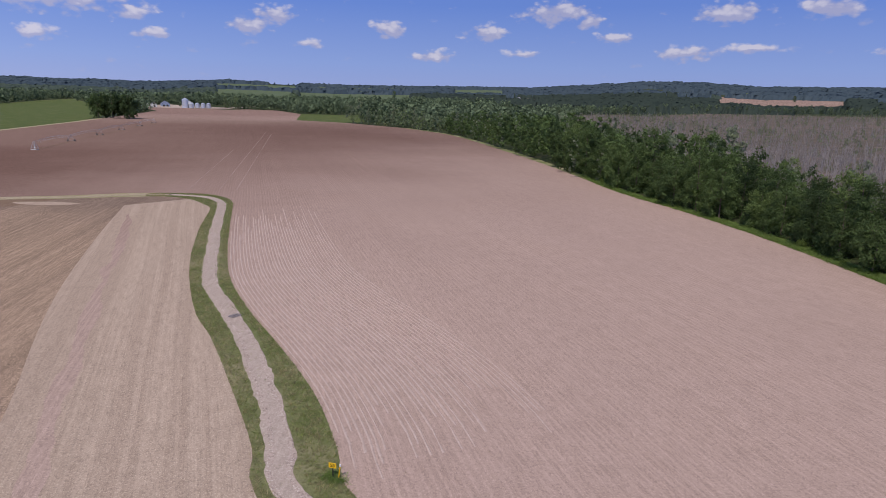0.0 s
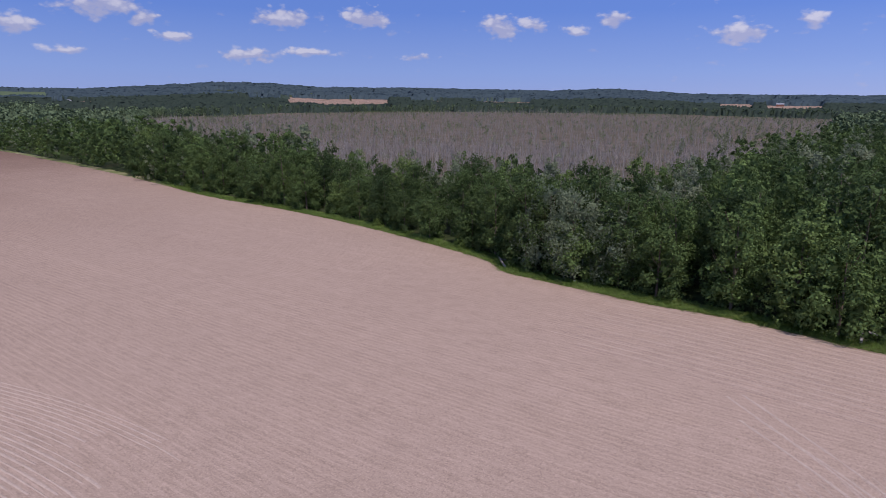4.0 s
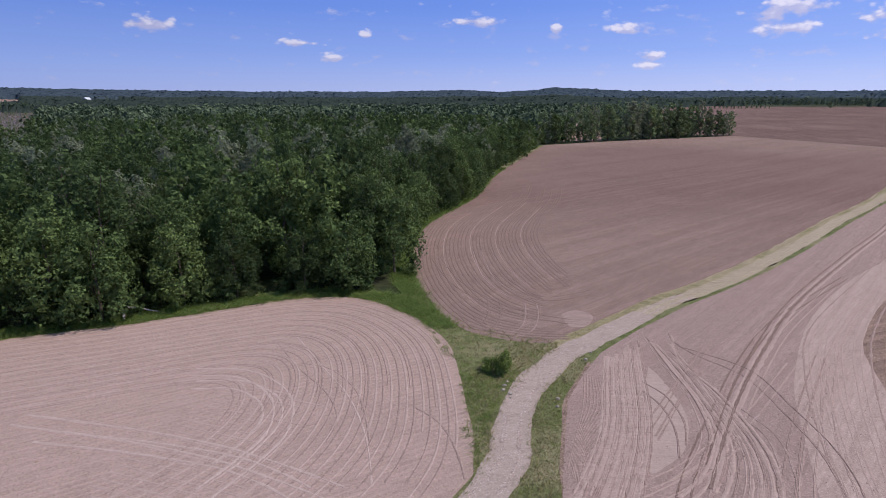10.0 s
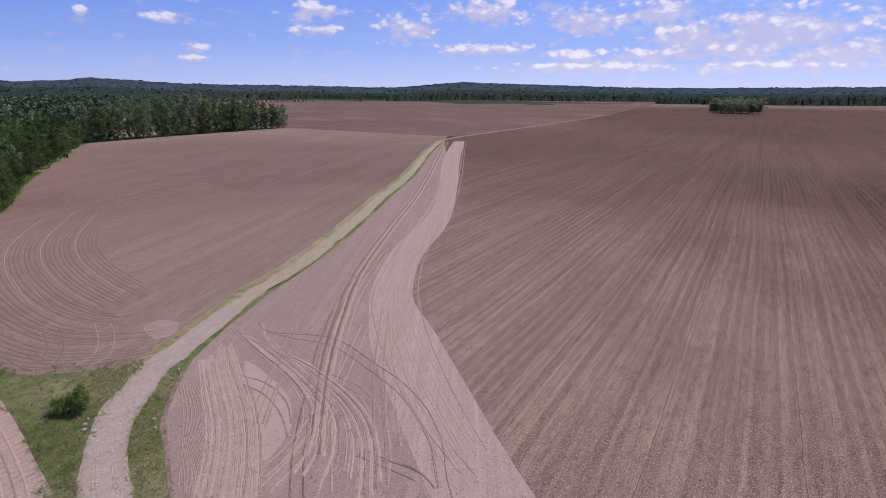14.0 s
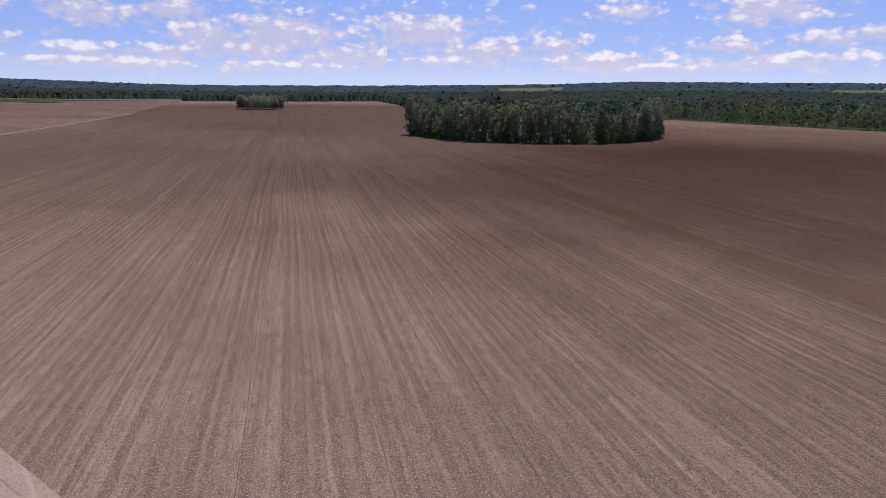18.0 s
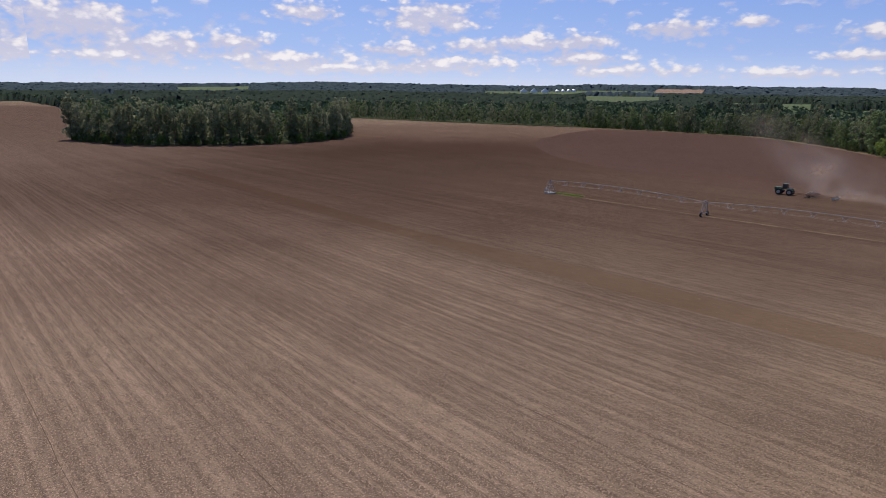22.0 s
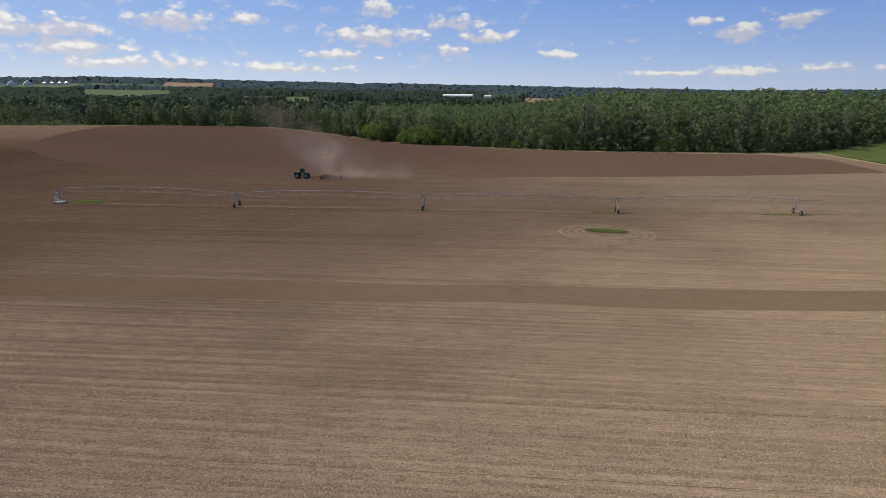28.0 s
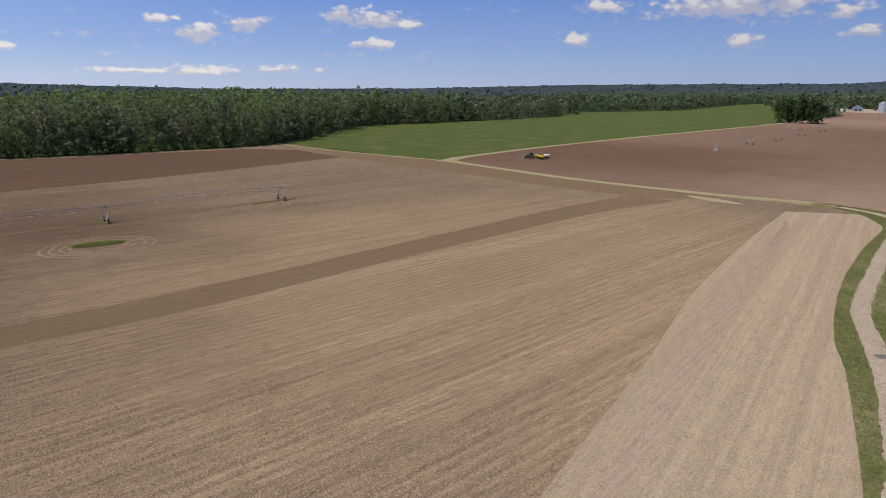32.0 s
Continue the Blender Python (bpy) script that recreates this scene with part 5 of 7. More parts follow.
def headlands():
    """Drill rows that follow the bent ends of the fields."""
    rng = np.random.default_rng(5)
    pale, dark, deep = [], [], []
    end = resample(eased(resample(np.concatenate([FOREST_EDGE[-36:-1], SPIT_WEST[:-1], VERGE_NORTH[:14]]), 1.5), 12), 1.5)
    for k in range(1, 29):
        line = inner(end, 0.3 + 0.80 * k + rng.uniform(-0.1, 0.1), 10 + k * 3)
        line = line[line[:, 0] > 37 + rng.uniform(0, 5)]
        a, b = rng.integers(0, 14), rng.integers(1, 8)
        (pale if k % 2 else dark).append(ridge(line[a:-b], 0.105, 0.016, 0.055, 0.25, k))
        if k % 3 == 0:
            dark.append(ridge(shifted(line, 0.38)[a + 9:-b - 14], 0.06, 0.012, 0.058, 0.3, 700 + k))
    side = VERGE_NORTH[16:72]
    drilled = []
    for k in range(1, 36):
        line = resample(shifted(resample(side, 3.0), 0.6 * k + rng.uniform(-0.05, 0.05)), 2.0)
        a, b = rng.integers(0, 8), rng.integers(1, 12)
        line = line[line[:, 1] < 168 + rng.uniform(-22, 6)]
        drilled.append(ridge(line[a:-b], 0.10 if k < 24 else 0.07, 0.018, 0.050, 0.25, 40 + k))
    edge = resample(eased(resample(EAST_EDGE, 1.5), 8), 1.5)
    for k in range(1, 34):
        line = inner(edge, 0.3 + 0.8 * k + rng.uniform(-0.1, 0.1), 8 + k * 3)
        (deep if k % 7 else dark).append(ridge(line[rng.integers(0, 6): rng.integers(60, 115)], 0.17 if k % 7 else 0.08, 0.014, 0.055, 0.25, 80 + k))
    soil_marks("drill_ridges", drilled, SOIL_DRILL, "pale drill ridges that follow the lane", "ridge")
    soil_marks("headland_ridges", pale, SOIL_RIDGE, "pale curved drill ridges round the field ends", "ridge")
    soil_marks("headland_furrows", dark, SOIL_RUT, "darker curved furrows round the field ends")
    soil_marks("east_furrows", deep, SOIL_RUT_DARK, "dark curved drill furrows at the end of the grey field")


headlands()

# pale wheeled-down band where machines turn off the lane
BAND = np.concatenate([curve([(242, -338), (180, -243), (122, -162), (96, -124), (81, -94), (66, -70), (50, -52), (39, -43), (30, -36), (14, -24)], 4),
                       curve([(6, -28), (21, -39), (33, -49), (45, -59), (57, -69), (70, -88), (85, -117), (113, -160), (172, -246), (237, -344)], 4)])
structure("wheeled_band", *polygon_mesh(BAND, 0.05), SOIL_BAND, "pale wheeled-down soil band beside the lane", "soil")
HEAD_CORNER = np.array([(243, -328), (202, -262), (149, -183.5), (121, -136.5), (101, -104.5), (88, -82.5), (80, -67), (75, -56.5), (68, -44), (62, -35), (57, -30.2), (52, -26), (47, -23.4), (41, -20.4),
                        (36, -18), (24.5, -6.5), (10, -18), (13, -26), (29, -37), (38, -44), (49, -53), (65, -71), (80, -95), (95, -126), (121, -164), (179, -245)])
structure("turning_ground", *polygon_mesh(HEAD_CORNER, 0.042), SOIL_TURN, "grey scuffed turning ground beside the lane", "soil")


SAND_PATCHES = [[(76, -36.2), (77, -39), (74, -40.2), (70.6, -37.4), (71.4, -35.2)], [(57, -38.4), (54, -38.1), (46.6, -36), (41.3, -32.3), (39.2, -28.9), (38.9, -27.1), (43.8, -30.4), (47.7, -32.8), (52.6, -35.3)]]
for pts in SAND_PATCHES:
    structure("sand_patch", *polygon_mesh(curve([*pts, pts[0]], 4)[:-1], 0.052), SOIL_SAND if pts[0][0] < 60 else SOIL_SCUFF, "smooth pale sandy patch in the tilled soil", "soil")


def between(first, last, count):
    """Lines that lead over from the first to the last."""
    a, b = (curve(p, 10) for p in (first, last))
    a, b = (resample(q, np.linalg.norm(np.diff(q, axis=0), axis=1).sum() / 60.5)[:60] for q in (a, b))
    return [a + (b - a) * u for u in np.linspace(0, 1, count)]


def wheel_tracks():
    rng = np.random.default_rng(9)
    pale, dark, deep, mild, loops = [], [], [], [], []
    flow_left = [(60.3, -34.7), (53.1, -30.6), (47.6, -27.6), (43.4, -24.7), (40.1, -22), (37.2, -19.4), (33, -16)]
    flow_right = [(64.9, -41.9), (55.2, -36.8), (47.7, -32.9), (42, -29.3), (37.6, -26), (33.9, -23.1), (28, -19)]
    arc_in = [(66.3, -43.3), (58, -40.6), (50.5, -38.7), (44.1, -35.9), (40.7, -33.1), (38, -29.5), (36.4, -25.6), (34, -22)]
    arc_a = [(61.3, -42.9), (53.5, -42.3), (46.4, -40.1), (40, -37.9), (35.4, -35.1), (32.1, -32.1), (29, -28.6), (25, -25)]
    arc_b = [(66.7, -47.8), (57.6, -42.9), (50.4, -42.2), (42.6, -40.3), (36.9, -37.9), (32.3, -34.4), (27.9, -29.8), (24, -26)]
    pair_a = [(246.5, -330), (129.1, -160.1), (94.2, -105), (73.2, -72.4), (59.3, -54.4), (49.6, -43.1), (42.1, -35.6), (36.4, -29.9), (31.9, -25.3), (27, -20)]
    pair_b = [(243.7, -334.1), (127.6, -161.8), (92.7, -106.6), (71.8, -73.9), (58, -55.9), (48.4, -44.4), (41.2, -36.5), (35.5, -30.9), (30.8, -26.6), (26, -22)]
    sweep_a = [(63.2, -44.3), (59.2, -46.8), (53.1, -49.2), (44.1, -46.9), (38.2, -45.1), (32.9, -42.3), (28.4, -38.6), (25.7, -35.5), (24.1, -33.8), (20, -30)]
    sweep_b = [(63.6, -45.7), (58.9, -45.7), (52, -47.3), (43.7, -45.2), (37.6, -43.1), (32.6, -40.3), (28.9, -37.4), (26.4, -34.8), (24.8, -33.1), (21, -29)]
    lone = [[(60.5, -48.3), (51, -37.1), (47.1, -32.6)], [(56.2, -45.8), (48.3, -36), (43.2, -30.3)], [(53.8, -35.6), (50.3, -36.2), (45.5, -35), (41.1, -32.2)],
            [(51.8, -34.5), (48.3, -34.5), (43.8, -33), (39.6, -30.5)], [(30.9, -33.2), (28.4, -34), (26.3, -33.6), (24.9, -32.9)]]
    north = [[(68.4, 12.6), (66.6, 7.1), (62, 3.6), (57.4, 2.5), (52.4, 3.2), (48.6, 5.5), (44.4, 8.8)], [(64.9, 12), (63.9, 7.5), (60, 4.2), (55.7, 3.6), (51.5, 5.2), (47.8, 7.9)],
             [(61.2, 27.4), (55.5, 16.1), (51.1, 8.8), (47.7, 4.4), (44.3, 0.5), (41.8, -2.2)], [(57.3, 24.1), (53.2, 15), (49.1, 7.5), (45.5, 3.3), (42.3, 0.5)],
             [(76.1, 0.9), (66.2, -1.8), (59, -3.9), (52.1, -4.8), (46.4, -4.8), (41.7, -4.4)], [(75.2, 3.5), (66.4, 0.8), (60.5, -1.6), (55.5, -2.6), (52.2, -2.2), (49.3, -1)],
             [(67.9, 0.5), (65.4, -2.7), (59.7, -4.9), (54.2, -5.3), (48.2, -5.1)]]
    k = 0
    for first, last, count, width in ((flow_left, flow_right, 22, 0.13), (arc_in, arc_a, 10, 0.09), (arc_a, arc_b, 6, 0.10), (pair_a, pair_b, 5, 0.11), (sweep_a, sweep_b, 2, 0.09)):
        for line in between(first, last, count):
            line = resample(shifted(resample(line, 1.0), rng.uniform(-0.14, 0.14)), 0.8)
            tone = deep if width == 0.11 and k % 2 else dark if count == 2 else (dark if k % 5 in (1, 3) else pale)
            half = width * (rng.uniform(0.6, 2.4) if tone is pale else rng.uniform(0.5, 1.1))
            tone.append(ridge(line[rng.integers(0, 5): len(line) - rng.integers(1, 9)], half, 0.025 if tone is pale else -0.025, 0.062 if tone is not deep else 0.070, 0.3, 200 + k))
            k += 1
    # single machines that came and went across the turning ground, each with two wheels
    single = [[(80.8, -91.4), (66.4, -64.7), (54.6, -48.7), (46.5, -39.6), (41.9, -34.5), (37.2, -29.6), (31.9, -24.9)], [(77.5, -85.6), (62.9, -63), (51.6, -48.6), (44.6, -40.5), (39.1, -34.6), (30.6, -26.6)],
              [(54.7, -60.2), (46.2, -49.9), (39.8, -42.5), (34.6, -37), (28, -30)], [(52.3, -58.4), (40.8, -45.5), (35.3, -39.5), (30.4, -34.6)], [(46.3, -41.4), (41, -41), (36.2, -38.3), (31.8, -34.6), (28, -30)],
              [(44.3, -38), (39.6, -37.5), (35, -34.4), (31.2, -30.2), (29.4, -28.1)], [(43.3, -30.2), (49.6, -37), (59.3, -47), (65.6, -53.8)], [(33.1, -32.9), (30.2, -33.1), (27.5, -33.3), (25.4, -33.2)],
              [(37.3, -25.7), (38.5, -29.9), (41.9, -37), (45.2, -42.7), (54.2, -55.9)], [(35.4, -24.6), (37.1, -29.7), (41.2, -38)], [(77, -96.4), (60.3, -69.6), (48.3, -54.8), (39.3, -45.9), (31.9, -40.5), (23.5, -35.8)]]
    for i, pts in enumerate(single):
        for off in (-0.5, 0.5):
            line = resample(shifted(resample(curve(pts, 8), 1.0), off), 0.8)
            (deep if i == 0 else dark if i in (2, 6, 7) else pale).append(ridge(line, 0.07, -0.025, 0.052, 0.3, 240 + k))
            k += 1
    # passes along the wheeled band
    for i, line in enumerate(between([(238, -332), (125, -166), (84, -100), (64, -68), (52, -55), (38.5, -44), (29, -37.5), (16, -27)], [(239, -348), (113, -161), (79, -103), (60, -74), (47, -59.4), (37, -50), (28.8, -43), (10, -28.5)], 9)):
        line = resample(shifted(resample(line, 1.5), rng.uniform(-0.2, 0.2)), 1.2)
        (dark if i in (0, 8) else pale).append(ridge(line[rng.integers(0, 12): len(line) - rng.integers(1, 12)], 0.10, 0.012, 0.060, 0.35, 420 + i))
    # loops where machines turned on the end of the eastern field
    for i, pts in enumerate(([(120.8, -38.7), (100.2, -34.4), (89.7, -34.2), (82.9, -36.9), (84.8, -47.3)], [(115.6, -35.5), (96.6, -31.8), (86, -32.7), (79.3, -35.8)], [(79.7, -22.6), (73.2, -23.4), (78.3, -26.8), (86.4, -29.3)],
                             [(70.2, -26.3), (71.4, -28.9), (76.3, -31.8), (82.8, -34.1)], [(112, -26), (96, -25.5), (85, -27.5), (77, -31.5), (72, -37)])):
        for off in (-0.9, 0.9):
            line = resample(shifted(resample(curve(pts, 8), 1.0), off), 0.8)
            (mild if i % 2 else deep).append(ridge(line, 0.09, 0.012, 0.064, 0.3, 440 + i))
    # short side rows swept off the lane's bend
    for j in range(12):
        line = resample(curve([(57.5 - 0.4 * j, -30.6 - 0.1 * j), (51 - 0.25 * j, -27.2 - 0.25 * j), (46.5 - 0.4 * j, -24.4 + 0.12 * j), (41 - 0.3 * j, -20.8 + 0.02 * j)], 8), 0.8)
        dark.append(ridge(line, 0.06, 0.014, 0.058, 0.3, 260 + j))
    for pts in lone:
        dark.append(ridge(resample(curve(pts, 8), 0.7), 0.08, -0.025, 0.066, 0.2, 280 + k))
        k += 1
    for i, pts in enumerate(north):
        for off in ((-0.95, 0.95) if i < 4 else (0,)):
            line = resample(shifted(resample(curve(pts, 8), 1.0), off), 0.8)
            (dark if i > 4 else loops).append(ridge(line, 0.12 if i < 4 else 0.08, 0.010, 0.060 if i < 4 else 0.056, 0.25, 300 + k))
            k += 1
    dark.append(ridge(resample(curve([(54.5, -10.3), (51.2, -11.9), (47.8, -12.4), (44.3, -12.3), (41.6, -12)], 8), 0.7), 0.10, 0.015, 0.060, 0.2, 340))
    # faint cross rows left by an earlier pass
    for j in range(26):
        x = 43 + 0.85 * j
        line = np.array([x, 20.5 - 0.50 * j]) + np.linspace(0, 1, 9)[:, None] * np.array([-3.2, -4.8]) * rng.uniform(0.8, 2.3)
        pale.append(ridge(line, 0.09, 0.010, 0.052, 0.4, 350 + j))
    # rows along the north field
    way = np.array([math.sin(radians(-13.4)), math.cos(radians(-13.4))])
    for x, far in ((-72, 330), (-66.5, 310), (-82, 150)):
        line = np.array([x, 195]) + way * np.linspace(0, far, 50)[:, None]
        mild.append(ridge(line, 0.12, 0.012, 0.040, 0.5, 600 + int(x)))
    soil_marks("wheel_tracks", pale, SOIL_RIDGE, "pale looping wheel tracks pressed into the soil", "track")
    soil_marks("pale_loops", loops, SOIL_DRILL, "pale loops of wheels turning on the sandy field", "track")
    soil_marks("turning_loops", mild, SOIL_TURN, "faint pale loops where machines turned on the grey field", "track")
    soil_marks("wheel_ruts", dark, SOIL_RUT, "dark wheel ruts crossing the soil", "rut")
    soil_marks("wheelings", deep, SOIL_RUT_DARK, "dark wheel marks of machines turning off the lane", "rut")


wheel_tracks()


def marker_lines():
    """Thin dark grooves that the drill's marker arm left along the passes of the brown field."""
    rng = np.random.default_rng(15)
    way = np.array([math.sin(radians(171)), math.cos(radians(171))])
    side = np.array([-way[1], way[0]])
    lines = []
    for k in range(-18, 14):
        u = np.arange(0, 130 + rng.uniform(0, 150), 3.0)
        start = side * (k * 6.1 + rng.uniform(-0.8, 0.8)) + way * (rng.uniform(-20, 20) + (18 if abs(k) < 6 else -40))
        line = start + way * u[:, None] + side * (np.cumsum(rng.normal(size=len(u))) * 0.035)[:, None]
        line = line[inside(line[:, 0], line[:, 1], FIELD_SOUTH) & ~inside(line[:, 0], line[:, 1], HEAD_CORNER) & ~inside(line[:, 0], line[:, 1], BAND) & ~inside(line[:, 0], line[:, 1], PALE_ZONE) & ~inside(line[:, 0], line[:, 1], DARK_STRIP)]
        keep = np.nonzero(np.linalg.norm(np.diff(line, axis=0), axis=1) > 6)[0] if len(line) > 3 else []
        if len(keep):
            line = line[keep[-1] + 1:]
        if len(line) > 8 and k % 2:
            lines.append(ridge(line, 0.032, 0.012, 0.034, 0.5, 800 + k))
    soil_marks("marker_grooves", lines, SOIL_GROOVE, "thin dark marker grooves along the passes of the brown field", "groove")


marker_lines()


def tuft_arrays(seed, height, spread, blades=6):
    rng = np.random.default_rng(seed)
    parts = []
    for _ in range(blades):
        a = rng.uniform(0, 6.283)
        c = np.array([rng.normal() * spread * 0.4, rng.normal() * spread * 0.4, 0])
        side = np.array([math.cos(a), math.sin(a), 0]) * rng.uniform(0.025, 0.055)
        tip = c + np.array([rng.normal() * spread * 0.9, rng.normal() * spread * 0.9, height * rng.uniform(0.6, 1.2)])
        parts.append((np.array([c - side, c + side, tip]), np.array([(0, 1, 2)])))
    return joined(parts)


TUFTS = [tuft_arrays(k, 0.30, 0.36, 9) for k in range(6)]
WEEDS = [tuft_arrays(20 + k, 0.55, 0.8, 24) for k in range(5)]


def not_field(px, py):
    ok = np.ones(len(px), bool)
    for poly in (FIELD_NORTH, FIELD_EAST, FIELD_SOUTH):
        ok &= ~inside(px, py, poly)
    return ok


def near_line(px, py, line, lo, hi):
    d = np.full(len(px), 1e9)
    for q in line:
        d = np.minimum(d, (px - q[0]) ** 2 + (py - q[1]) ** 2)
    d = np.sqrt(d)
    return (d > lo) & (d < hi)


far_lane = resample(LANE, 1.0)
far_lane = far_lane[far_lane[:, 1] < -30]
structure("verge_lane_east", *ribbon(shifted(far_lane, 2.3), 1.0, 0.9, 0.034, 0.12, 11), DRY_GRASS, "dry straw-coloured grass strip beside the lane", "verge")
structure("verge_lane_west", *ribbon(shifted(far_lane, -2.3), 0.9, 0.8, 0.034, 0.12, 12), GROUND_GRASS, "patchy green and dry grass strip beside the lane", "verge")
lane_near = resample(LANE, 1.5)
lane_near = lane_near[(lane_near[:, 1] > -120)]
px, py = scatter(lambda a, b: near_line(a, b, lane_near, 1.5, 7.0) & not_field(a, b), -90, 70, -36, 195, 0.36, 61)
dry = np.random.default_rng(60).uniform(0, 1, len(px)) < 0.45
wood_stuff("verge_grass", px[~dry], py[~dry], TUFTS, 62, 0.3, 0.85, GRASS_BLADE, "rough green grass along the lane", None, "grass")
wood_stuff("dry_verge_grass", px[dry], py[dry], TUFTS, 59, 0.4, 1.0, DRY_BLADE, "straw-coloured dry grass along the lane", None, "grass")
lane_off = resample(LANE, 1.5)
lane_off = lane_off[lane_off[:, 1] < -34]
px, py = scatter(lambda a, b: near_line(a, b, shifted(lane_off, 2.3), 0.0, 0.9), 60, 260, -340, -30, 0.9, 57)
wood_stuff("dry_verge_grass", px, py, TUFTS, 58, 0.4, 0.9, DRY_BLADE, "straw-coloured dry grass between the lane and the bare field", None, "grass")
px, py = scatter(lambda a, b: near_line(a, b, shifted(lane_off, -2.3), 0.0, 0.6), 60, 260, -340, -30, 0.9, 55)
wood_stuff("verge_grass", px, py, TUFTS, 56, 0.4, 1.0, GRASS_BLADE, "thin green grass between the lane and the bare field", None, "grass")
px, py = scatter(lambda a, b: inside(a, b, EAST_SPIT) & ~near_line(a, b, lane_near, 0, 2.2), 40, 115, -36, 2, 0.75, 63)
dry = np.random.default_rng(69).uniform(0, 1, len(px)) < np.clip((px - 46) / 22, 0.15, 0.75) * (py < -17)
wood_stuff("dry_corner_grass", px[dry], py[dry], TUFTS, 70, 0.5, 1.2, DRY_BLADE, "straw-coloured dry grass in the corner between the fields", None, "grass")
px, py = px[~dry], py[~dry]
wood_stuff("corner_weeds", px, py, WEEDS, 64, 0.25, 0.8, WEED_LEAF, "tall green weeds in the corner between the fields", None, "weeds")
edge_line = np.concatenate([resample(FOREST_EDGE, 2.0)[180:], resample(EAST_EDGE, 2.0)[10:110]])
px, py = scatter(lambda a, b: near_line(a, b, edge_line, 0.0, 4.0) & not_field(a, b), 60, 300, -100, 260, 0.6, 65)
wood_stuff("edge_weeds", px, py, WEEDS, 66, 0.5, 1.3, WEED_LEAF, "bright weeds and grass along the foot of the wood", None, "weeds")


def patch_of_weeds(name, x, y, rx, ry, turn, count, material, label, size=1.0, seed=0):
    rng = np.random.default_rng(seed)
    a, r = rng.uniform(0, 6.283, count), np.sqrt(rng.uniform(0, 1, count))
    u, v = np.cos(a) * r * rx, np.sin(a) * r * ry
    c, s = math.cos(radians(turn)), math.sin(radians(turn))
    wood_stuff(name, x + u * c - v * s, y + u * s + v * c, WEEDS, seed, 0.4 * size, 1.0 * size, material, label, None, "weeds")


patch_of_weeds("weed_patch", -140, 4, 1.7, 4.6, 0, 420, GRASS_BLADE, "bright green weeds left standing in the tilled field", 0.9, 71)
soil_marks("plough_rings", [ridge(resample(np.array([(-138 + 8.6 * q * math.cos(a), 4 + 10.4 * q * math.sin(a)) for a in np.linspace(0.2 * i, 6.283 + 0.15 * i, 60)]), 1.0), 0.24, 0.03, 0.034, 0.3, 850 + i)
                            for i, q in enumerate((0.5, 0.66, 0.83, 1.0))], SOIL_RING, "pale rings ploughed round the weed patch", "ridge")
patch_of_weeds("weed_patch", -141.5, -140, 1.6, 5.5, 10, 220, LEAF_BRIGHT, "bright green weeds beside the pivot's centre", 0.8, 72)
for x, y, k in ((-156, -46, 73), (-164, 6, 74), (-172.5, 50, 75)):
    patch_of_weeds("weed_patch", x, y, 1.4, 7.5, 9, 160, GRASS_BLADE, "low brownish green weeds along the pivot's wheel track", 0.55, k)
patch_of_weeds("weed_patch", -286, -12, 1.0, 3.0, 0, 60, GRASS_BLADE, "small dark weed clump in the reddish soil", 0.8, 76)
patch_of_weeds("weed_patch", -8.1, 43.1, 0.9, 0.8, 0, 46, WEED_LEAF, "dark green weed clump round the marker post", 0.6, 78)
patch_of_weeds("weed_patch", 790, -1500, 40, 14, 30, 240, LEAF, "low scrub island in the far field", 6.0, 77)

# worn wheel line of the pivots
wheel_line = [ridge(resample(curve([(-139, -143), (-146.5, -95), (-155.5, -44), (-164, 7), (-174, 54), (-176, 64)], 6), 2.0), 0.38, -0.03, 0.05, 0.4, 600),
              ridge(resample(curve([(-211, 317), (-228, 376), (-244, 437), (-262, 502), (-279, 567), (-299, 638)], 6), 4.0), 0.6, -0.03, 0.05, 0.2, 601)]
soil_marks("pivot_wheel_track", wheel_line, SOIL_WORN, "dark worn strip under the irrigation pivots")

# ruts, bare middle and puddle of the lane
line = resample(LANE, 1.0)
line = line[line[:, 1] > -60]
soil_marks("lane_ruts", [ridge(shifted(line, off + 0.12 * np.sin(np.arange(len(line)) * 0.31 + off)), 0.11, 0.012, 0.062, 0.6, 610 + i)
                         for i, off in enumerate((-0.85, -0.60, 0.65, 0.95))], SOIL_LANE_RUT, "darker wheel ruts along the lane")
px, py = scatter(lambda a, b: near_line(a, b, lane_near, 0.0, 0.42) & (b > 20), -90, 20, 20, 185, 0.8, 67)
wood_stuff("lane_grass", px, py, TUFTS, 68, 0.3, 0.6, GRASS_BLADE, "thin dry grass on the crown of the lane", None, "grass")
puddle = np.array([(-28.4 + 0.75 * math.cos(a) * (1 + 0.3 * math.sin(2 * a)), 79.6 + 0.85 * math.sin(a)) for a in np.linspace(0, 6.0, 20)])
structure("water_puddle", *polygon_mesh(puddle, 0.085), PUDDLE, "small muddy puddle on the lane", "puddle")


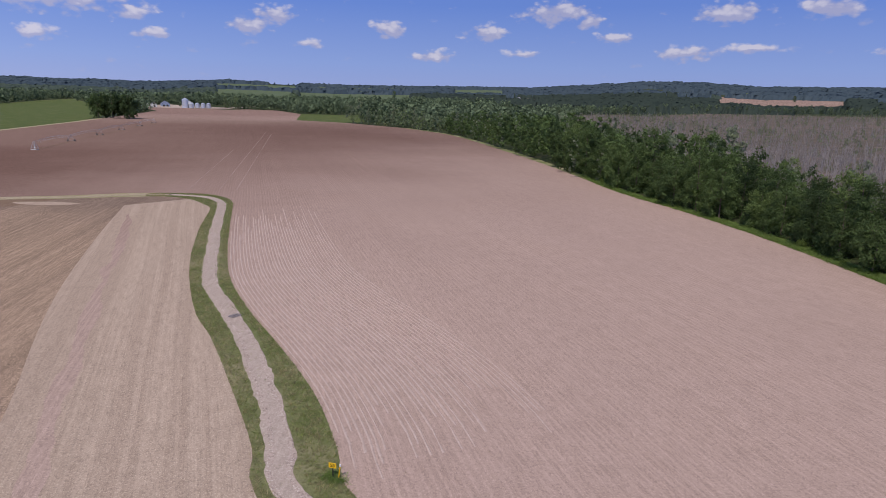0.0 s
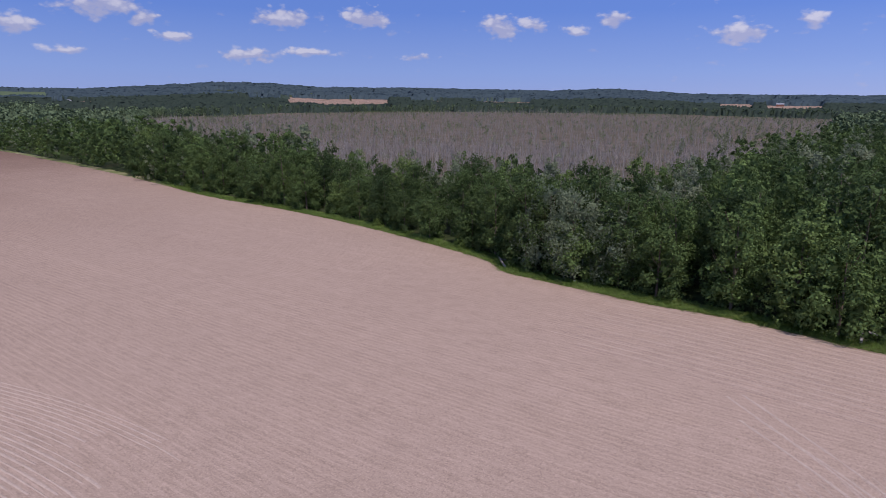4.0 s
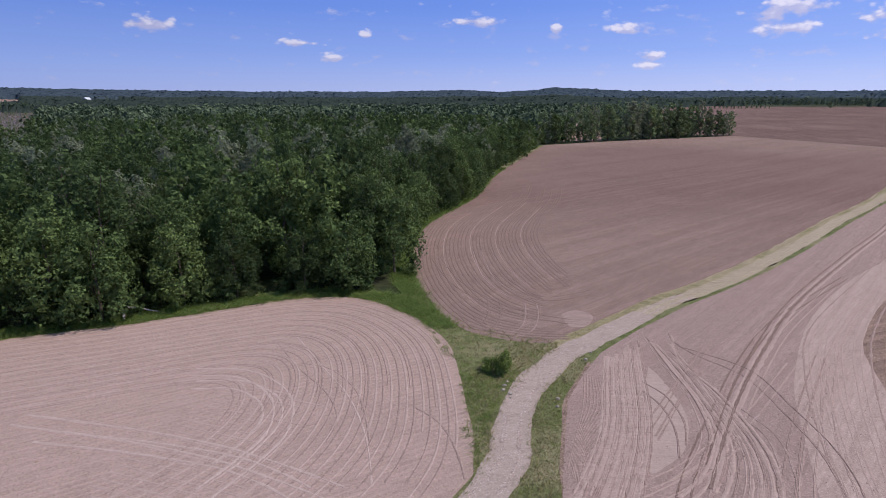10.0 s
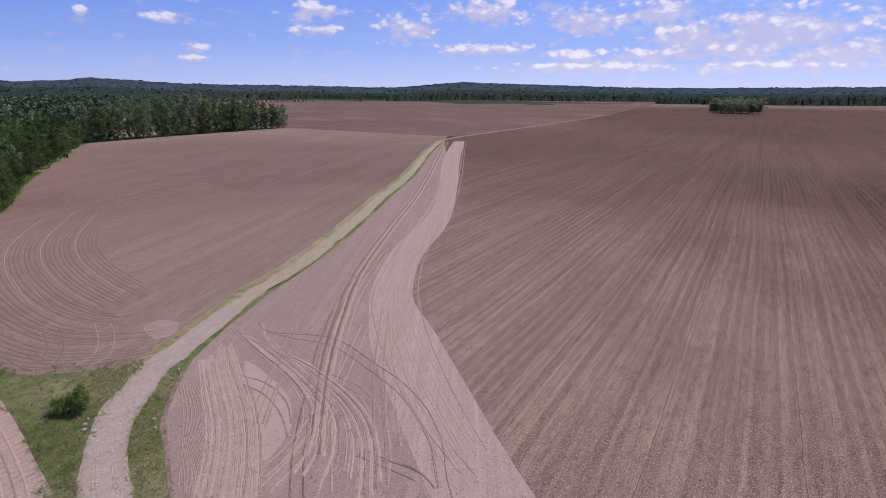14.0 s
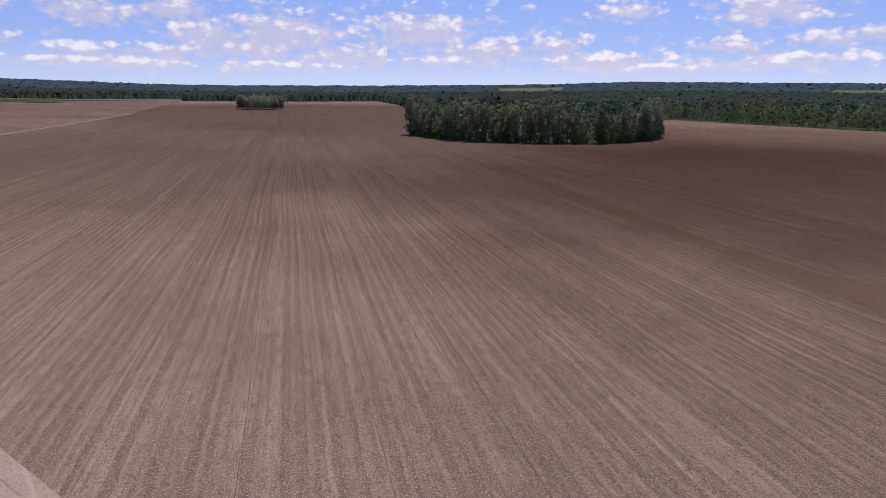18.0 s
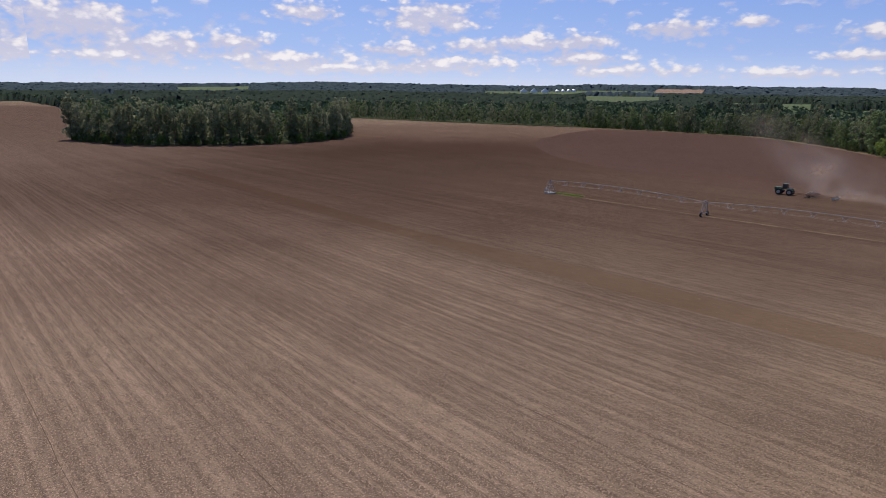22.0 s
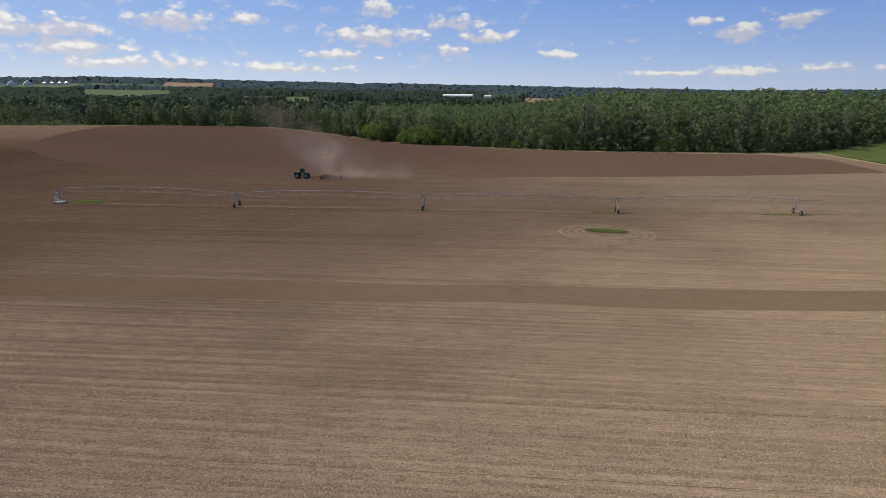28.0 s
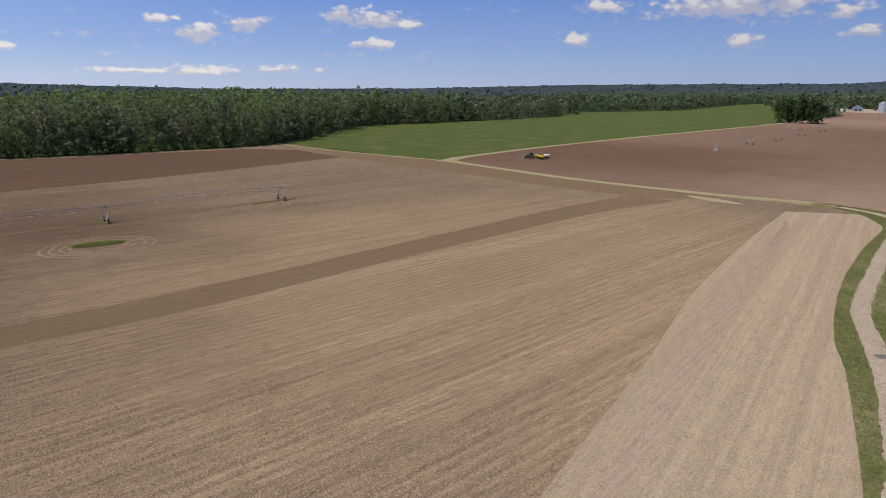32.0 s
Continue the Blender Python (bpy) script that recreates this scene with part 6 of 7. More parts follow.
def clods():
    """Loose clods and small stones on the near soil."""
    rng = np.random.default_rng(81)
    n = 26000
    r = 32 + 110 * rng.uniform(0, 1, n) ** 1.5
    a = rng.uniform(0, 2 * np.pi, n)
    x, y = np.sin(a) * r, np.cos(a) * r
    ok = (inside(x, y, FIELD_SOUTH) | (inside(x, y, FIELD_NORTH) & (rng.uniform(0, 1, n) < 0.1))) & ~inside(x, y, PALE_ZONE)
    x, y = x[ok], y[ok]
    n = len(x)
    s = rng.gamma(3.0, 0.010, n) + 0.02
    base = np.array([(1, 0, 0), (0, 1, 0), (-1, 0, 0), (0, -1, 0), (0, 0, 0.8)], float)
    v = base[None] * s[:, None, None] * rng.uniform(0.7, 1.3, (n, 5, 3))
    t = rng.uniform(0, 6.28, n)
    c, q = np.cos(t)[:, None], np.sin(t)[:, None]
    w = np.stack([v[..., 0] * c - v[..., 1] * q + x[:, None], v[..., 0] * q + v[..., 1] * c + y[:, None], v[..., 2] + 0.06], -1)
    f = np.array([(0, 1, 4), (1, 2, 4), (2, 3, 4), (3, 0, 4)])
    tris = (f[None] + (np.arange(n) * 5)[:, None, None]).reshape(-1, 3)
    structure("soil_clods", w.reshape(-1, 3), tris, SOIL_CLOD, "loose pale clods and pebbles on the tilled soil", "clods", "stuff")


clods()

# ------------------------------------------------------------ machines


def wheel(parent, centre, radius, width, lugs=14):
    """A wheel with its axle along local x: rim with a lugged tyre under it."""
    bm = fresh()
    r = bmesh.ops.create_cone(bm, cap_ends=True, segments=18, radius1=radius * 0.56, radius2=radius * 0.56, depth=width * 0.8)
    bmesh.ops.create_cone(bm, cap_ends=True, segments=10, radius1=radius * 0.2, radius2=radius * 0.2, depth=width * 1.02)
    rim = part("rim", bm, RIM_STEEL, parent, "dusty steel rim", Matrix.Translation(centre) @ pose(0, 0, 0, 0, 90, 0))
    bm = fresh()
    prof = [(-0.5, 0.58), (-0.5, 0.88), (-0.36, 0.97), (0.36, 0.97), (0.5, 0.88), (0.5, 0.58)]
    n = 20
    rings = []
    for i in range(n):
        a = 2 * math.pi * i / n
        rings.append([bm.verts.new((math.cos(a) * radius * q, math.sin(a) * radius * q, p * width)) for p, q in prof])
    for i in range(n):
        a, b = rings[i], rings[(i + 1) % n]
        for k in range(len(prof)):
            m = (k + 1) % len(prof)
            bm.faces.new((a[k], b[k], b[m], a[m]))
    for i in range(lugs):
        a = 2 * math.pi * i / lugs
        for side in (-1, 1):
            box(bm, (radius * 0.07, radius * 0.09, width * 0.48), (0, 0, 0), 0,
                Matrix.Rotation(a + side * 0.11, 4, "Z") @ Matrix.Translation((radius * 0.98, 0, side * width * 0.24)) @ Matrix.Rotation(side * 0.5, 4, "X"))
    part("tyre", bm, RUBBER, rim, "worn black lugged tyre")
    return rim


def big_tractor(place, turn):
    """Articulated four-wheel-drive tractor, nose along local +y."""
    e = thing("tractor", place, turn, "dark green articulated tractor with dusty wheels pulling a cultivator", "tractor")
    bm = box(fresh(), (1.15, 2.2, 0.95), (0, 2.0, 1.95), 0.12)
    box(bm, (1.0, 0.22, 0.8), (0, 3.15, 1.9), 0.05)
    part("hood", bm, PAINT_GREEN, e, "dark green hood")
    part("front_frame", box(fresh(), (0.9, 2.9, 0.5), (0, 1.6, 1.2), 0.05), PAINT_BLACK, e)
    part("rear_frame", box(fresh(), (1.1, 1.9, 0.6), (0, -1.4, 1.25), 0.06), PAINT_GREEN, e)
    part("fuel_tank", box(fresh(), (1.5, 0.9, 0.75), (0, -1.2, 1.85), 0.15), PAINT_GREEN, e)
    cab = part("cab", box(box(fresh(), (1.7, 1.6, 0.35), (0, 0.05, 2.05), 0.05), (1.25, 0.9, 0.2), (0, 0.05, 2.3), 0.04), PAINT_GREEN, e)
    for sx in (-0.78, 0.78):
        for sy in (-0.65, 0.75):
            part("pillar", tube(fresh(), (sx, sy, 2.2), (sx * 0.93, sy * 0.95, 3.5), 0.05), PAINT_BLACK, cab)
    part("glass", box(fresh(), (1.5, 1.38, 1.25), (0, 0.05, 2.86), 0.06), CAB_GLASS, cab, "dark tinted cab glass")
    part("roof", box(fresh(), (1.8, 1.75, 0.22), (0, 0.05, 3.62), 0.08), PAINT_GREEN, cab)
    part("exhaust_stack", tube(fresh(), (0.5, 1.0, 2.3), (0.5, 1.0, 3.6), 0.07), PAINT_BLACK, e)
    part("hitch", box(fresh(), (0.3, 1.0, 0.15), (0, -2.7, 0.65), 0.03), PAINT_BLACK, e)
    for x in (-1.2, 1.2):
        for y in (1.75, -1.5):
            wheel(e, (x, y, 0.98), 0.98, 0.75)
            part("fender", box(fresh(), (0.7, 1.5, 0.10), (x * 0.97, y, 2.06), 0.04), PAINT_GREEN, e)
    return e


def cultivator(place, turn):
    """Wide drawn cultivator with a trailing harrow; drawbar along local +y."""
    e = thing("cultivator", place, turn, "rusty red field cultivator with a trailing harrow bar", "cultivator")
    part("drawbar", tube(tube(fresh(), (0, 4.6, 0.7), (-1.6, 1.0, 0.75), 0.09), (0, 4.6, 0.7), (1.6, 1.0, 0.75), 0.09), RED_FRAME, e)
    for k, y in enumerate((1.0, 0.0, -1.0, -2.0)):
        part("toolbar", box(fresh(), (7.6, 0.20, 0.20), (0, y, 0.86), 0.02), RED_FRAME, e)
    for x in (-3.6, -1.8, 0, 1.8, 3.6):
        part("side_rail", box(fresh(), (0.16, 3.3, 0.16), (x, -0.5, 1.04), 0.02), RED_FRAME, e)
    for x in (-2.7, -0.9, 0.9, 2.7):
        part("fold_cylinder", tube(tube(fresh(), (x, 0.8, 1.1), (x, -0.4, 1.75), 0.08), (x, -0.4, 1.75), (x, -1.6, 1.1), 0.06), RIM_STEEL, e, "dull steel hydraulic cylinder on a raised bracket")
    bm = fresh()
    for k in range(30):
        x, y = -3.6 + 7.2 * (k / 29), (1.0, -1.0, 0.0, -2.0)[k % 4]
        tube(bm, (x, y, 0.75), (x, y - 0.28, 0.4), 0.03, sides=5)
        tube(bm, (x, y - 0.28, 0.4), (x, y - 0.1, 0.05), 0.03, 0.05, 5)
    part("tines", bm, RIM_STEEL, e, "worn steel tines")
    for x in (-2.6, -2.0, 2.0, 2.6):
        wheel(e, (x, -0.2, 0.42), 0.42, 0.28, 8)
    part("harrow_arm", tube(tube(fresh(), (-1.4, -2.0, 0.8), (-0.6, -7.5, 0.6), 0.07), (1.4, -2.0, 0.8), (0.6, -7.5, 0.6), 0.07), RED_FRAME, e)
    part("hydraulic_post", tube(fresh(), (0, -1.0, 0.8), (0, -3.4, 1.35), 0.07), RED_FRAME, e)
    bm = tube(fresh(), (-3.2, -7.8, 0.45), (3.2, -7.8, 0.45), 0.10)
    for k in range(26):
        tube(bm, (-3.1 + 0.248 * k, -7.8, 0.45), (-3.1 + 0.248 * k, -8.3, 0.03), 0.02, sides=4)
    part("harrow_bar", bm, RIM_STEEL, e)
    bm = fresh()
    for k in range(16):
        r = bmesh.ops.create_cone(bm, cap_ends=True, segments=12, radius1=0.42, radius2=0.36, depth=0.04)
        bmesh.ops.transform(bm, matrix=pose(-3.0 + 0.4 * k, -7.2, 0.42, 0, 90, 0), verts=r["verts"])
    part("disc_gang", bm, RIM_STEEL, e, "dull steel discs")
    return e


big_tractor((-205.2, -104.5, 0.05), 193)
cultivator((-206.8, -97.4, 0.05), 193)


def dust_material():
    m = bpy.data.materials.new("dust")
    m.use_nodes = True
    t = m.node_tree
    t.nodes.clear()
    fac = node(t, "ShaderNodeAttribute")
    fac.attribute_name = "dustiness"
    wisp = noise_node(t, world_place(t), 0.10, 3.0, 0.55)
    alpha = math_node(t, "MULTIPLY", fac.outputs["Fac"], smooth(t, wisp, 0.25, 0.80), clamp=True)
    d = node(t, "ShaderNodeBsdfDiffuse")
    d.inputs[0].default_value = (0.82, 0.60, 0.43, 1)
    tr = node(t, "ShaderNodeBsdfTranslucent")
    tr.inputs[0].default_value = (0.82, 0.60, 0.43, 1)
    add = node(t, "ShaderNodeMixShader")
    add.inputs[0].default_value = 0.5
    link(t, d.outputs[0], add.inputs[1])
    link(t, tr.outputs[0], add.inputs[2])
    clear = node(t, "ShaderNodeBsdfTransparent")
    mx = node(t, "ShaderNodeMixShader")
    link(t, alpha, mx.inputs[0])
    link(t, clear.outputs[0], mx.inputs[1])
    link(t, add.outputs[0], mx.inputs[2])
    out = node(t, "ShaderNodeOutputMaterial")
    link(t, mx.outputs[0], out.inputs[0])
    return m


def dust_cloud(start, back, lean, length, height, strength, label, seed):
    """Thin dust sheets: they trail back from the start and lean downwind as they rise."""
    vs, ts, ds, n = [], [], [], 0
    rng = np.random.default_rng(seed)
    back, lean = np.array(back), np.array(lean)
    for k in range(5):
        u, w = np.meshgrid(np.linspace(0, 1, 26), np.linspace(0, 1, 16))
        along = (u - 0.18) * length * (0.6 + 0.2 * k)
        up = w * height * (0.25 + 0.19 * k) * (0.25 + 0.75 * np.exp(-((u - 0.22) / 0.30) ** 2))
        drift = up * (0.75 + 0.12 * k)
        x = start[0] + back[0] * along + lean[0] * drift + (k - 2) * 1.6 * back[1] + np.sin(u * 9 + k) * 0.8 + rng.normal(size=u.shape) * 0.25
        y = start[1] + back[1] * along + lean[1] * drift - (k - 2) * 1.6 * back[0] + rng.normal(size=u.shape) * 0.25
        edge = np.clip(np.sin(np.pi * u), 0, 1) * (1 - w) ** 0.9 * np.clip(w * 6 + 0.3, 0, 1) * np.exp(-np.clip(u - 0.25, 0, 1) * 2.2)
        vs.append(np.stack([x, y, up + 0.1], -1).reshape(-1, 3))
        i = (np.arange(15)[:, None] * 26 + np.arange(25)[None]).ravel()
        ts.append(np.concatenate([np.stack([i, i + 1, i + 27], 1), np.stack([i, i + 27, i + 26], 1)]) + n)
        ds.append((edge * strength * (1.0 - 0.11 * k)).ravel())
        n += u.size
    me = mesh_tris("dust_cloud", np.concatenate(vs), np.concatenate(ts), DUST, flat=False)
    me.attributes.new("dustiness", "FLOAT", "POINT").data.foreach_set("value", np.concatenate(ds).astype(np.float32))
    ob = tagged(new("dust_cloud", me), label, "dust", "", "stuff")
    ob.visible_shadow = False


DUST = dust_material()
dust_cloud((-208.5, -91), (-0.22, 0.97), (0.05, -1.0), 46, 32, 1.5, "thin brown dust drifting up from the cultivator", 3)
dust_cloud((-228, 192), (0.28, -0.96), (0.1, -0.6), 16, 4, 0.8, "faint dust round the planting tractor", 4)


def row_tractor(place, turn):
    e = thing("tractor", place, turn, "green row-crop tractor pulling a yellow planter", "tractor")
    part("hood", box(box(fresh(), (0.95, 2.3, 0.8), (0, 1.6, 1.55), 0.12), (0.85, 0.2, 0.7), (0, 2.8, 1.5), 0.04), PAINT_GREEN, e)
    part("frame", box(fresh(), (0.6, 4.0, 0.45), (0, 0.7, 0.95), 0.05), PAINT_BLACK, e)
    cab = part("cab", box(fresh(), (1.6, 1.5, 0.4), (0, -0.3, 1.7), 0.06), PAINT_GREEN, e)
    part("glass", box(fresh(), (1.4, 1.35, 1.2), (0, -0.3, 2.45), 0.08), CAB_GLASS, cab, "dark cab glass")
    part("roof", box(fresh(), (1.65, 1.65, 0.2), (0, -0.3, 3.12), 0.07), PAINT_GREEN, cab)
    part("exhaust_stack", tube(fresh(), (0.45, 1.0, 1.9), (0.45, 1.0, 2.9), 0.06), PAINT_BLACK, e)
    for x in (-1.1, 1.1):
        wheel(e, (x, -0.6, 0.95), 0.95, 0.6)
        wheel(e, (x, 2.1, 0.62), 0.62, 0.45, 10)
    return e


def planter(place, turn):
    e = thing("planter", place, turn, "yellow seed planter hitched to the green tractor", "planter")
    part("toolbar", box(fresh(), (9.0, 0.2, 0.2), (0, 0, 0.9), 0.03), PAINT_GREEN, e)
    part("drawbar", tube(fresh(), (0, 3.2, 0.6), (0, 0, 0.85), 0.1), PAINT_GREEN, e)
    for k in range(8):
        x = -3.9 + 1.11 * k
        bm = box(fresh(), (0.85, 1.0, 0.95), (x, -0.5, 1.42), 0.12)
        part("seed_hopper", bm, PAINT_YELLOW, e, "yellow plastic hopper")
        part("row_unit", box(fresh(), (0.25, 1.1, 0.45), (x, -0.7, 0.45), 0.04), PAINT_BLACK, e)
    for x in (-2.2, 2.2):
        wheel(e, (x, -0.1, 0.5), 0.5, 0.3, 8)
    return e


def tank_cart(place, turn):
    e = thing("tank_cart", place, turn, "white liquid fertiliser tank on a dark trailer", "trailer")
    bm = fresh()
    n, length = 16, 3.6
    rings = []
    for y, r in ((-1.9, 0.45), (-1.75, 0.85), (-1.4, 1.0), (1.4, 1.0), (1.75, 0.85), (1.9, 0.45)):
        rings.append([bm.verts.new((math.cos(a) * r, y, 1.95 + math.sin(a) * r * 0.9)) for a in np.linspace(0, 2 * math.pi, n, endpoint=False)])
    for a, b in zip(rings, rings[1:]):
        for i in range(n):
            bm.faces.new((a[i], a[(i + 1) % n], b[(i + 1) % n], b[i]))
    bm.faces.new(rings[0])
    bm.faces.new(rings[-1][::-1])
    part("tank", bm, PAINT_WHITE, e, "white plastic tank")
    part("chassis", box(box(fresh(), (1.5, 4.2, 0.25), (0, 0, 0.95), 0.03), (0.2, 2.0, 0.15), (0, 2.8, 0.8), 0.02), PAINT_BLACK, e)
    part("filler_lid", tube(fresh(), (0, 0, 2.8), (0, 0, 3.0), 0.28), PAINT_BLACK, e)
    for x in (-1.0, 1.0):
        wheel(e, (x, -0.2, 0.6), 0.6, 0.4, 10)
    return e


row_tractor((-227.6, 193.0, 0.05), 164)
planter((-226.4, 197.2, 0.05), 164)
tank_cart((-225.2, 201.2, 0.05), 164).scale = (0.8, 0.8, 0.8)


def irrigation_pivot(points, label, sag=0.9, overhang=6.0, stations=8):
    """Centre-pivot irrigator: pyramid, arched spans with trusses, wheeled towers."""
    p = [Vector((x, y, 0.05)) for x, y in points]
    top = 3.75
    e = thing("irrigation_pivot", p[0], 0, label, "irrigation pivot")
    base = p[0]
    part("pad", box(fresh(), (2.6, 2.6, 0.35), (0, 0, 0.17), 0.04), CONCRETE, e, "pale concrete pad")
    bm = fresh()
    for sx, sy in ((1, 1), (1, -1), (-1, -1), (-1, 1)):
        tube(bm, (1.35 * sx, 1.35 * sy, 0.2), (0.22 * sx, 0.22 * sy, 4.3), 0.07, sides=6)
    for z in (1.1, 2.0, 2.9):
        w = 1.35 - (1.35 - 0.22) * (z - 0.2) / 4.1
        for a, b in (((w, w), (w, -w)), ((w, -w), (-w, -w)), ((-w, -w), (-w, w)), ((-w, w), (w, w))):
            tube(bm, (*a, z), (*b, z), 0.05, sides=5)
    part("centre_frame", bm, GALV, e, "galvanised pyramid frame")
    part("riser_pipe", tube(fresh(), (0, 0, 0.2), (0, 0, 4.4), 0.12), GALV, e)
    part("control_box", box(fresh(), (0.5, 0.4, 0.8), (0.7, -0.9, 1.3), 0.03), PAINT_WHITE, e)
    for k in range(len(p) - 1):
        a, b = p[k] - base, p[k + 1] - base
        u = (b - a).normalized()
        w = Vector((-u.y, u.x, 0))
        rise = lambda s: top + (0.35 if k == 0 else 0) * (1 - s) + sag * 4 * s * (1 - s)
        bm = fresh()
        pts = [a.lerp(b, s / 16) + Vector((0, 0, rise(s / 16))) for s in range(17)]
        rings = [[bm.verts.new(q + w * (0.085 * math.cos(n * 1.0472)) + Vector((0, 0, 0.085 * math.sin(n * 1.0472)))) for n in range(6)] for q in pts]
        for q, r in zip(rings, rings[1:]):
            for n in range(6):
                bm.faces.new((q[n], q[(n + 1) % 6], r[(n + 1) % 6], r[n]))
        pipe = part("span_pipe", bm, GALV, e, "arched galvanised water pipe")
        last = None
        for i in range(1, stations):
            s = i / stations
            c = a.lerp(b, s) + Vector((0, 0, rise(s)))
            feet = [c + w * (0.75 * q) - Vector((0, 0, 1.25)) for q in (-1, 1)]
            before = last or [a + Vector((0, 0, rise(0) - 0.1))] * 2
            bm = fresh()
            for f, g in zip(feet, before):
                tube(bm, c - u * 0.9, f, 0.035, sides=4)
                tube(bm, c + u * 0.9, f, 0.035, sides=4)
                tube(bm, g, f, 0.013, sides=4)
            tube(bm, feet[0], feet[1], 0.03, sides=4)
            if i == stations - 1:
                for f in feet:
                    tube(bm, f, b + Vector((0, 0, rise(1) - 0.1)), 0.013, sides=4)
            part("truss", bm, GALV, pipe)
            last = feet
        bm = fresh()
        for q in (-1, 1):
            foot = b + w * (1.9 * q) + Vector((0, 0, 0.72))
            for d in (-0.55, 0.55):
                tube(bm, b + u * d + Vector((0, 0, top)), foot, 0.07, sides=5)
            tube(bm, b + w * (0.8 * q) + Vector((0, 0, 2.3)), b - w * (0.8 * q) + Vector((0, 0, 2.3)), 0.04, sides=4)
        tube(bm, b + w * 2.1 + Vector((0, 0, 0.72)), b - w * 2.1 + Vector((0, 0, 0.72)), 0.10, sides=6)
        box(bm, (0.45, 0.35, 0.5), b + Vector((0, 0, top + 0.25)), 0.03)
        tower = part("tower", bm, GALV, e, "galvanised drive tower")
        ang = math.degrees(math.atan2(u.y, u.x))
        for q in (-1, 1):
            r = wheel(tower, (0, 0, 0), 0.62, 0.36, 10)
            r.matrix_local = Matrix.Translation(b + w * (1.9 * q) + Vector((0, 0, 0.60))) @ pose(0, 0, 0, 0, 0, ang) @ pose(0, 0, 0, 0, 90, 0)
    u = (p[-1] - p[-2]).normalized()
    q = p[-1] - base + Vector((0, 0, top))
    part("overhang_pipe", tube(fresh(), q, q + u * overhang, 0.08, sides=6), GALV, e)
    return e


irrigation_pivot([(-138.5, -146.5), (-146.5, -95), (-155.5, -44), (-164, 7), (-174, 53)], "galvanised centre pivot irrigator standing in the brown field")
irrigation_pivot([(-211, 316), (-228, 376), (-244, 437), (-262, 502), (-279, 567), (-299, 638)], "galvanised centre pivot irrigator standing before the shade trees", 1.0, 8.0)

# ------------------------------------------------------------ marker sign by the lane


def marker_sign(place, turn):
    e = thing("marker_sign", place, turn, "yellow aerial marker plate with black numerals by the lane", "sign")
    part("post", tube(fresh(), (-0.15, 0, 0), (-0.15, 0, 1.0), 0.05), PAINT_BLACK, e, "dark post")
    plate = part("plate", box(fresh(), (0.66, 0.04, 0.46), (-0.15, -0.06, 1.15), 0.01, Matrix.Translation((0, 0, 0))), SIGN_YELLOW, e, "yellow marker plate")
    text = bpy.data.curves.new("numerals", "FONT")
    text.body, text.size, text.align_x, text.align_y, text.extrude = "58", 0.42, "CENTER", "CENTER", 0.004
    tmp = new("numerals", text)
    me = bpy.data.meshes.new_from_object(tmp.evaluated_get(bpy.context.evaluated_depsgraph_get()))
    bpy.data.objects.remove(tmp)
    me.materials.append(PAINT_BLACK)
    part("numerals", me, None, plate, "black numerals", pose(-0.15, -0.09, 1.15, 90, 0, 0))
    part("marker_post", tube(fresh(), (0.30, 0.12, 0), (0.46, 0.05, 1.10), 0.055), SIGN_YELLOW, e, "yellow round marker post")
    part("post_cap", tube(fresh(), (0.46, 0.05, 1.10), (0.485, 0.045, 1.28), 0.07), PAINT_WHITE, e, "white cap")
    return e


marker_sign((-8.1, 43.1, 0.0), -14)

# ------------------------------------------------------------ farm and far buildings


def gable(name, place, turn, w, d, h, rise, wall, roof, label, category="barn", doors=1, windows=0):
    """A gabled building; ridge along local y."""
    x, y = place
    e = thing(name, (x, y, float(terrain(x, y))), turn, label, category)
    bm = fresh()
    vs = [(-w / 2, -d / 2, -1), (w / 2, -d / 2, -1), (w / 2, -d / 2, h), (0, -d / 2, h + rise - 0.05), (-w / 2, -d / 2, h)]
    a = [bm.verts.new(v) for v in vs]
    b = [bm.verts.new((v[0], d / 2, v[2])) for v in vs]
    bm.faces.new(a)
    bm.faces.new(b[::-1])
    for i in range(5):
        j = (i + 1) % 5
        bm.faces.new((a[j], a[i], b[i], b[j]))
    part("wall", bm, wall, e)
    slope = math.degrees(math.atan2(rise, w / 2))
    run = math.hypot(rise, w / 2) + 0.5
    for s in (-1, 1):
        m = Matrix.Translation((0, 0, h + rise + 0.05)) @ pose(0, 0, 0, 0, s * slope, 0)
        part("roof", box(fresh(), (run, d + 0.8, 0.14), (s * run / 2, 0, 0), 0.03, m), roof, e)
    for k in range(doors):
        part("door", box(fresh(), (min(4.0, w * 0.35), 0.12, min(3.8, h * 0.8)), ((k - (doors - 1) / 2) * w * 0.4, -d / 2 - 0.05, min(3.8, h * 0.8) / 2), 0.02), DARK_OPENING, e, "dark open doorway")
    for k in range(windows):
        y0 = (k - (windows - 1) / 2) * d / max(windows, 1)
        win = part("window", box(fresh(), (0.12, 1.4, 1.1), (-w / 2 - 0.05, y0, h * 0.55), 0.02), PAINT_WHITE, e)
        part("pane", box(fresh(), (0.06, 1.1, 0.85), (-w / 2 - 0.11, y0, h * 0.55), 0.01), CAB_GLASS, win)
    return e


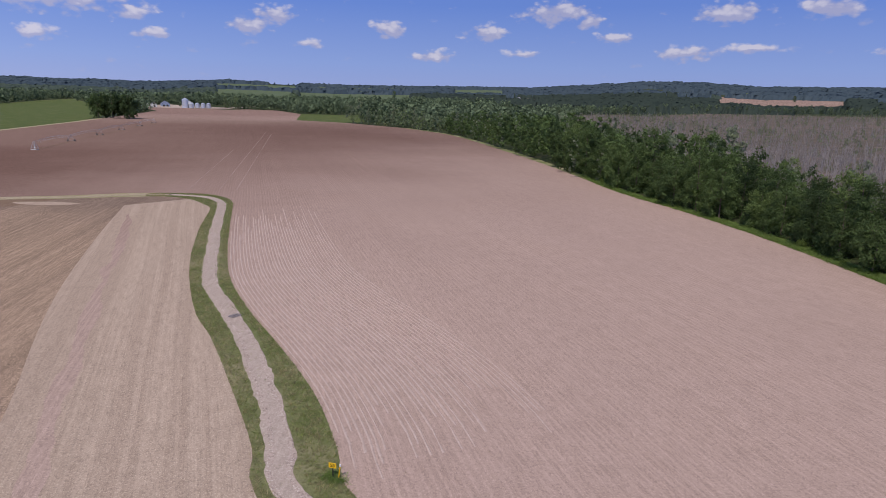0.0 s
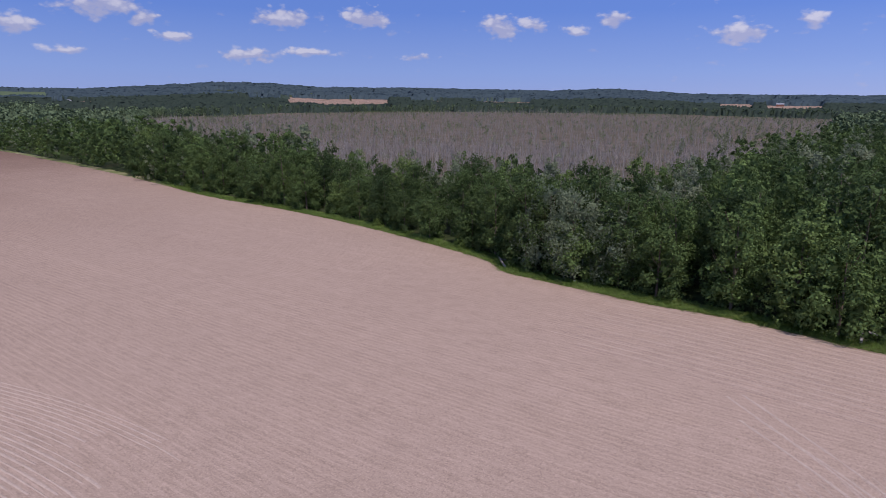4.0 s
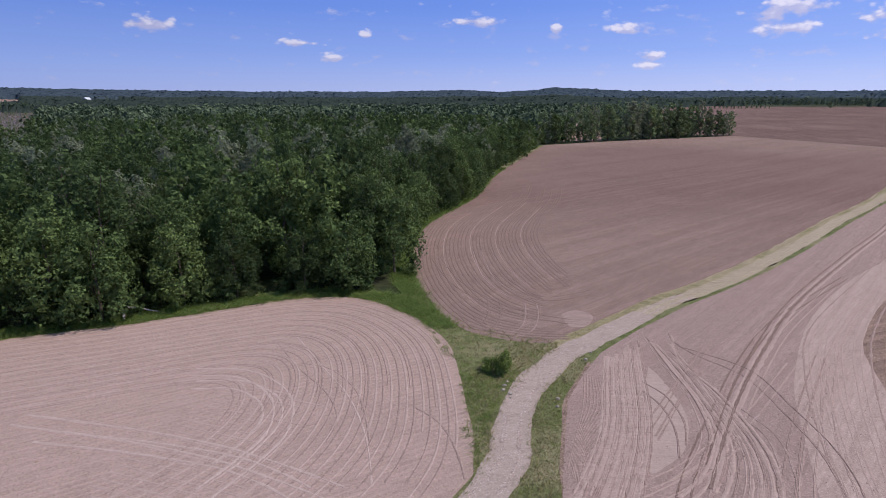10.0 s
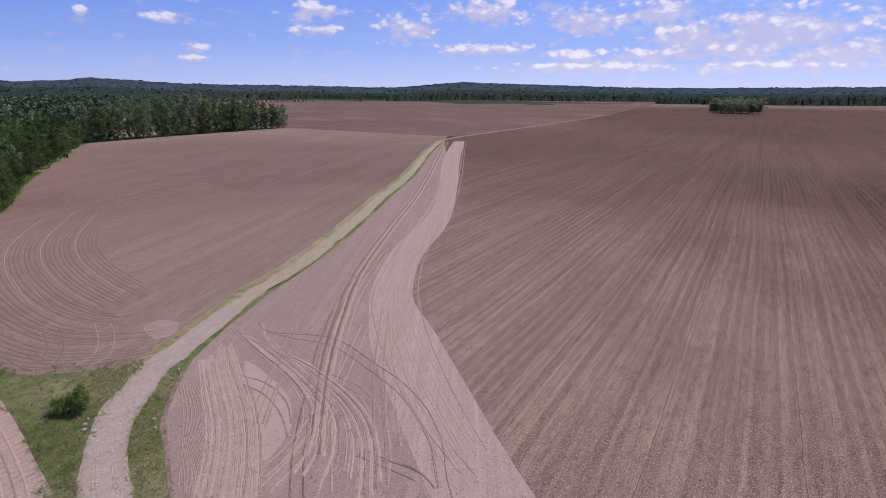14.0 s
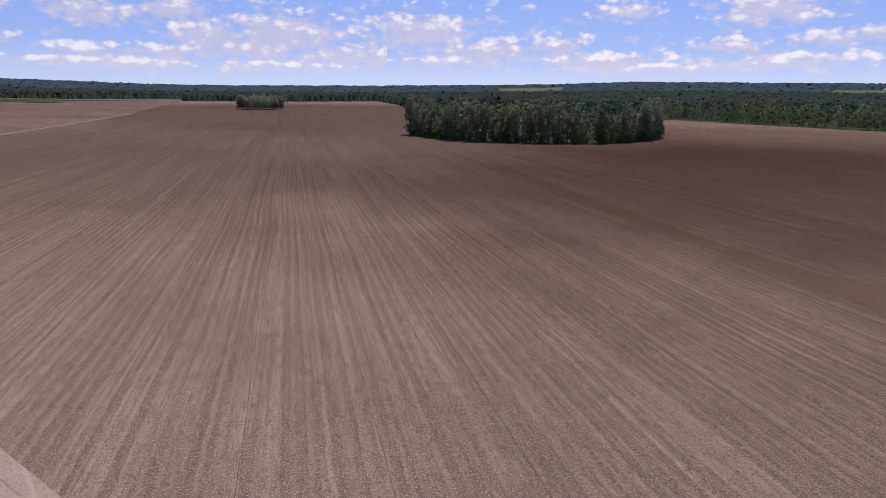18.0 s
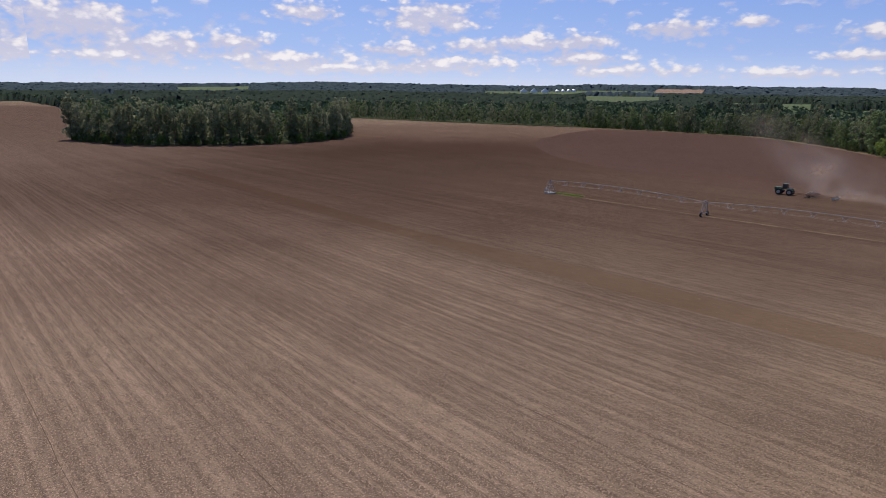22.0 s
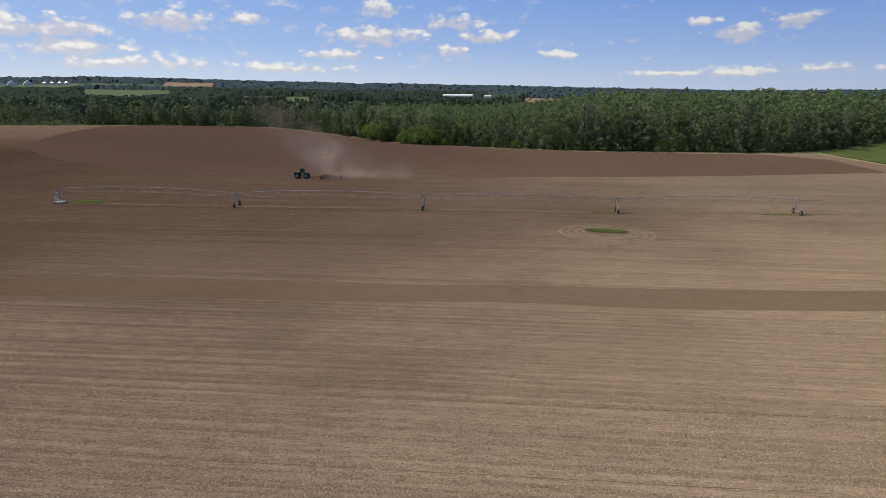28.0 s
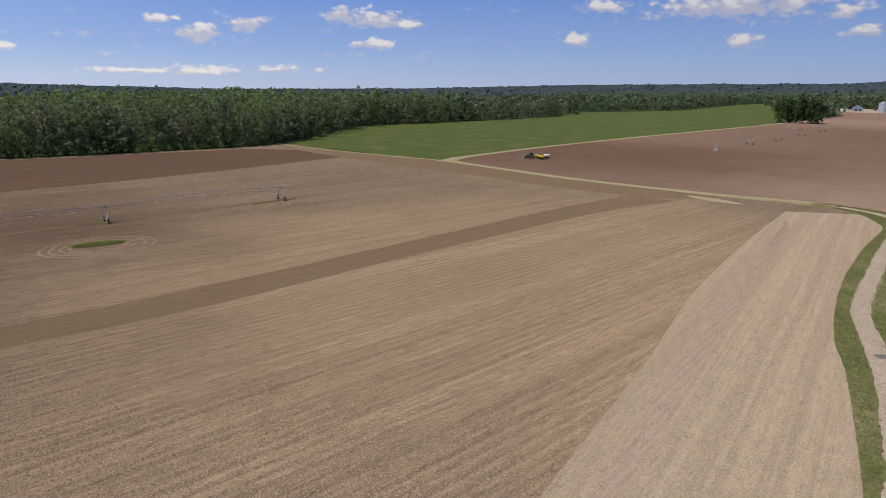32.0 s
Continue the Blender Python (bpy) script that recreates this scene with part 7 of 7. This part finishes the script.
def grain_bin(place, radius, height, label, group="grain bins"):
    x, y = place
    e = thing("grain_bin", (x, y, float(terrain(x, y))), random.Random(int(x)).uniform(0, 90), label, "grain bin", group)
    bm = fresh()
    n = 28
    rings = []
    levels = np.linspace(-0.5, height, int(height * 1.6))
    for i, z in enumerate(levels):
        r = radius + (0.04 if i % 2 else 0.0)
        rings.append([bm.verts.new((math.cos(a) * r, math.sin(a) * r, z)) for a in np.linspace(0, 2 * math.pi, n, endpoint=False)])
    for a, b in zip(rings, rings[1:]):
        for i in range(n):
            bm.faces.new((a[i], a[(i + 1) % n], b[(i + 1) % n], b[i]))
    part("wall", bm, BIN_STEEL, e, "corrugated steel wall")
    bm = fresh()
    r = bmesh.ops.create_cone(bm, cap_ends=True, segments=n, radius1=radius * 1.05, radius2=radius * 0.12, depth=radius * 0.55)
    bmesh.ops.translate(bm, vec=(0, 0, height + radius * 0.275), verts=r["verts"])
    roof = part("roof", bm, BIN_STEEL, e, "conical steel roof")
    part("fill_cap", tube(fresh(), (0, 0, height + radius * 0.5), (0, 0, height + radius * 0.66), radius * 0.12), GALV, roof)
    bm = fresh()
    for q in (-0.25, 0.25):
        tube(bm, (q, -radius - 0.15, 0), (q, -radius - 0.15, height), 0.04, sides=4)
    for z in np.arange(0.5, height, 0.6):
        tube(bm, (-0.25, -radius - 0.15, z), (0.25, -radius - 0.15, z), 0.025, sides=4)
    part("ladder", bm, GALV, e)
    part("door", box(fresh(), (0.9, 0.1, 1.7), (1.2, -radius + 0.02, 1.2), 0.02), GALV, e)
    return e


grain_bin((-520, 1252), 6.2, 16.0, "tall galvanised steel grain bin with a conical roof")
for x, y in ((-507, 1251), (-498, 1257), (-487, 1259), (-478, 1265)):
    grain_bin((x, y), 4.6, 8.0, "small galvanised grain bin beside the farm yard")
gable("machine_shed", (-527, 1288), 20, 14, 20, 9, 4, WALL_WHITE, ROOF_WHITE, "white machine shed behind the grain bins", "shed")
gable("barn", (-582, 1300), 30, 16, 22, 6, 5, WALL_BLUE, ROOF_GREY, "blue-grey barn with an open front", "barn", 2)
gable("farmhouse", (-585, 1255), 35, 10, 13, 6, 4, WALL_WHITE, ROOF_GREY, "small white gabled farmhouse", "house", 1, 3)
gable("implement_shed", (-605, 1257), 120, 9, 16, 4, 2.0, WALL_WHITE, ROOF_WHITE, "long low white implement shed", "shed")
gable("barn", (-700, 1310), 100, 12, 20, 6, 4, WALL_WHITE, ROOF_WHITE, "white barn partly hidden by trees", "barn")


def polar(az, r):
    return (math.sin(radians(az)) * r, math.cos(radians(az)) * r)


for k, az in enumerate((-139.4, -138.5, -137.5)):
    gable("poultry_shed", polar(az, 3300), -az + 5, 34, 44, 9, 13, ROOF_WHITE, ROOF_WHITE, "white steep-roofed shed far off on the hillside", "shed", 0)
for az in (-136.4, -135.9, -135.4, -134.95):
    x, y = polar(az, 3300)
    grain_bin((x, y), 10.0, 10.0, "distant white grain bin on the hillside", "distant grain bins")
gable("long_barn", polar(-102.5, 2240), -102.5 + 90 + 180, 22, 115, 9, 5, WALL_WHITE, ROOF_WHITE, "long low white barn far beyond the western woods", "barn", 1)
gable("packing_shed", polar(-99.6, 2230), -99.6 + 90 + 180, 18, 40, 8, 4, WALL_WHITE, ROOF_WHITE, "low white packing shed beyond the western woods", "shed", 1)
gable("packing_shed", polar(-98.6, 2230), -98.6 + 90 + 180, 14, 22, 7, 4, WALL_WHITE, ROOF_GREY, "small white shed with a grey roof beyond the western woods", "shed", 1)
gable("barn", polar(-177, 2700), 20, 18, 30, 9, 6, WALL_WHITE, ROOF_WHITE, "distant white barn on the southern hillside", "barn", 0)
gable("farmhouse", polar(74, 2600), 60, 14, 22, 8, 6, WALL_WHITE, ROOF_WHITE, "distant white farmhouse above the woods", "house", 0, 2)
gable("barn", polar(66.5, 2650), 30, 16, 26, 8, 5, WALL_RED, ROOF_GREY, "distant weathered barn in a clearing", "barn", 1)
gable("farmhouse", polar(-126, 1500), 10, 9, 14, 5, 3, WALL_WHITE, ROOF_WHITE, "small white house among far trees", "house", 0, 2)
gable("barn", polar(6.8, 2450), 40, 14, 24, 8, 5, WALL_WHITE, ROOF_GREY, "small white barn on the northern rise", "barn", 0)

# lone trees on the far pastures
rng_t = random.Random(91)
for az, r, s in ((29.5, 2600, 1.1), (26, 2860, 1.0), (-4.5, 2200, 1.5), (-8.5, 2050, 1.0), (135.8, 1800, 0.9), (-20, 1900, 1.1), (-6.2, 2100, 0.9)):
    x, y = polar(az, r)
    STOUT.plant(x, y, s, rng_t.uniform(0, 360), rng_t.randrange(8), "lone dark tree standing in a far field", "lone field trees")

# ------------------------------------------------------------ small things near the lane


def fallen_branch(place, turn):
    e = thing("fallen_branch", place, turn, "bleached grey fallen branch on the weedy field edge", "branch")
    bm = fresh()
    pts = [(0, 0, 0.1), (0.25, 0.9, 1.3), (0.6, 1.0, 1.5), (2.0, 0.9, 1.2), (3.6, 0.7, 0.5), (4.8, 0.5, 0.1)]
    for k, (a, b) in enumerate(zip(pts, pts[1:])):
        tube(bm, a, b, 0.20 - 0.025 * k, 0.175 - 0.025 * k, 7)
    part("limb", bm, BARK_DEAD, e)
    for a, b in (((1.2, 0.95, 1.35), (1.9, 1.9, 1.9)), ((2.0, 0.9, 1.2), (3.0, 1.7, 1.0)), ((2.6, 0.8, 0.9), (3.4, 0.0, 0.9)), ((0.25, 0.9, 1.3), (-0.4, 1.3, 1.9))):
        part("twig", tube(fresh(), a, b, 0.08, 0.02, 5), BARK_DEAD, e)
    return e


fallen_branch((88.6, 24.6, 0.05), -65)
fallen_branch((78.2, 80.5, 0.0), 40)


def boulder(x, y, r, seed):
    rng = np.random.default_rng(seed)
    bm = fresh()
    bmesh.ops.create_icosphere(bm, subdivisions=2, radius=r)
    for v in bm.verts:
        v.co *= 0.8 + 0.35 * noise.noise(v.co * (1.3 / r) + Vector((seed, 0, 0)))
        v.co.z *= 0.7
    me = bpy.data.meshes.new("field_stone")
    bm.to_mesh(me)
    bm.free()
    me.materials.append(STONE)
    ob = new("field_stone", me)
    ob.matrix_world = pose(x, y, r * 0.25, 0, 0, rng.uniform(0, 360))
    tagged(ob, "weathered grey field stone on the verge of the lane", "stone", "stones by the lane")


for k, (x, y, r) in enumerate(((54.6, -20.6, 0.35), (55.6, -20.2, 0.28), (53.8, -20.4, 0.22), (56.6, -20.7, 0.3), (57.4, -21.3, 0.2), (62.4, -33.9, 0.25), (60.6, -32.3, 0.3), (52.4, -25.0, 0.28), (50.9, -24.3, 0.22))):
    boulder(x, y, r, 50 + k)
SHRUB.plant(59.4, -21.6, 0.55, 20, 1, "small dark green bush in the weedy corner", "bushes in the weedy corner")
SHRUB.plant(60.4, -20.4, 0.42, 80, 2, "small dark green bush in the weedy corner", "bushes in the weedy corner")
for k in range(22):
    x, y = polar(125.6 + 0.28 * k + rng_t.uniform(-0.1, 0.1), 1760 + rng_t.uniform(-20, 20))
    STOUT.plant(x, y, rng_t.uniform(0.3, 0.55), rng_t.uniform(0, 360), k, "small tree in a thin row across the far field", "far field row trees")
